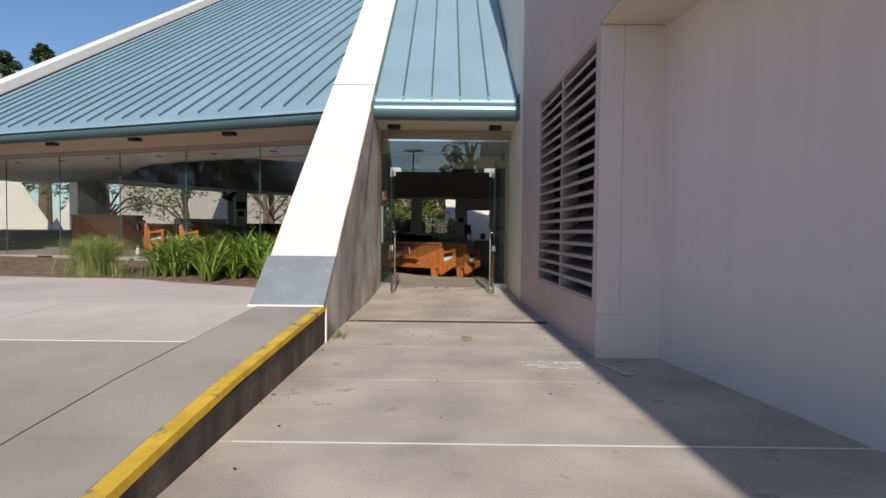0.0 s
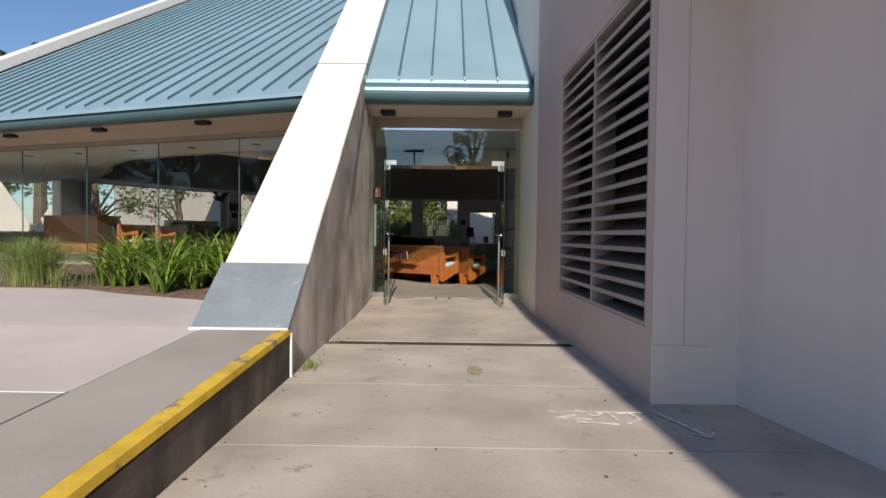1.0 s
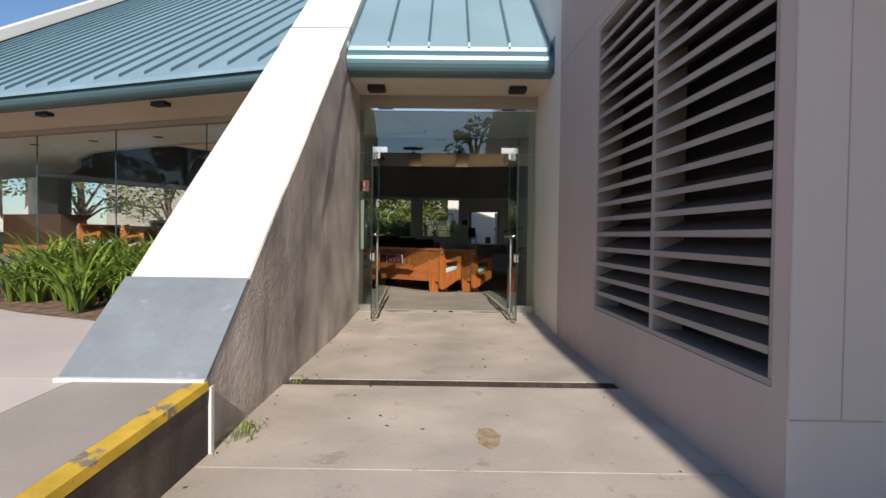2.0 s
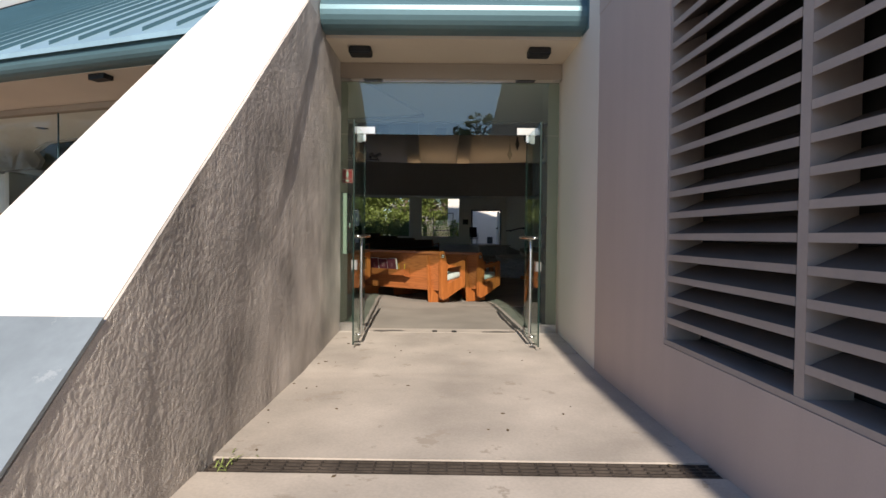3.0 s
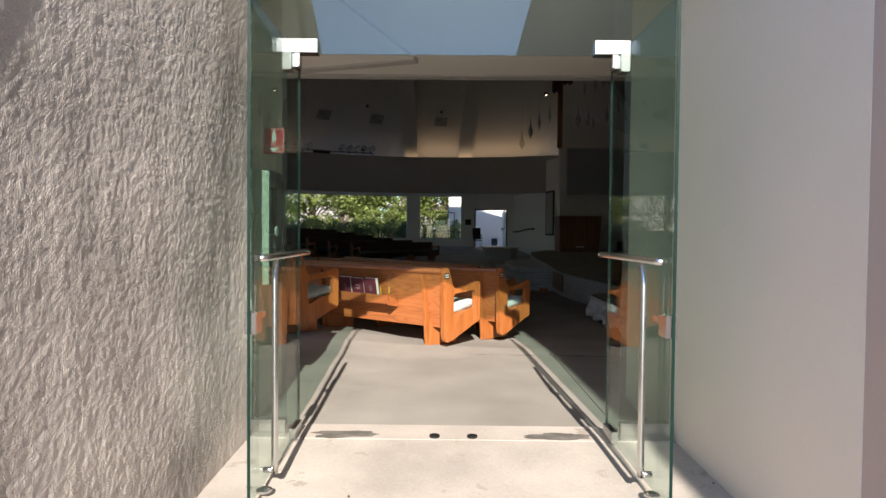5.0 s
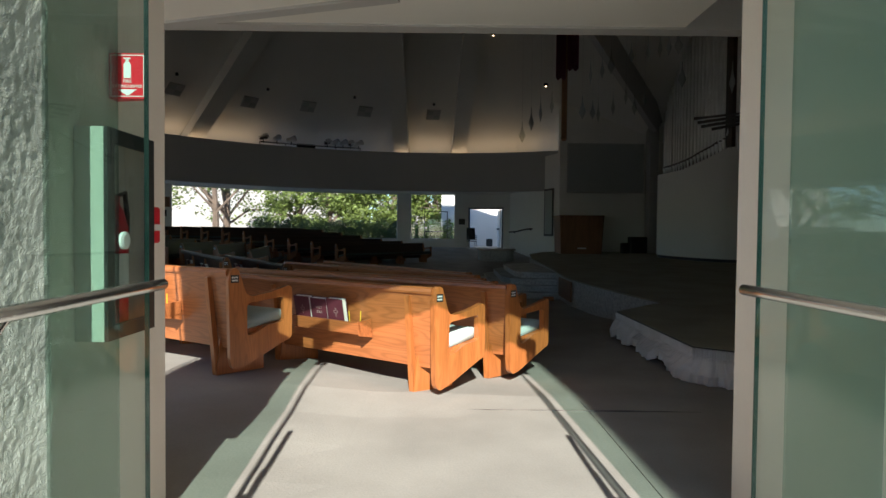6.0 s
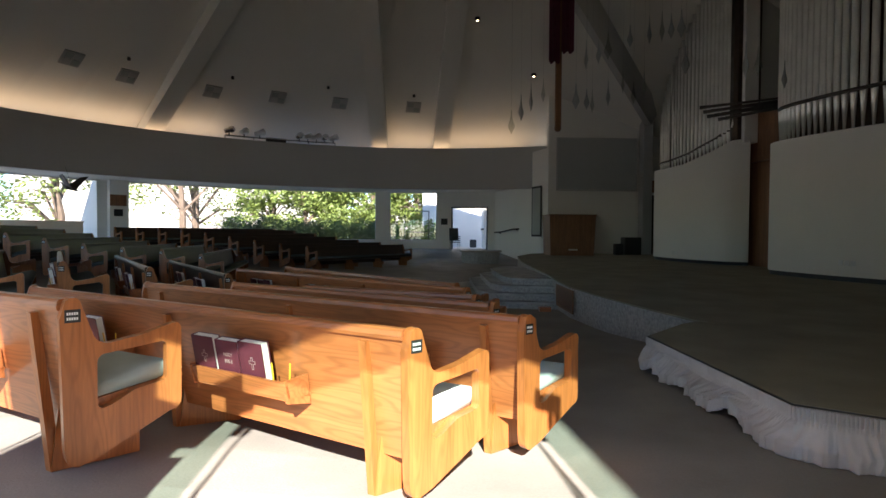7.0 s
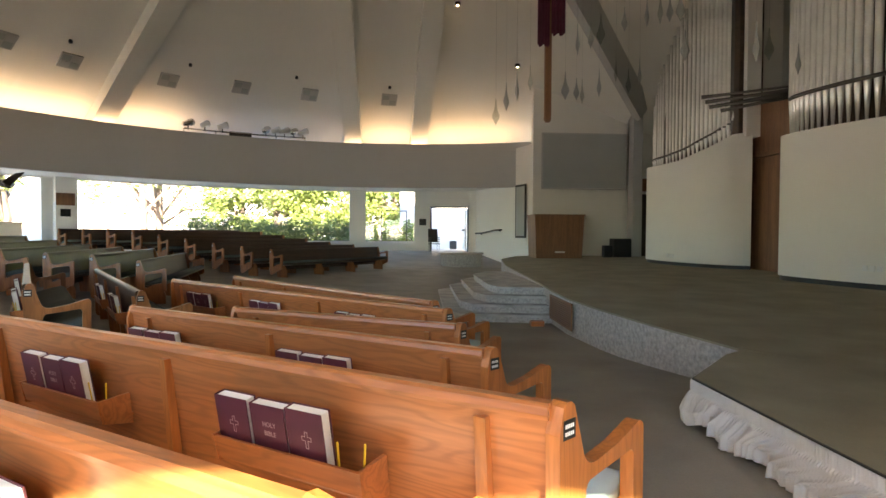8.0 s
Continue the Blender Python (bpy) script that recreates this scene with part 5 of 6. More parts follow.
def pipe(x, y, z, r, foot, height, dark=False):
    """One organ pipe: conical foot, mouth and long body."""
    bm = B()
    lathe(bm, [(r * 0.25, 0), (r * 0.9, foot * 0.85), (r, foot), (r, foot + 0.002), (r * 0.98, foot + height * 0.5), (r * 0.98, foot + height)], (x, y, z), 12)
    d = (Vector((0.9, 13.2, 0)) - Vector((x, y, 0))).normalized()
    sd = Vector((-d.y, d.x, 0))
    c = Vector((x, y, 0)) + d * (r * 0.93)
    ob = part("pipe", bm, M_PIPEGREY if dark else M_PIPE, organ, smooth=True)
    bm = B()
    lo = [c - sd * r * 0.5 + Vector((0, 0, z + foot * 0.93)), c + sd * r * 0.5 + Vector((0, 0, z + foot * 0.93)), c + sd * r * 0.5 + d * r * 0.15 + Vector((0, 0, z + foot * 0.93)), c - sd * r * 0.5 + d * r * 0.15 + Vector((0, 0, z + foot * 0.93))]
    hexa(bm, lo, [p + Vector((0, 0, r * 0.5)) for p in lo])
    part("mouth", bm, M_PIPEDARK, ob)
    bm = B()
    z0, c = z + foot * 0.93 + r * 0.55, c + d * r * 0.1
    hexa(bm, [c - sd * r * 0.55 + Vector((0, 0, z0)), c + sd * r * 0.55 + Vector((0, 0, z0)), c + Vector((0, 0, z0 + r * 3))],
         [c + d * 0.006 - sd * r * 0.55 + Vector((0, 0, z0)), c + d * 0.006 + sd * r * 0.55 + Vector((0, 0, z0)), c + d * 0.006 + Vector((0, 0, z0 + r * 3))])
    part("upper_lip", bm, M_WHITE, ob)


m = len(l1)
for k in range(28):
    k = k * 21 / 27
    t = lerp(0.12, 0.93, (k / 21) ** 0.85)
    p = l1[int(t * (m - 1))]
    r = lerp(0.036, 0.105, (k / 21) ** 1.6)
    top = float(np.interp(t, (0, 0.35, 0.5, 0.7, 0.85, 1), (3.45, 3.42, 3.46, 3.72, 3.98, 4.02)))
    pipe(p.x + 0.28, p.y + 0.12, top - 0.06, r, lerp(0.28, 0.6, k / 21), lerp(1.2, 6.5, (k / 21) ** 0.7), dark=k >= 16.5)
m = len(l2)
for k in range(30):
    t = lerp(0.30, 0.95, k / 29) * (m - 1)
    p = l2[int(t)].lerp(l2[min(int(t) + 1, m - 1)], t % 1)
    pipe(p.x + 0.32, p.y + 0.12, 3.36, 0.072, 0.95, 7.0)
# dark sheets added for the shade in the gaps of the pipe ranks
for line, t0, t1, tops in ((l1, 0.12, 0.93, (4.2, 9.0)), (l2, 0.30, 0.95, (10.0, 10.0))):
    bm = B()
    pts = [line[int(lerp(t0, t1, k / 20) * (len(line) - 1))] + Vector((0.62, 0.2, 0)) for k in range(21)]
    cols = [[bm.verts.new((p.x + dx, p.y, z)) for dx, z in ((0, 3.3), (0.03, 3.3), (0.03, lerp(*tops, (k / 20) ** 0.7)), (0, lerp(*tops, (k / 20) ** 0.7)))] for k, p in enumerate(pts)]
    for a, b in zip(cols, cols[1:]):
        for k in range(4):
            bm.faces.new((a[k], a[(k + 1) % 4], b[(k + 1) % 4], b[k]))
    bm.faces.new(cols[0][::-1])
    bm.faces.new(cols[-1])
    part("chamber_screen", bm, M_OAKDARK, organ, "dark sheet for the shade between the pipes")
bm = B()
tube(bm, [l2[int(lerp(0.30, 0.95, k / 12) * (m - 1))] + Vector((0.23, 0.05, 4.23)) for k in range(13)], 0.042, 8)
part("pipe_rail", bm, M_PIPEDARK, organ, "dark rail across the pipe mouths")
m = len(l1)
bm = B()
tube(bm, [l1[int(t * (m - 1))] + Vector((0.2, 0.06, float(np.interp(t, (0, 0.35, 0.5, 0.7, 0.85, 1), (3.70, 3.70, 3.80, 4.14, 4.46, 4.54))))) for t in [lerp(0.12, 0.74, k / 12) for k in range(13)]], 0.022, 6)
part("pipe_rail", bm, M_PIPEDARK, organ, "dark rail across the pipe mouths")
part("wood_panel", block(10.25, 10.4, 24.8, 27.8, 0.3, 4.72), M_BROWNWOOD, organ, "brown wooden panel between the cases")
part("wood_ledge", block(10.12, 10.26, 25.0, 27.6, 3.34, 3.44), M_BROWNWOOD, organ)
for k in range(8):
    a = Vector((10.1, 24.7 + 0.06 * k, 4.62 - 0.07 * (k % 3)))
    b = Vector((7.9 + 0.13 * k, 25.95 + 0.06 * k, 4.53 - 0.085 * (k % 3) - 0.012 * k))
    bm = B()
    tube(bm, [b, b.lerp(a, 0.1), b.lerp(a, 0.5), a], [0.046, 0.034, 0.028, 0.024], 10)
    part("trumpet_pipe", bm, M_PIPEDARK, organ, "dark horizontal trumpet pipe", smooth=True)
for k in range(4):
    a, b = Vector((10.35, 24.2 + 0.08 * k, 4.78)), Vector((9.45 + 0.07 * k, 25.1 + 0.03 * k, 4.90 - 0.05 * k))
    bm = B()
    tube(bm, [b, b.lerp(a, 0.2), a], [0.06, 0.045, 0.035], 10)
    part("trumpet_pipe", bm, M_PIPEDARK, organ, "dark horizontal trumpet pipe", smooth=True)
# piers behind the pipes
part("organ_pier", block(9.86, 10.24, 27.3, 27.75, 3.9, 12), M_PLASTER, organ)
part("pier_side", block(9.74, 9.857, 27.45, 27.75, 3.9, 12), M_OAKDARK, organ, "dark brown board beside the pipes")
part("organ_recess", block(10.4, 11.3, 28.0, 28.1, 3.6, 12), M_PLASTER, organ)

# ---- chancel back wall things ----
panel = root("wall_panel_grey", "large grey fabric panel on the chancel wall", "wall panel")
part("panel_board", block(6.24, 9.41, 34.12, 34.18, 3.09, 5.11), M_GREYPANEL, panel)
for q in ((6.2, 9.45, 34.11, 34.19, 3.05, 3.089), (6.2, 9.45, 34.11, 34.19, 5.111, 5.15), (6.2, 6.239, 34.11, 34.19, 3.09, 5.11), (9.411, 9.45, 34.11, 34.19, 3.09, 5.11)):
    part("panel_trim", block(*q), M_BAND, panel)
cab = root("organ_console", "brown wooden console cabinet on the stage", "cabinet")
bm = B()
cz = stage_z(32.7)
hexa(bm, [(5.62, 32.5, cz), (7.24, 32.5, cz), (7.5, 33.5, cz), (5.58, 33.5, cz)], [(5.56, 32.45, 2.0), (7.3, 32.45, 2.0), (7.62, 33.5, 2.0), (5.52, 33.5, 2.0)])
part("cabinet_body", bm, M_BROWNWOOD, cab)
bm = B()
hexa(bm, [(5.54, 32.42, 2.001), (7.33, 32.42, 2.001), (7.65, 33.52, 2.001), (5.5, 33.52, 2.001)], [(5.54, 32.42, 2.035), (7.33, 32.42, 2.035), (7.65, 33.52, 2.035), (5.5, 33.52, 2.035)])
part("cabinet_top", bm, M_BROWNWOOD, cab)
part("maker_plate", block(6.28, 6.62, 32.46, 32.49, 0.70, 0.755), M_WHITE, cab)
thing("speaker_box", block(8.7, 9.35, 33.3, 33.8, stage_z(33.5), 1.2), M_BLACK, "black loudspeaker box on the stage", "loudspeaker", bevel=0.02)
thing("speaker_box", block(8.3, 8.6, 33.2, 33.5, stage_z(33.3), 0.95), M_BLACK, "small black box on the stage", "loudspeaker", bevel=0.02)
frm = root("framed_picture", "dark framed picture hung by the corner", "picture", at=pose(5.72, 35.12, 0, 0, 0, -72.7))
part("picture_frame", block(-0.55, 0.25, -0.05, -0.01, 1.2, 3.3), M_BLACK, frm)
part("picture_sheet", block(-0.48, 0.18, -0.056, -0.051, 1.28, 3.22), M_GREYPANEL, frm)
rail = root("handrail", "short dark metal handrail on the white wall", "handrail")
bm = B()
tube(bm, [(4.38, 39.1, 1.38), (4.6, 38.4, 1.4), (4.95, 37.3, 1.52), (5.14, 36.65, 1.53)], 0.035, 8)
part("rail_bar", bm, M_DARKMETAL, rail, smooth=True)
for x, y, z in ((4.5, 38.7, 1.39), (5.05, 37.0, 1.52)):
    bm = B()
    tube(bm, [(x, y, z), (x + 0.14, y + 0.04, z - 0.06)], 0.02, 6)
    part("bracket", bm, M_DARKMETAL, rail)
bm = B()
a, b = Vector((9.95, 34.1, 5.9)), Vector((3.9, 27.35, 9.75))
side = (b - a).cross(Vector((0, 1, 0))).normalized()
hexa(bm, [a + side * -0.35, a + side * 0.35, a + side * 0.35 + Vector((0, -0.5, 0)), a + side * -0.35 + Vector((0, -0.5, 0))],
     [p + (b - a) * 0.9 for p in (a + side * -0.35, a + side * 0.35, a + side * 0.35 + Vector((0, -0.5, 0)), a + side * -0.35 + Vector((0, -0.5, 0)))])
part("hip_rib", bm, M_BAND, ceiling)
part("chancel_column", block(9.62, 9.98, 33.9, 34.4, 0.3, 6.0), M_BAND, wall_c)
dd = root("door_3", "dark side doorway with a white framed transom in the chancel wall", kind="structure")
part("door_leaf", block(10.02, 10.75, 34.3, 34.36, 0.5, 2.9), M_OAKDARK, dd, "dark wooden door leaf")
tf = B()
for q in ((9.985, 10.8, 34.24, 34.38, 2.91, 3.0), (9.985, 10.8, 34.24, 34.38, 3.5, 3.6), (9.985, 10.07, 34.24, 34.38, 3.001, 3.499), (10.72, 10.8, 34.24, 34.38, 3.001, 3.499)):
    box(tf, *q)
part("transom_frame", tf, M_WHITE, dd)
part("transom_pane", block(10.075, 10.715, 34.3, 34.31, 3.002, 3.498), M_BROWNWOOD, dd)

# doorway at the back: open leaf, stacked chairs, added white wall for bright outdoors
bd = root("door_2", "open doorway in the back wall with a white leaf", kind="structure")
for a in (78.3, 83.95):
    arc_wall("door_frame", a - 0.12, a + 0.12, RW - 0.08, RW + 0.1, 0.3, 2.63, M_BLACK, bd, 2)
arc_wall("door_frame", 78.3, 83.95, RW - 0.08, RW + 0.1, 2.56, 2.63, M_BLACK, bd, 4)
bm = B()
box(bm, 3.95, 4.0, 39.6, 40.9, 0.58, 2.55)
part("door_leaf", bm, M_WHITE, bd)
part("panic_bar", block(3.88, 3.94, 39.8, 40.7, 1.5, 1.58), M_DARKMETAL, bd)
porch = root("porch", "white wall added for the bright outdoors behind the doorway", "porch wall", kind="structure")
part("porch_wall", block(0.9, 7.0, 43.4, 43.6, -0.4, 4.2), M_FIN, porch)
part("porch_floor", block(0.9, 7.0, 39.9, 43.4, -0.4, 0.56), M_WALK, porch)
thing("waste_bin", block(3.5, 3.85, 42.6, 42.95, 0.56, 1.0), M_BLACK, "small dark waste bin on the porch", "waste bin", bevel=0.03)
landing = root("landing", "low half-round landing with a pale top by the back doorway", "landing")
bm = B()
lathe(bm, [(0.82, 0.0), (0.82, 0.5)], (3.4, 36.1, 0.02), 24)
part("landing_base", bm, M_STAGEFACE, landing)
bm = B()
lathe(bm, [(0.9, 0.0), (0.92, 0.02), (0.9, 0.07)], (3.4, 36.1, 0.521), 24)
part("landing_top", bm, M_WALK, landing)
chairs = root("chair_stack", "stack of black chairs by the back doorway", "chairs", at=pose(2.45, 38.9, floor_z(2.45, 38.9), 0, 0, 10))
for k in range(4):
    part("chair_seat", block(-0.22, 0.22, -0.22, 0.22, 0.42 + 0.09 * k, 0.46 + 0.09 * k), M_BLACK, chairs)
    part("chair_back", block(-0.22, 0.22, 0.2 + 0.02 * k, 0.23 + 0.02 * k, 0.5 + 0.09 * k, 0.85 + 0.09 * k), M_BLACK, chairs)
for x in (-0.2, 0.18):
    for y in (-0.2, 0.18):
        part("chair_leg", block(x, x + 0.025, y, y + 0.025, 0, 0.42), M_STEEL, chairs)
for a, z, h, w in ((85.2, 1.9, 0.3, 0.32), (132.9, 2.55, 0.45, 0.6), (132.9, 2.05, 0.28, 0.32)):
    p = ring(a, RW - 0.1, z)
    thing("wall_plaque", block(-w / 2, w / 2, -0.02, 0.02, -h / 2, h / 2), M_BROWNWOOD if h > 0.4 else M_BLACK, "small dark framed plaque on a window pier", "plaque", at=pose(p.x, p.y, p.z, 0, 0, a - 90))
booth = root("sound_booth", "pale half-height sound booth among the pews", "booth", at=pose(-12.6, 32.2, floor_z(-12.6, 32.2), 0, 0, 40))
part("booth_wall", block(-1.2, 1.2, -0.6, 0.6, 0, 1.05), M_JAMB, booth)
part("booth_cap", block(-1.24, 1.24, -0.64, 0.64, 1.051, 1.09), M_JAMB, booth)

# ---- ceiling things ----
for x, y, z in ((-9.09, 31.29, 6.52), (-6.96, 33.23, 6.52), (-4.84, 34.33, 6.61), (-2.54, 35.19, 6.61), (0.47, 35.66, 6.6), (-10.02, 29.79, 6.63)):
    d = Vector((APEX.x - x, APEX.y - y, 0)).normalized()
    up = Vector((d.x, d.y, 0.82)).normalized()
    sd = d.cross(Vector((0, 0, 1)))
    nn = up.cross(sd).normalized()
    nn = -nn if nn.z > 0 else nn
    mm = Matrix(((sd.x, up.x, nn.x, x), (sd.y, up.y, nn.y, y), (sd.z, up.z, nn.z, z), (0, 0, 0, 1)))
    g = root("ceiling_vent", "square grey ceiling air grille", "air grille", group="ceiling grilles", at=mm)
    part("frame", block(-0.30, 0.30, -0.26, 0.26, -0.02, 0.035), M_BAND, g)
    for qx, qy in ((-0.135, -0.115), (0.135, -0.115), (-0.135, 0.115), (0.135, 0.115)):
        part("slat", block(qx - 0.12, qx + 0.12, qy - 0.1, qy + 0.1, 0.036, 0.045), M_GREYPANEL if (qx > 0) == (qy > 0) else M_BAND, g)
for x, y, z in ((-8.73, 30.69, 6.92), (-6.13, 32.94, 6.97), (-2.88, 34.4, 7.04), (0.5, 35.14, 6.95)):
    bm = B()
    lathe(bm, [(0.05, -0.06), (0.06, 0), (0.04, 0.05)], (x, y, z), 10)
    thing("ceiling_sprinkler", bm, M_BLACK, "small black ceiling fitting", "ceiling fitting", group="ceiling fittings")
for x, y, z in ((2.79, 32.03, 8.95), (5.14, 33.62, 7.45)):
    sp = root("ceiling_spot", "small lit ceiling spotlight", "spotlight", group="ceiling spots", at=pose(x, y, z))
    bm = B()
    lathe(bm, [(0.09, -0.05), (0.1, 0.0), (0.09, 0.06)], (0, 0, 0), 12)
    part("can", bm, M_DARKMETAL, sp)
    bm = B()
    lathe(bm, [(0.03, -0.065), (0.034, -0.052)], (0, 0, 0), 12)
    part("lamp", bm, M_SPOT, sp)

# downlights in the low ceiling by the glass wall
for k in range(8):
    bm = B()
    p = gl(1.2 + 1.75 * k, 1.95, 2.953)
    lathe(bm, [(0.08, -0.012), (0.1, -0.006), (0.1, 0.004)], tuple(p), 14)
    thing("downlight", bm, M_DARKMETAL, "small round recessed downlight in the low ceiling", "downlight", group="downlights by the glass wall", smooth=False)

# cove lamps behind the bulkhead
cove = root("cove_light", "warm strip lights hidden behind the bulkhead top", "cove light")
for a0, a1 in ((68, 97), (121, 178)):
    arc_wall("strip", a0, a1, 14.75, 15.1, 4.74, 4.77, M_COVE, cove, 24)

bar = root("stage_light_bar", "bar with white theatre spotlights on the bulkhead top", "light bar")
A0, A1 = 121.2, 103.6
bm = B()
tube(bm, [ring(lerp(A0, A1, k / 8), 14.42, 5.16) for k in range(9)], 0.03, 8)
part("bar_tube", bm, M_STEEL, bar)
for k in range(5):
    p = ring(lerp(A0, A1, k / 4), 14.5, 5.0)
    part("bar_post", block(p.x - 0.02, p.x + 0.02, p.y - 0.02, p.y + 0.02, 5.0, 5.17), M_STEEL, bar)
for k, t in enumerate((0.03, 0.16, 0.3, 0.66, 0.74, 0.82, 0.9, 0.98)):
    p = ring(lerp(A0, A1, t), 14.4, 5.36)
    lamp = root("spot", "")
    lamp.parent = bar
    lamp.matrix_basis = pose(p.x, p.y, p.z, 70, 0, 150 + 25 * math.sin(k * 2.4))
    bm = B()
    lathe(bm, [(0.05, -0.22), (0.09, -0.2), (0.10, 0.05), (0.13, 0.08), (0.13, 0.2), (0.12, 0.2)], (0, 0, 0), 12)
    part("spot_body", bm, M_WHITE if k % 3 else M_STEEL, lamp, smooth=True)
    bm = B()
    lathe(bm, [(0.11, 0.201), (0.08, 0.19)], (0, 0, 0), 12)
    part("spot_lens", bm, M_BLACK, lamp)
    part("spot_yoke", block(-0.015, 0.015, -0.22, -0.08, -0.02, 0.02), M_DARKMETAL, bar, at=pose(p.x, p.y, p.z - 0.02, 90, 0, 0))
p = ring(113.3, 14.5, 5.05)
thing("dimmer_box", block(-0.4, 0.4, -0.1, 0.1, 0, 0.16), M_BLACK, "black equipment box on the bulkhead bar", "equipment", at=pose(p.x, p.y, 5.041, 0, 0, 23))

# hanging glass drops, a draped hanging cross and a bird
DROPS = [(3.15, 26.4, 3.97), (3.47, 26.8, 4.4), (3.81, 27.2, 4.75), (4.19, 27.4, 5.04), (5.27, 28.0, 5.0), (5.73, 28.5, 5.1), (6.05, 29.0, 5.13), (5.12, 26.5, 5.7),
         (5.54, 26.8, 5.95), (5.86, 27.0, 6.14), (6.46, 27.0, 6.46), (6.59, 26.0, 6.23), (7.0, 26.2, 6.39), (7.33, 26.4, 6.51), (7.69, 26.6, 6.63), (6.58, 27.0, 4.93),
         (6.95, 27.2, 5.2), (7.95, 24.0, 4.87), (8.35, 24.2, 4.95), (7.77, 26.5, 5.64), (8.83, 24.0, 4.62), (6.64, 28.0, 5.48), (6.54, 29.0, 5.35), (4.47, 26.0, 6.16)]
for k, (x, y, z) in enumerate(DROPS):
    d = root("glass_drop", "long grey glass teardrop hung on a wire", "hanging ornament", group="hanging glass drops", at=pose(x, y, z, 0, 0, 37 * k))
    s = 0.85 + 0.3 * ((k * 7) % 5) / 5
    bm = B()
    lathe(bm, [(0.008, -0.1), (0.05, 0.0), (0.105, 0.10), (0.10, 0.17), (0.05, 0.30), (0.022, 0.45), (0.012, 0.62)], (0, 0, 0), 6)
    bmesh.ops.scale(bm, vec=(s, 0.45 * s, s), verts=bm.verts)
    part("drop", bm, M_GREYPANEL if k % 3 else M_DROP, d)
    bm = B()
    tube(bm, [(0, 0, 0.6), (0, 0, 5.0)], 0.0012, 4)
    part("wire", bm, M_DARKMETAL, d)
cross = root("hanging_cross", "wooden hanging cross draped with purple cloth", "cross", at=pose(4.2, 25.7, 3.95))
bm = B()
box(bm, -0.07, 0.07, -0.05, 0.05, 0, 6.5)
lathe(bm, [(0.05, -0.12), (0.09, -0.06), (0.08, 0.0)], (0, 0, 0), 8)
part("upright", bm, M_BROWNWOOD, cross)
for x0, z0, w in ((-0.26, 1.55, 0.26), (0.05, 1.8, 0.30)):
    bm = B()
    fold = [(x0 + w * k / 14, -0.085 - 0.035 * math.sin(k * 1.9)) for k in range(15)]
    loop = fold + [(x, y + 0.012) for x, y in reversed(fold)]
    hexa(bm, [(x, y, z0 + 0.03 * math.sin(x * 40)) for x, y in loop], [(x, y, 6.3) for x, y in loop])
    part("drape", bm, M_PURPLE, cross, "purple cloth drape")
bird = root("hanging_bird", "dark hanging bird sculpture with spread wings", "hanging ornament", at=pose(-10.3, 30.2, 2.65, 0, 20, -25))
bm = B()
hexa(bm, [(-0.6, 0, 0.0), (-0.1, -0.1, -0.08), (0.35, 0, 0.0), (-0.1, 0.1, -0.08)], [(-0.55, 0, 0.03), (-0.1, -0.08, 0.05), (0.3, 0, 0.04), (-0.1, 0.08, 0.05)])
part("body", bm, M_BLACK, bird)
for s in (-1, 1):
    bm = B()
    hexa(bm, [(-0.25, s * 0.05, 0.0), (0.15, s * 0.05, 0.0), (0.05, s * 0.42, 0.42), (-0.2, s * 0.34, 0.3)], [(-0.25, s * 0.05, 0.03), (0.15, s * 0.05, 0.03), (0.05, s * 0.42, 0.45), (-0.2, s * 0.34, 0.33)])
    part("wing", bm, M_BLACK, bird)
bm = B()
tube(bm, [(0, 0, 0.04), (-0.52, 0, 0.56)], 0.004, 4)
part("wire", bm, M_DARKMETAL, bird)

# the sanctuary lies a step further in than the porch
SHIFT = Vector((0.05, 0.38, -0.01))
for ob in [o for o in scene.objects if o.parent is None and o not in OUTDOORS]:
    ob.location += SHIFT

# ---- entrance small things ----
sign = root("extinguisher_sign", "small red fire extinguisher sign standing out from the wall", "sign", at=pose(-0.262, 12.45, 1.765))
bm = B()
hexa(bm, [(-0.066, -0.003, -0.08), (0.066, -0.003, -0.08), (0.05, 0.03, -0.08), (-0.066, 0.05, -0.08)],
     [(-0.066, -0.003, 0.08), (0.066, -0.003, 0.08), (0.05, 0.03, 0.08), (-0.066, 0.05, 0.08)])
part("sign_plate", bm, M_RED, sign)
bm = B()
for x0, x1, z0, z1 in ((-0.06, 0.06, 0.071, 0.074), (-0.06, 0.06, -0.074, -0.071), (-0.06, -0.057, -0.071, 0.071), (0.057, 0.06, -0.071, 0.071)):
    box(bm, x0, x1, -0.0045, -0.0035, z0, z1)
part("border", bm, M_WHITE, sign, "thin white border line")
bm = B()
hexa(bm, [(x, -0.0045, z) for x, z in ((-0.013, -0.008), (0.013, -0.008), (0.013, 0.04), (0.006, 0.05), (-0.006, 0.05), (-0.013, 0.04))],
     [(x, -0.0035, z) for x, z in ((-0.013, -0.008), (0.013, -0.008), (0.013, 0.04), (0.006, 0.05), (-0.006, 0.05), (-0.013, 0.04))])
box(bm, -0.005, 0.005, -0.0045, -0.0035, 0.051, 0.058)
box(bm, -0.013, 0.012, -0.0045, -0.0035, 0.059, 0.064)
part("symbol", bm, M_WHITE, sign, "white extinguisher symbol")
bm = B()
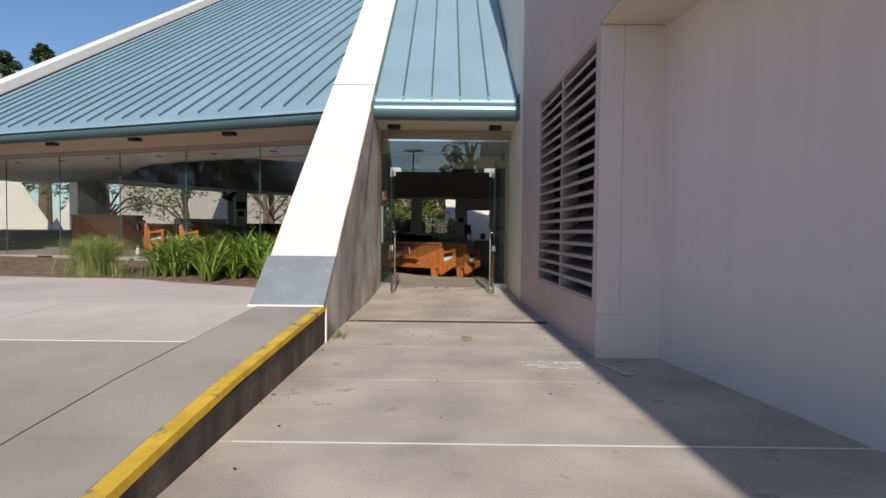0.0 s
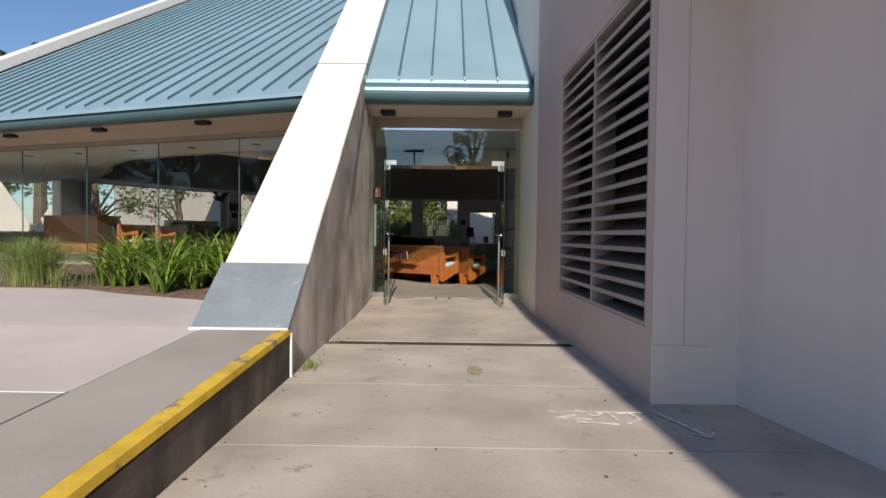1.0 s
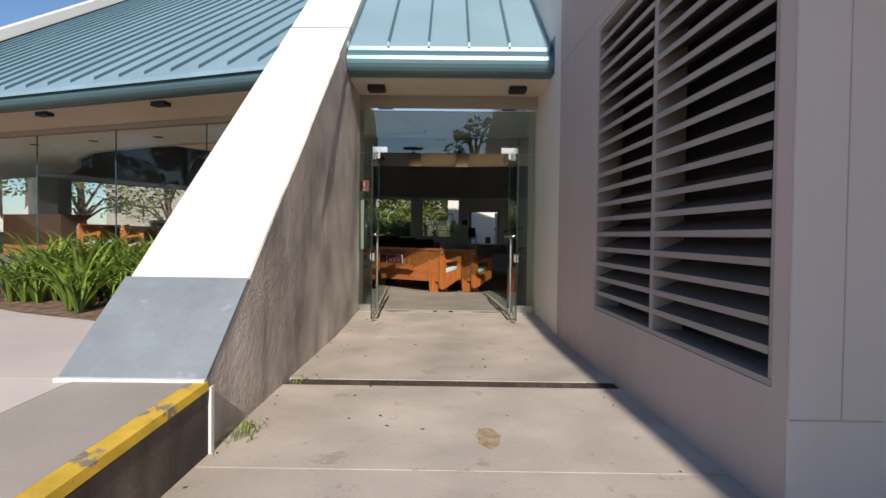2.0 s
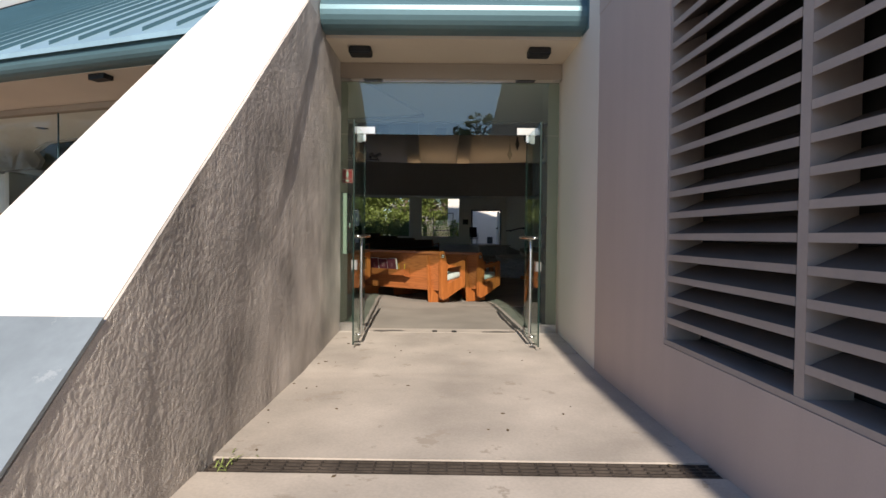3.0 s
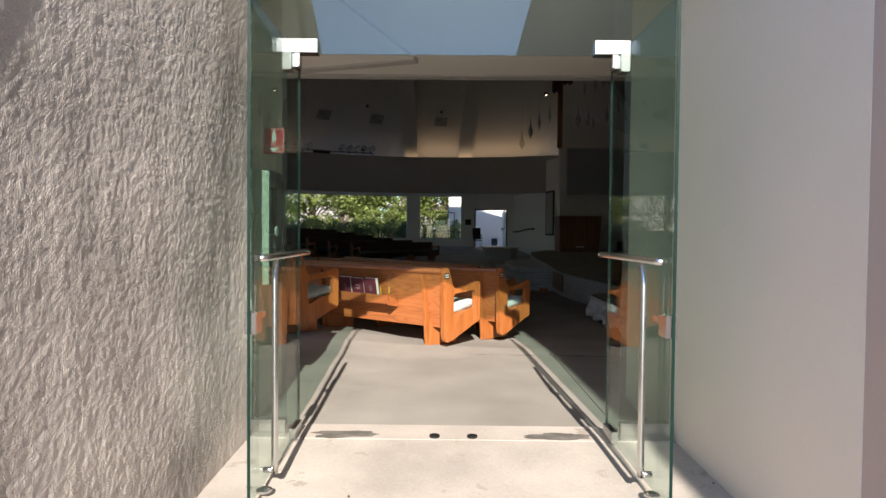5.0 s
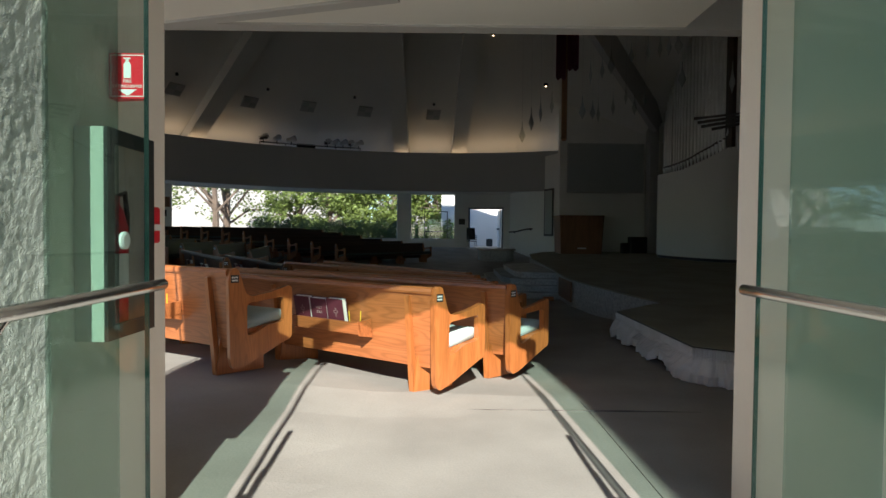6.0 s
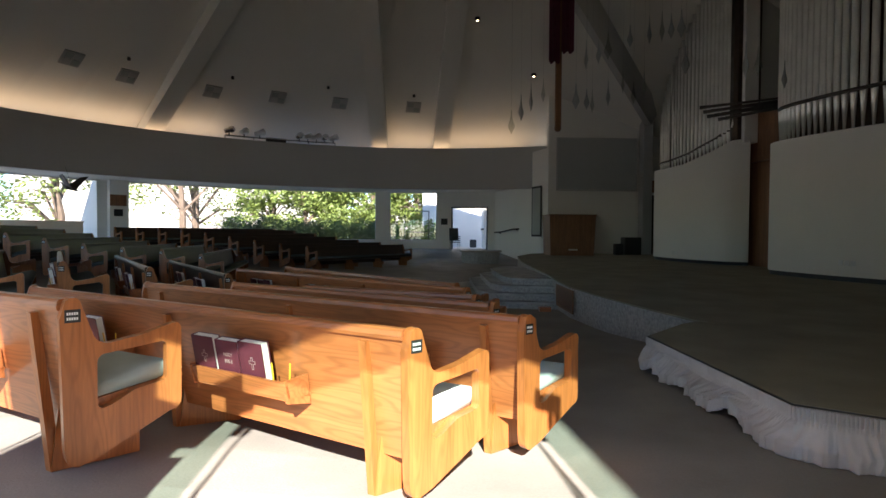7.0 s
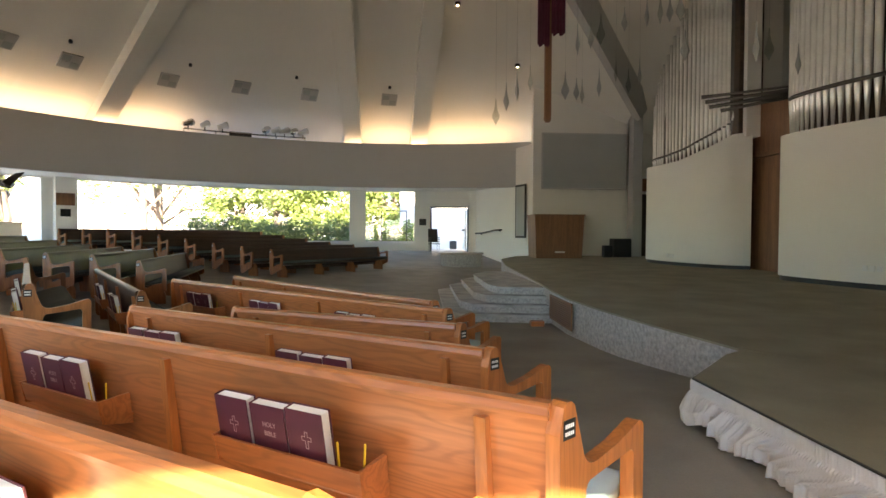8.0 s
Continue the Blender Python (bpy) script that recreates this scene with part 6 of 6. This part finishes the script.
hexa(bm, [(-0.034, -0.0045, -0.048), (0.034, -0.0045, -0.048), (0.004, -0.0045, -0.069), (-0.004, -0.0045, -0.069)], [(-0.034, -0.0035, -0.048), (0.034, -0.0035, -0.048), (0.004, -0.0035, -0.069), (-0.004, -0.0035, -0.069)])
part("arrow", bm, M_WHITE, sign, "white arrow pointing down")
for word, z, size in (("FIRE", -0.025, 0.017), ("EXTINGUISHER", -0.042, 0.0155)):
    c = bpy.data.curves.new("lettering", "FONT")
    c.body, c.size, c.align_x, c.extrude = word, size, "CENTER", 0.0006
    c.materials.append(M_WHITE)
    ob = new("lettering", c)
    ob.parent = sign
    ob.matrix_local = pose(0, -0.004, z, rx=90)
cbox = root("extinguisher_cabinet", "cream cabinet with a black framed glass door and red extinguisher", "cabinet", at=pose(-0.328, 12.25, 0.85))
bm = B()
box(bm, 0.0, 0.006, 0, 0.30, 0, 0.70)
box(bm, 0.006, 0.095, 0, 0.012, 0, 0.70)
box(bm, 0.006, 0.095, 0.288, 0.30, 0, 0.70)
box(bm, 0.006, 0.095, 0.012, 0.288, 0, 0.012)
box(bm, 0.006, 0.095, 0.012, 0.288, 0.688, 0.70)
part("cabinet_case", bm, M_JAMB, cbox)
bm = B()
for y0, y1, z0, z1 in ((0.0, 0.04, 0, 0.70), (0.26, 0.30, 0, 0.70), (0.04, 0.26, 0, 0.05), (0.04, 0.26, 0.65, 0.70)):
    box(bm, 0.0955, 0.108, y0, y1, z0, z1)
fr = part("door_frame", bm, M_BLACK, cbox, "black door frame")
pn = part("glass", block(0.10, 0.103, 0.04, 0.26, 0.05, 0.65), M_GLASS, fr)
pn.visible_shadow = False
bm = B()
lathe(bm, [(0.012, 0), (0.03, 0.006), (0.03, 0.014), (0.02, 0.018)], (0, 0, 0), 14)
part("pull", bm, M_WHITE, fr, at=pose(0.108, 0.08, 0.33, 0, 90, 0))
bm = B()
lathe(bm, [(0.036, 0), (0.04, 0.02), (0.04, 0.36), (0.026, 0.42), (0.014, 0.44), (0.014, 0.47)], (0.053, 0.14, 0.014), 16)
ex = part("extinguisher", bm, M_RED, cbox, "red extinguisher bottle", smooth=True)
bm = B()
lathe(bm, [(0.0408, 0.14), (0.0408, 0.27)], (0.053, 0.14, 0.014), 16)
part("extinguisher_label", bm, M_WHITE, ex)
bm = B()
tube(bm, [(0.053, 0.14, 0.48), (0.053, 0.2, 0.5), (0.053, 0.215, 0.42), (0.053, 0.205, 0.2)], 0.009, 8)
part("hose", bm, M_BLACK, ex, smooth=True)
pull = root("pull_station", "small red fire alarm pull box on the wall", "alarm", at=pose(-0.33, 12.69, 1.165))
part("pull_body", block(0.0, 0.045, -0.035, 0.04, 0, 0.145), M_RED, pull, bevel=0.005)
part("pull_lever", block(0.0455, 0.055, -0.022, 0.027, 0.05, 0.075), M_WHITE, pull)

# outlets on the organ case
for p in (l2[52], l1[30]):
    for k in range(3):
        thing("wall_outlet", block(-0.02, 0.0, -0.045, 0.045, 0, 0.1), M_WHITE, "white electrical outlet plate on the case wall", "outlet", group="wall outlets", at=pose(p.x + 0.04, p.y - 0.16 * k + 0.36, 0.68, 0, 0, -18 if p is l1[30] else 12))


# ---- planting ----
def blades(name, spots, count, h, spread, width, material, label, category):
    """A clump of arching strap leaves, all in one crown of leaves on a short base."""
    rnd = random.Random(len(name) + count)
    verts, faces = [], []
    for _ in range(count):
        cx, cy = spots(rnd)
        a = rnd.uniform(0, 6.283)
        hh, sp = h * rnd.uniform(0.6, 1.1), spread * rnd.uniform(0.4, 1.15)
        w = width * rnd.uniform(0.7, 1.2)
        dx, dy = math.cos(a), math.sin(a)
        n = 6
        base = len(verts)
        z0 = 0.34
        for k in range(n + 1):
            t = k / n
            r = sp * t ** 1.25
            z = z0 + hh * (2.3 * t - 1.6 * t * t * (0.7 + 0.3 * sp / max(spread, 0.1)))
            ww = w * (1 - t) ** 0.6 * (0.55 + 0.9 * t if t < 0.5 else 1.0)
            px, py = cx + dx * r, cy + dy * r
            verts += [(px - dy * ww, py + dx * ww, z + ww * 0.35), (px, py, z), (px + dy * ww, py - dx * ww, z + ww * 0.35)]
        for k in range(n):
            i = base + 3 * k
            faces += [(i, i + 1, i + 4, i + 3), (i + 1, i + 2, i + 5, i + 4)]
    me = bpy.data.meshes.new(name)
    me.from_pydata(verts, [], faces)
    me.materials.append(material)
    return tagged(new(name, me), label, category)


def lily_spot(cx, cy, rx, ry):
    return lambda rnd: (cx + rnd.gauss(0, rx), cy + rnd.gauss(0, ry))


def lily(cx, cy, fans, rx, ry, seed):
    """A clump of strap-leaved fans: leaves arch out from each crown and their tips droop."""
    rnd = random.Random(seed)
    verts, faces = [], []
    for _ in range(fans):
        fx, fy = cx + rnd.gauss(0, rx), cy + rnd.gauss(0, ry)
        for _ in range(rnd.randint(8, 12)):
            a = rnd.uniform(0, 6.283)
            dx, dy = math.cos(a), math.sin(a)
            long, lean, w = rnd.uniform(0.5, 0.92), rnd.uniform(0.05, 1.3), rnd.uniform(0.013, 0.022)
            base = len(verts)
            x, y, z = fx + dx * 0.02, fy + dy * 0.02, 0.35
            el = math.radians(86 - 22 * lean)
            drop = math.radians(70 + 75 * lean) / 7
            for k in range(8):
                ww = w * (0.75 + 0.35 * min(1, k / 3)) * (1 - (k / 7) ** 3) + 0.0008
                verts += [(min(x - dy * ww, -1.03), y + dx * ww, z + ww * 0.5), (x, y, z), (min(x + dy * ww, -1.03), y - dx * ww, z + ww * 0.5)]
                x, y, z = min(x + dx * math.cos(el) * long / 7, -1.04), y + dy * math.cos(el) * long / 7, z + math.sin(el) * long / 7
                el -= drop * (0.35 + 0.19 * k)
            for k in range(7):
                i = base + 3 * k
                faces += [(i, i + 1, i + 4, i + 3), (i + 1, i + 2, i + 5, i + 4)]
    me = bpy.data.meshes.new("lily_plant")
    me.from_pydata(verts, [], faces)
    me.materials.append(M_LILY)
    return tagged(new("lily_plant", me), "leafy green strap-leaved lily clump in mulch", "plant")


for k, (cx, cy, n) in enumerate(((-1.75, 9.85, 13), (-2.35, 9.95, 14), (-2.95, 10.25, 12), (-1.9, 10.5, 13), (-2.7, 10.8, 12), (-1.35, 9.4, 7), (-3.45, 10.6, 8), (-1.3, 10.3, 8), (-2.2, 9.3, 3), (-3.2, 9.75, 3))):
    lily(cx, cy, int(n * 1.7), 0.26 if n > 4 else 0.1, 0.22 if n > 4 else 0.08, 300 + k)
blades("grass_tuft", lily_spot(-4.35, 9.95, 0.1, 0.1), 1500, 0.62, 0.68, 0.0035, M_TUFT, "fine pale green ornamental grass tuft in mulch", "plant")
for cx, cy, n, h in ((-3.85, 9.75, 70, 0.25), (-4.9, 10.2, 60, 0.3), (-3.5, 9.9, 50, 0.2), (-6.5, 10.9, 40, 0.18)):
    blades("low_plant", lily_spot(cx, cy, 0.1, 0.1), n, h, 0.2, 0.006, M_TUFT, "low straggly green plant in the mulch", "plant")


def leaves_mesh(name, centers, per, size, material, rnd, flat=1.0):
    """Many small leaf quads in clumps round the given centres."""
    verts, faces = [], []
    for c, r in centers:
        for _ in range(per):
            while True:
                p = Vector((rnd.uniform(-1, 1), rnd.uniform(-1, 1), rnd.uniform(-1, 1)))
                if p.length < 1:
                    break
            p = p.normalized() * (p.length ** 0.5)
            q = Vector(c) + Vector((p.x * r, p.y * r, p.z * r * flat))
            a = Vector((rnd.uniform(-1, 1), rnd.uniform(-1, 1), rnd.uniform(-0.6, 0.6))).normalized() * size * rnd.uniform(0.6, 1.3)
            b = a.cross(Vector((rnd.uniform(-1, 1), rnd.uniform(-1, 1), rnd.uniform(-1, 1)))).normalized() * size * 0.55
            i = len(verts)
            verts += [q - a, q + b * 0.7, q + a, q - b * 0.7]
            faces.append((i, i + 1, i + 2, i + 3))
    me = bpy.data.meshes.new(name)
    me.from_pydata(verts, [], faces)
    me.materials.append(material)
    return me


def tree(x, y, z, h, crown, seed, label, material, size=0.13, per=70, clumps=26, low=0.35, flat=0.7):
    rnd = random.Random(seed)
    tr = root("tree", label, "tree", at=pose(x, y, z))
    bm = B()
    tube(bm, [(0, 0, -0.3), (0.1 * rnd.uniform(-1, 1), 0.1, h * 0.3), (0.2 * rnd.uniform(-1, 1), -0.1, h * 0.6), (0, 0, h * 0.92)], [h * 0.035, h * 0.028, h * 0.018, h * 0.005], 8)
    centers = []
    for k in range(clumps):
        a, t = rnd.uniform(0, 6.283), rnd.uniform(low, 1.0)
        r = crown * rnd.uniform(0.25, 1.0) * (1.15 - 0.75 * max(0, t - 0.5) * 2 * 0.8)
        c = Vector((math.cos(a) * r, math.sin(a) * r, h * t + rnd.uniform(-0.3, 0.3)))
        centers.append((c, crown * rnd.uniform(0.22, 0.4)))
        if k % 2 == 0:
            tube(bm, [(0, 0, h * max(0.2, t - 0.25)), c * 0.5 + Vector((0, 0, h * t * 0.45)), c], [h * 0.012, h * 0.008, h * 0.003], 5)
    part("trunk", bm, M_BARK, tr)
    cr = new("crown", leaves_mesh("crown", centers, per, size, material, rnd, flat))
    cr.parent = tr
    return tr


GREEN, DARK = "sunlit green tree with an airy uneven crown", "dark green pine with an uneven crown"
for k, (x, y, h, c) in enumerate(((-13.4, 46.5, 7.5, 3.4), (-2.2, 47.5, 5.4, 2.8), (0.6, 46.0, 5.0, 2.4), (-5.0, 51.0, 6.0, 3.4), (3.6, 50.0, 5.2, 2.6), (-17.5, 41.5, 7.0, 3.0), (-21.0, 38.0, 8.0, 3.4), (-14.0, 50.0, 8.5, 3.6), (-23, 30, 8, 3.5), (-24, 22, 8, 3.5))):
    tree(x, y, 0.0, h, c, 10 + k, GREEN, M_LEAF, 0.16, 75, 30, 0.3 if k != 0 else 0.55)
for k, (x, y, h, c) in enumerate(((-8.6, 48.5, 5.2, 2.3), (-6.3, 47.6, 4.6, 2.1), (-4.2, 48.6, 5.6, 2.3), (-1.6, 46.4, 4.2, 1.9), (1.6, 47.5, 4.6, 2.0))):
    tree(x, y, 0.0, h, c, 25 + k, GREEN, M_LEAF, 0.15, 130, 44, 0.08)
for k, (x, y, h, c) in enumerate(((-53.5, 72.0, 22.6, 2.1), (-49.0, 72.0, 23.6, 1.5), (-37.5, 72.0, 25.6, 1.2))):
    tree(x, y, 0.0, h, c, 40 + k, DARK, M_LEAFDARK, 0.3, 110, 30, 0.6, 0.9)
for k in range(9):
    a = 92 + k * 3.4
    p = ring(a, 19.6, 0)
    rnd = random.Random(80 + k)
    cs = [((p.x + rnd.uniform(-0.6, 0.6), p.y + rnd.uniform(-0.4, 0.4), 1.35 + rnd.uniform(-0.2, 0.25)), 0.62) for _ in range(5)]
    if k in (0, 8):
        continue
    sh = root("shrub", "dark green clipped shrub outside the window", "shrub", at=pose(0, 0, 0))
    cr = new("crown", leaves_mesh("crown", cs, 420, 0.06, M_HEDGE, rnd, 0.9))
    cr.parent = sh
    bm = B()
    tube(bm, [(p.x, p.y, -0.5), (p.x, p.y, 0.8)], 0.05, 6)
    part("stem", bm, M_BARK, sh)
for k, (x, y) in enumerate(((1.4, 43.6), (0.2, 43.9), (-0.8, 43.8))):
    rnd = random.Random(120 + k)
    cs = [((x + rnd.uniform(-0.5, 0.5), y + rnd.uniform(-0.3, 0.3), 0.9 + rnd.uniform(-0.3, 0.5)), 0.6) for _ in range(5)]
    sh = root("shrub", "bright green leafy shrub outside the window", "shrub", at=pose(0, 0, 0))
    cr = new("crown", leaves_mesh("crown", cs, 260, 0.09, M_LILY, rnd, 0.9))
    cr.parent = sh
    bm = B()
    tube(bm, [(x, y, -0.5), (x, y, 0.9)], 0.05, 6)
    part("stem", bm, M_BARK, sh)

# things outside the back windows
for a in (134, 158):
    fb = root("fin", "white concrete roof fin outside the back windows", "concrete fin", kind="structure")
    bm = B()
    d = Vector((math.cos(radians(a - 1)), math.sin(radians(a - 1)), 0))
    s = Vector((-d.y, d.x, 0)) * 0.35
    o = Vector((C.x, C.y, 0))
    prof = [(18.1, -0.4), (22.3, -0.4), (22.3, 0.3), (18.1, 3.9)]
    if a:
        hexa(bm, [o + d * r + s + Vector((0, 0, z)) for r, z in prof], [o + d * r - s + Vector((0, 0, z)) for r, z in prof])
        part("fin_body", bm, M_FIN, fb)
fw = root("fin", "white concrete fin beyond the side window", "concrete fin", kind="structure")
bm = B()
hexa(bm, [(-16.9, 28.6, -0.4), (-19.4, 27.1, -0.4), (-19.4, 27.1, 4.6)], [(-17.1, 28.9, -0.4), (-19.6, 27.4, -0.4), (-19.6, 27.4, 4.6)])
part("fin_body", bm, M_FIN, fw)
frame_out = root("sign_frame", "empty black metal sign frame outside the window", "sign frame")
bm = B()
for a in ((0.0, 1.3, 41.9, 41.95, 2.45, 2.5), (0.0, 1.3, 41.9, 41.95, 1.35, 1.4), (0.0, 0.05, 41.9, 41.95, -0.45, 2.5), (1.25, 1.3, 41.9, 41.95, -0.45, 2.5)):
    box(bm, *a)
part("frame_bars", bm, M_BLACK, frame_out)
court = root("court_paving", "pale concrete paving outside the back windows", kind="structure")
part("paving", block(-40, 30, 43.7, 75, -0.45, -0.2), M_PLAZA, court)
part("paving", block(-40, -17.6, 12, 43.7, -0.45, -0.2), M_PLAZA, court)
bld = root("far_building", "pale stucco building across the court", "building")
part("wall", block(-34, -7, 62, 66, -0.4, 7.5), M_FARWALL, bld)
part("roof", block(-34.5, -6.5, 61.6, 66.4, 7.5, 7.9), M_FIN, bld)
bld = root("far_building", "long low pale building beyond the trees", "building")
part("wall", block(-5, 24, 66, 70, -0.4, 4.0), M_FARWALL, bld)
part("roof", block(-5.5, 24.5, 65.6, 70.4, 4.0, 4.35), M_FIN, bld)
rl = root("railing", "thin dark metal railing outside the back windows", "railing")
for z in (0.75, 1.15):
    bm = B()
    tube(bm, [ring(lerp(170, 100, k / 20), 21.5, z) for k in range(21)], 0.02, 6)
    part("rail_bar", bm, M_DARKMETAL, rl)
for k in range(15):
    p = ring(lerp(170, 100, k / 14), 21.5, 0)
    bm = B()
    tube(bm, [(p.x, p.y, -0.4), (p.x, p.y, 1.15)], 0.022, 6)
    part("rail_post", bm, M_DARKMETAL, rl)

# trees behind the start of the walk, mirrored in the door glass
tree(3.5, -34.0, -0.45, 12.0, 3.4, 71, GREEN, M_LEAFDARK, 0.3, 60, 26, 0.35)
tree(-20.0, -30.0, -0.45, 9.0, 3.6, 72, GREEN, M_LEAF, 0.3, 60, 26, 0.35)
# Unseen tree row, added to darken what the left glass wall mirrors.
for k in range(9):
    tree(-44 + 3 * math.sin(k * 2.1), -26 + 5.2 * k, -0.45, 9.5 + 1.5 * math.sin(k * 1.7), 3.6, 90 + k, DARK, M_LEAFDARK, 0.22, 130, 40, 0.08)
lp = root("street_lamp", "tall dark street lamp behind the walk", "street lamp", at=pose(-1.5, -20, -0.45))
bm = B()
tube(bm, [(0, 0, 0), (0, 0, 7.5)], [0.09, 0.06], 8)
part("pole", bm, M_DARKMETAL, lp)
part("lamp_head", block(-0.7, 0.7, -0.2, 0.2, 7.5, 7.65), M_DARKMETAL, lp)

# ---- marks and litter on the walk ----
def scribble(name, strokes, w, z, material, label):
    bm = B()
    for pts in strokes:
        for (x0, y0), (x1, y1) in zip(pts, pts[1:]):
            z += 0.0005
            d = Vector((x1 - x0, y1 - y0))
            if d.length < 1e-4:
                continue
            n = Vector((-d.y, d.x)).normalized() * w / 2
            hexa(bm, [(x0 + n.x, y0 + n.y, z), (x0 - n.x, y0 - n.y, z), (x1 - n.x, y1 - n.y, z), (x1 + n.x, y1 + n.y, z)],
                 [(x0 + n.x, y0 + n.y, z + 0.001), (x0 - n.x, y0 - n.y, z + 0.001), (x1 - n.x, y1 - n.y, z + 0.001), (x1 + n.x, y1 + n.y, z + 0.001)])
    return thing(name, bm, material, label, "chalk mark")


M_CHALK = mat("chalk", (0.70, 0.68, 0.64), 0.95, var=0.25, scale=14, fine=90, bump=0.2)
scribble("chalk_scribble", [[(1.62, 6.30), (1.78, 6.22), (1.64, 6.16), (1.86, 6.14)], [(1.80, 6.32), (1.9, 6.2), (1.98, 6.3), (2.02, 6.12)], [(2.0, 6.22), (2.12, 6.28), (2.16, 6.14), (2.05, 6.05)], [(1.75, 6.08), (2.0, 6.04)],
                         [(1.7, 6.27), (2.3, 6.27), (2.44, 5.86)], [(2.36, 5.9), (2.45, 5.84), (2.5, 5.92)]], 0.024, -0.0688, M_CHALK, "faded white chalk scribble and arrow on the concrete")
rnd = random.Random(5)
M_LITTER = mat("leaf_litter", (0.12, 0.085, 0.05), 0.9, var=0.3, scale=10, fine=60, bump=0.2)
bm = B()
for _ in range(70):
    x, y = rnd.uniform(-0.2, 2.2), rnd.uniform(2.0, 11.5)
    if rnd.random() < 0.4:
        x = -0.24 + abs(rnd.gauss(0, 0.1))
    s = rnd.uniform(0.006, 0.018)
    z = walk_z(y) + 0.002
    a = rnd.uniform(0, 6.28)
    c, d = math.cos(a) * s, math.sin(a) * s
    hexa(bm, [(x - c, y - d, z), (x + d * 0.5, y - c * 0.5, z), (x + c, y + d, z), (x - d * 0.5, y + c * 0.5, z)], [(x - c, y - d, z + 0.004), (x + d * 0.5, y - c * 0.5, z + 0.005), (x + c, y + d, z + 0.003), (x - d * 0.5, y + c * 0.5, z + 0.005)])
thing("leaf_litter", bm, M_LITTER, "scattered dry leaf bits on the concrete walk", "litter", kind="stuff")
for x, y, n, h in ((-0.21, 7.35, 50, 0.075), (-0.2, 8.52, 16, 0.03)):
    ob = blades("weed", lambda r, x=x, y=y: (x + abs(r.gauss(0, 0.05)), y + r.gauss(0, 0.09)), n, h, 0.07, 0.006, M_TUFT, "small green weed in a crack by the wall", "weed")
    tagged(ob, "small green weed in a crack by the wall", "weed", kind="stuff")
    ob.location.z = -0.34 + walk_z(y) - 0.005
# scuffed patches at the door pivots
M_SCUFF = mat("door_scuff", (0.16, 0.145, 0.125), 0.85, var=0.3, scale=9, fine=60, bump=0.2)
for x in (0.28, 1.52):
    bm = B()
    lathe(bm, [(0.01, 0), (0.06, 0.0003), (0.12, 0.0005), (0.18, 0.0006), (0.176, 0.001)], (0, 0, 0), 36)
    for v in bm.verts:
        k = 1 + 0.45 * noise.noise((v.co.x * 9 + x * 5, v.co.y * 9, 3.0)) + 0.2 * noise.noise((v.co.x * 30, v.co.y * 30 + x, 1.0))
        v.co.x, v.co.y = v.co.x * k * 1.05, v.co.y * k * 0.34
    thing("floor_scuff", bm, M_SCUFF, "dark worn patch on the threshold by the door pivot", "floor mark", at=pose(x, 12.05, 0.0026))
M_STAIN = mat("ochre_stain", (0.40, 0.31, 0.20), 0.85, var=0.25, scale=14, fine=60, bump=0.1)
bm = B()
lathe(bm, [(0.02, 0), (0.15, 0.0004), (0.145, 0.0008)], (0, 0, 0), 20)
for v in bm.verts:
    v.co.x *= 0.45 * (1 + 0.5 * noise.noise((v.co.x * 14, v.co.y * 14, 2)))
    v.co.y *= 1 + 0.5 * noise.noise((v.co.x * 11, v.co.y * 11, 5))
thing("floor_stain", bm, M_STAIN, "faint ochre stain on the concrete walk", "floor mark", at=pose(1.2, 7.35, -0.0695))
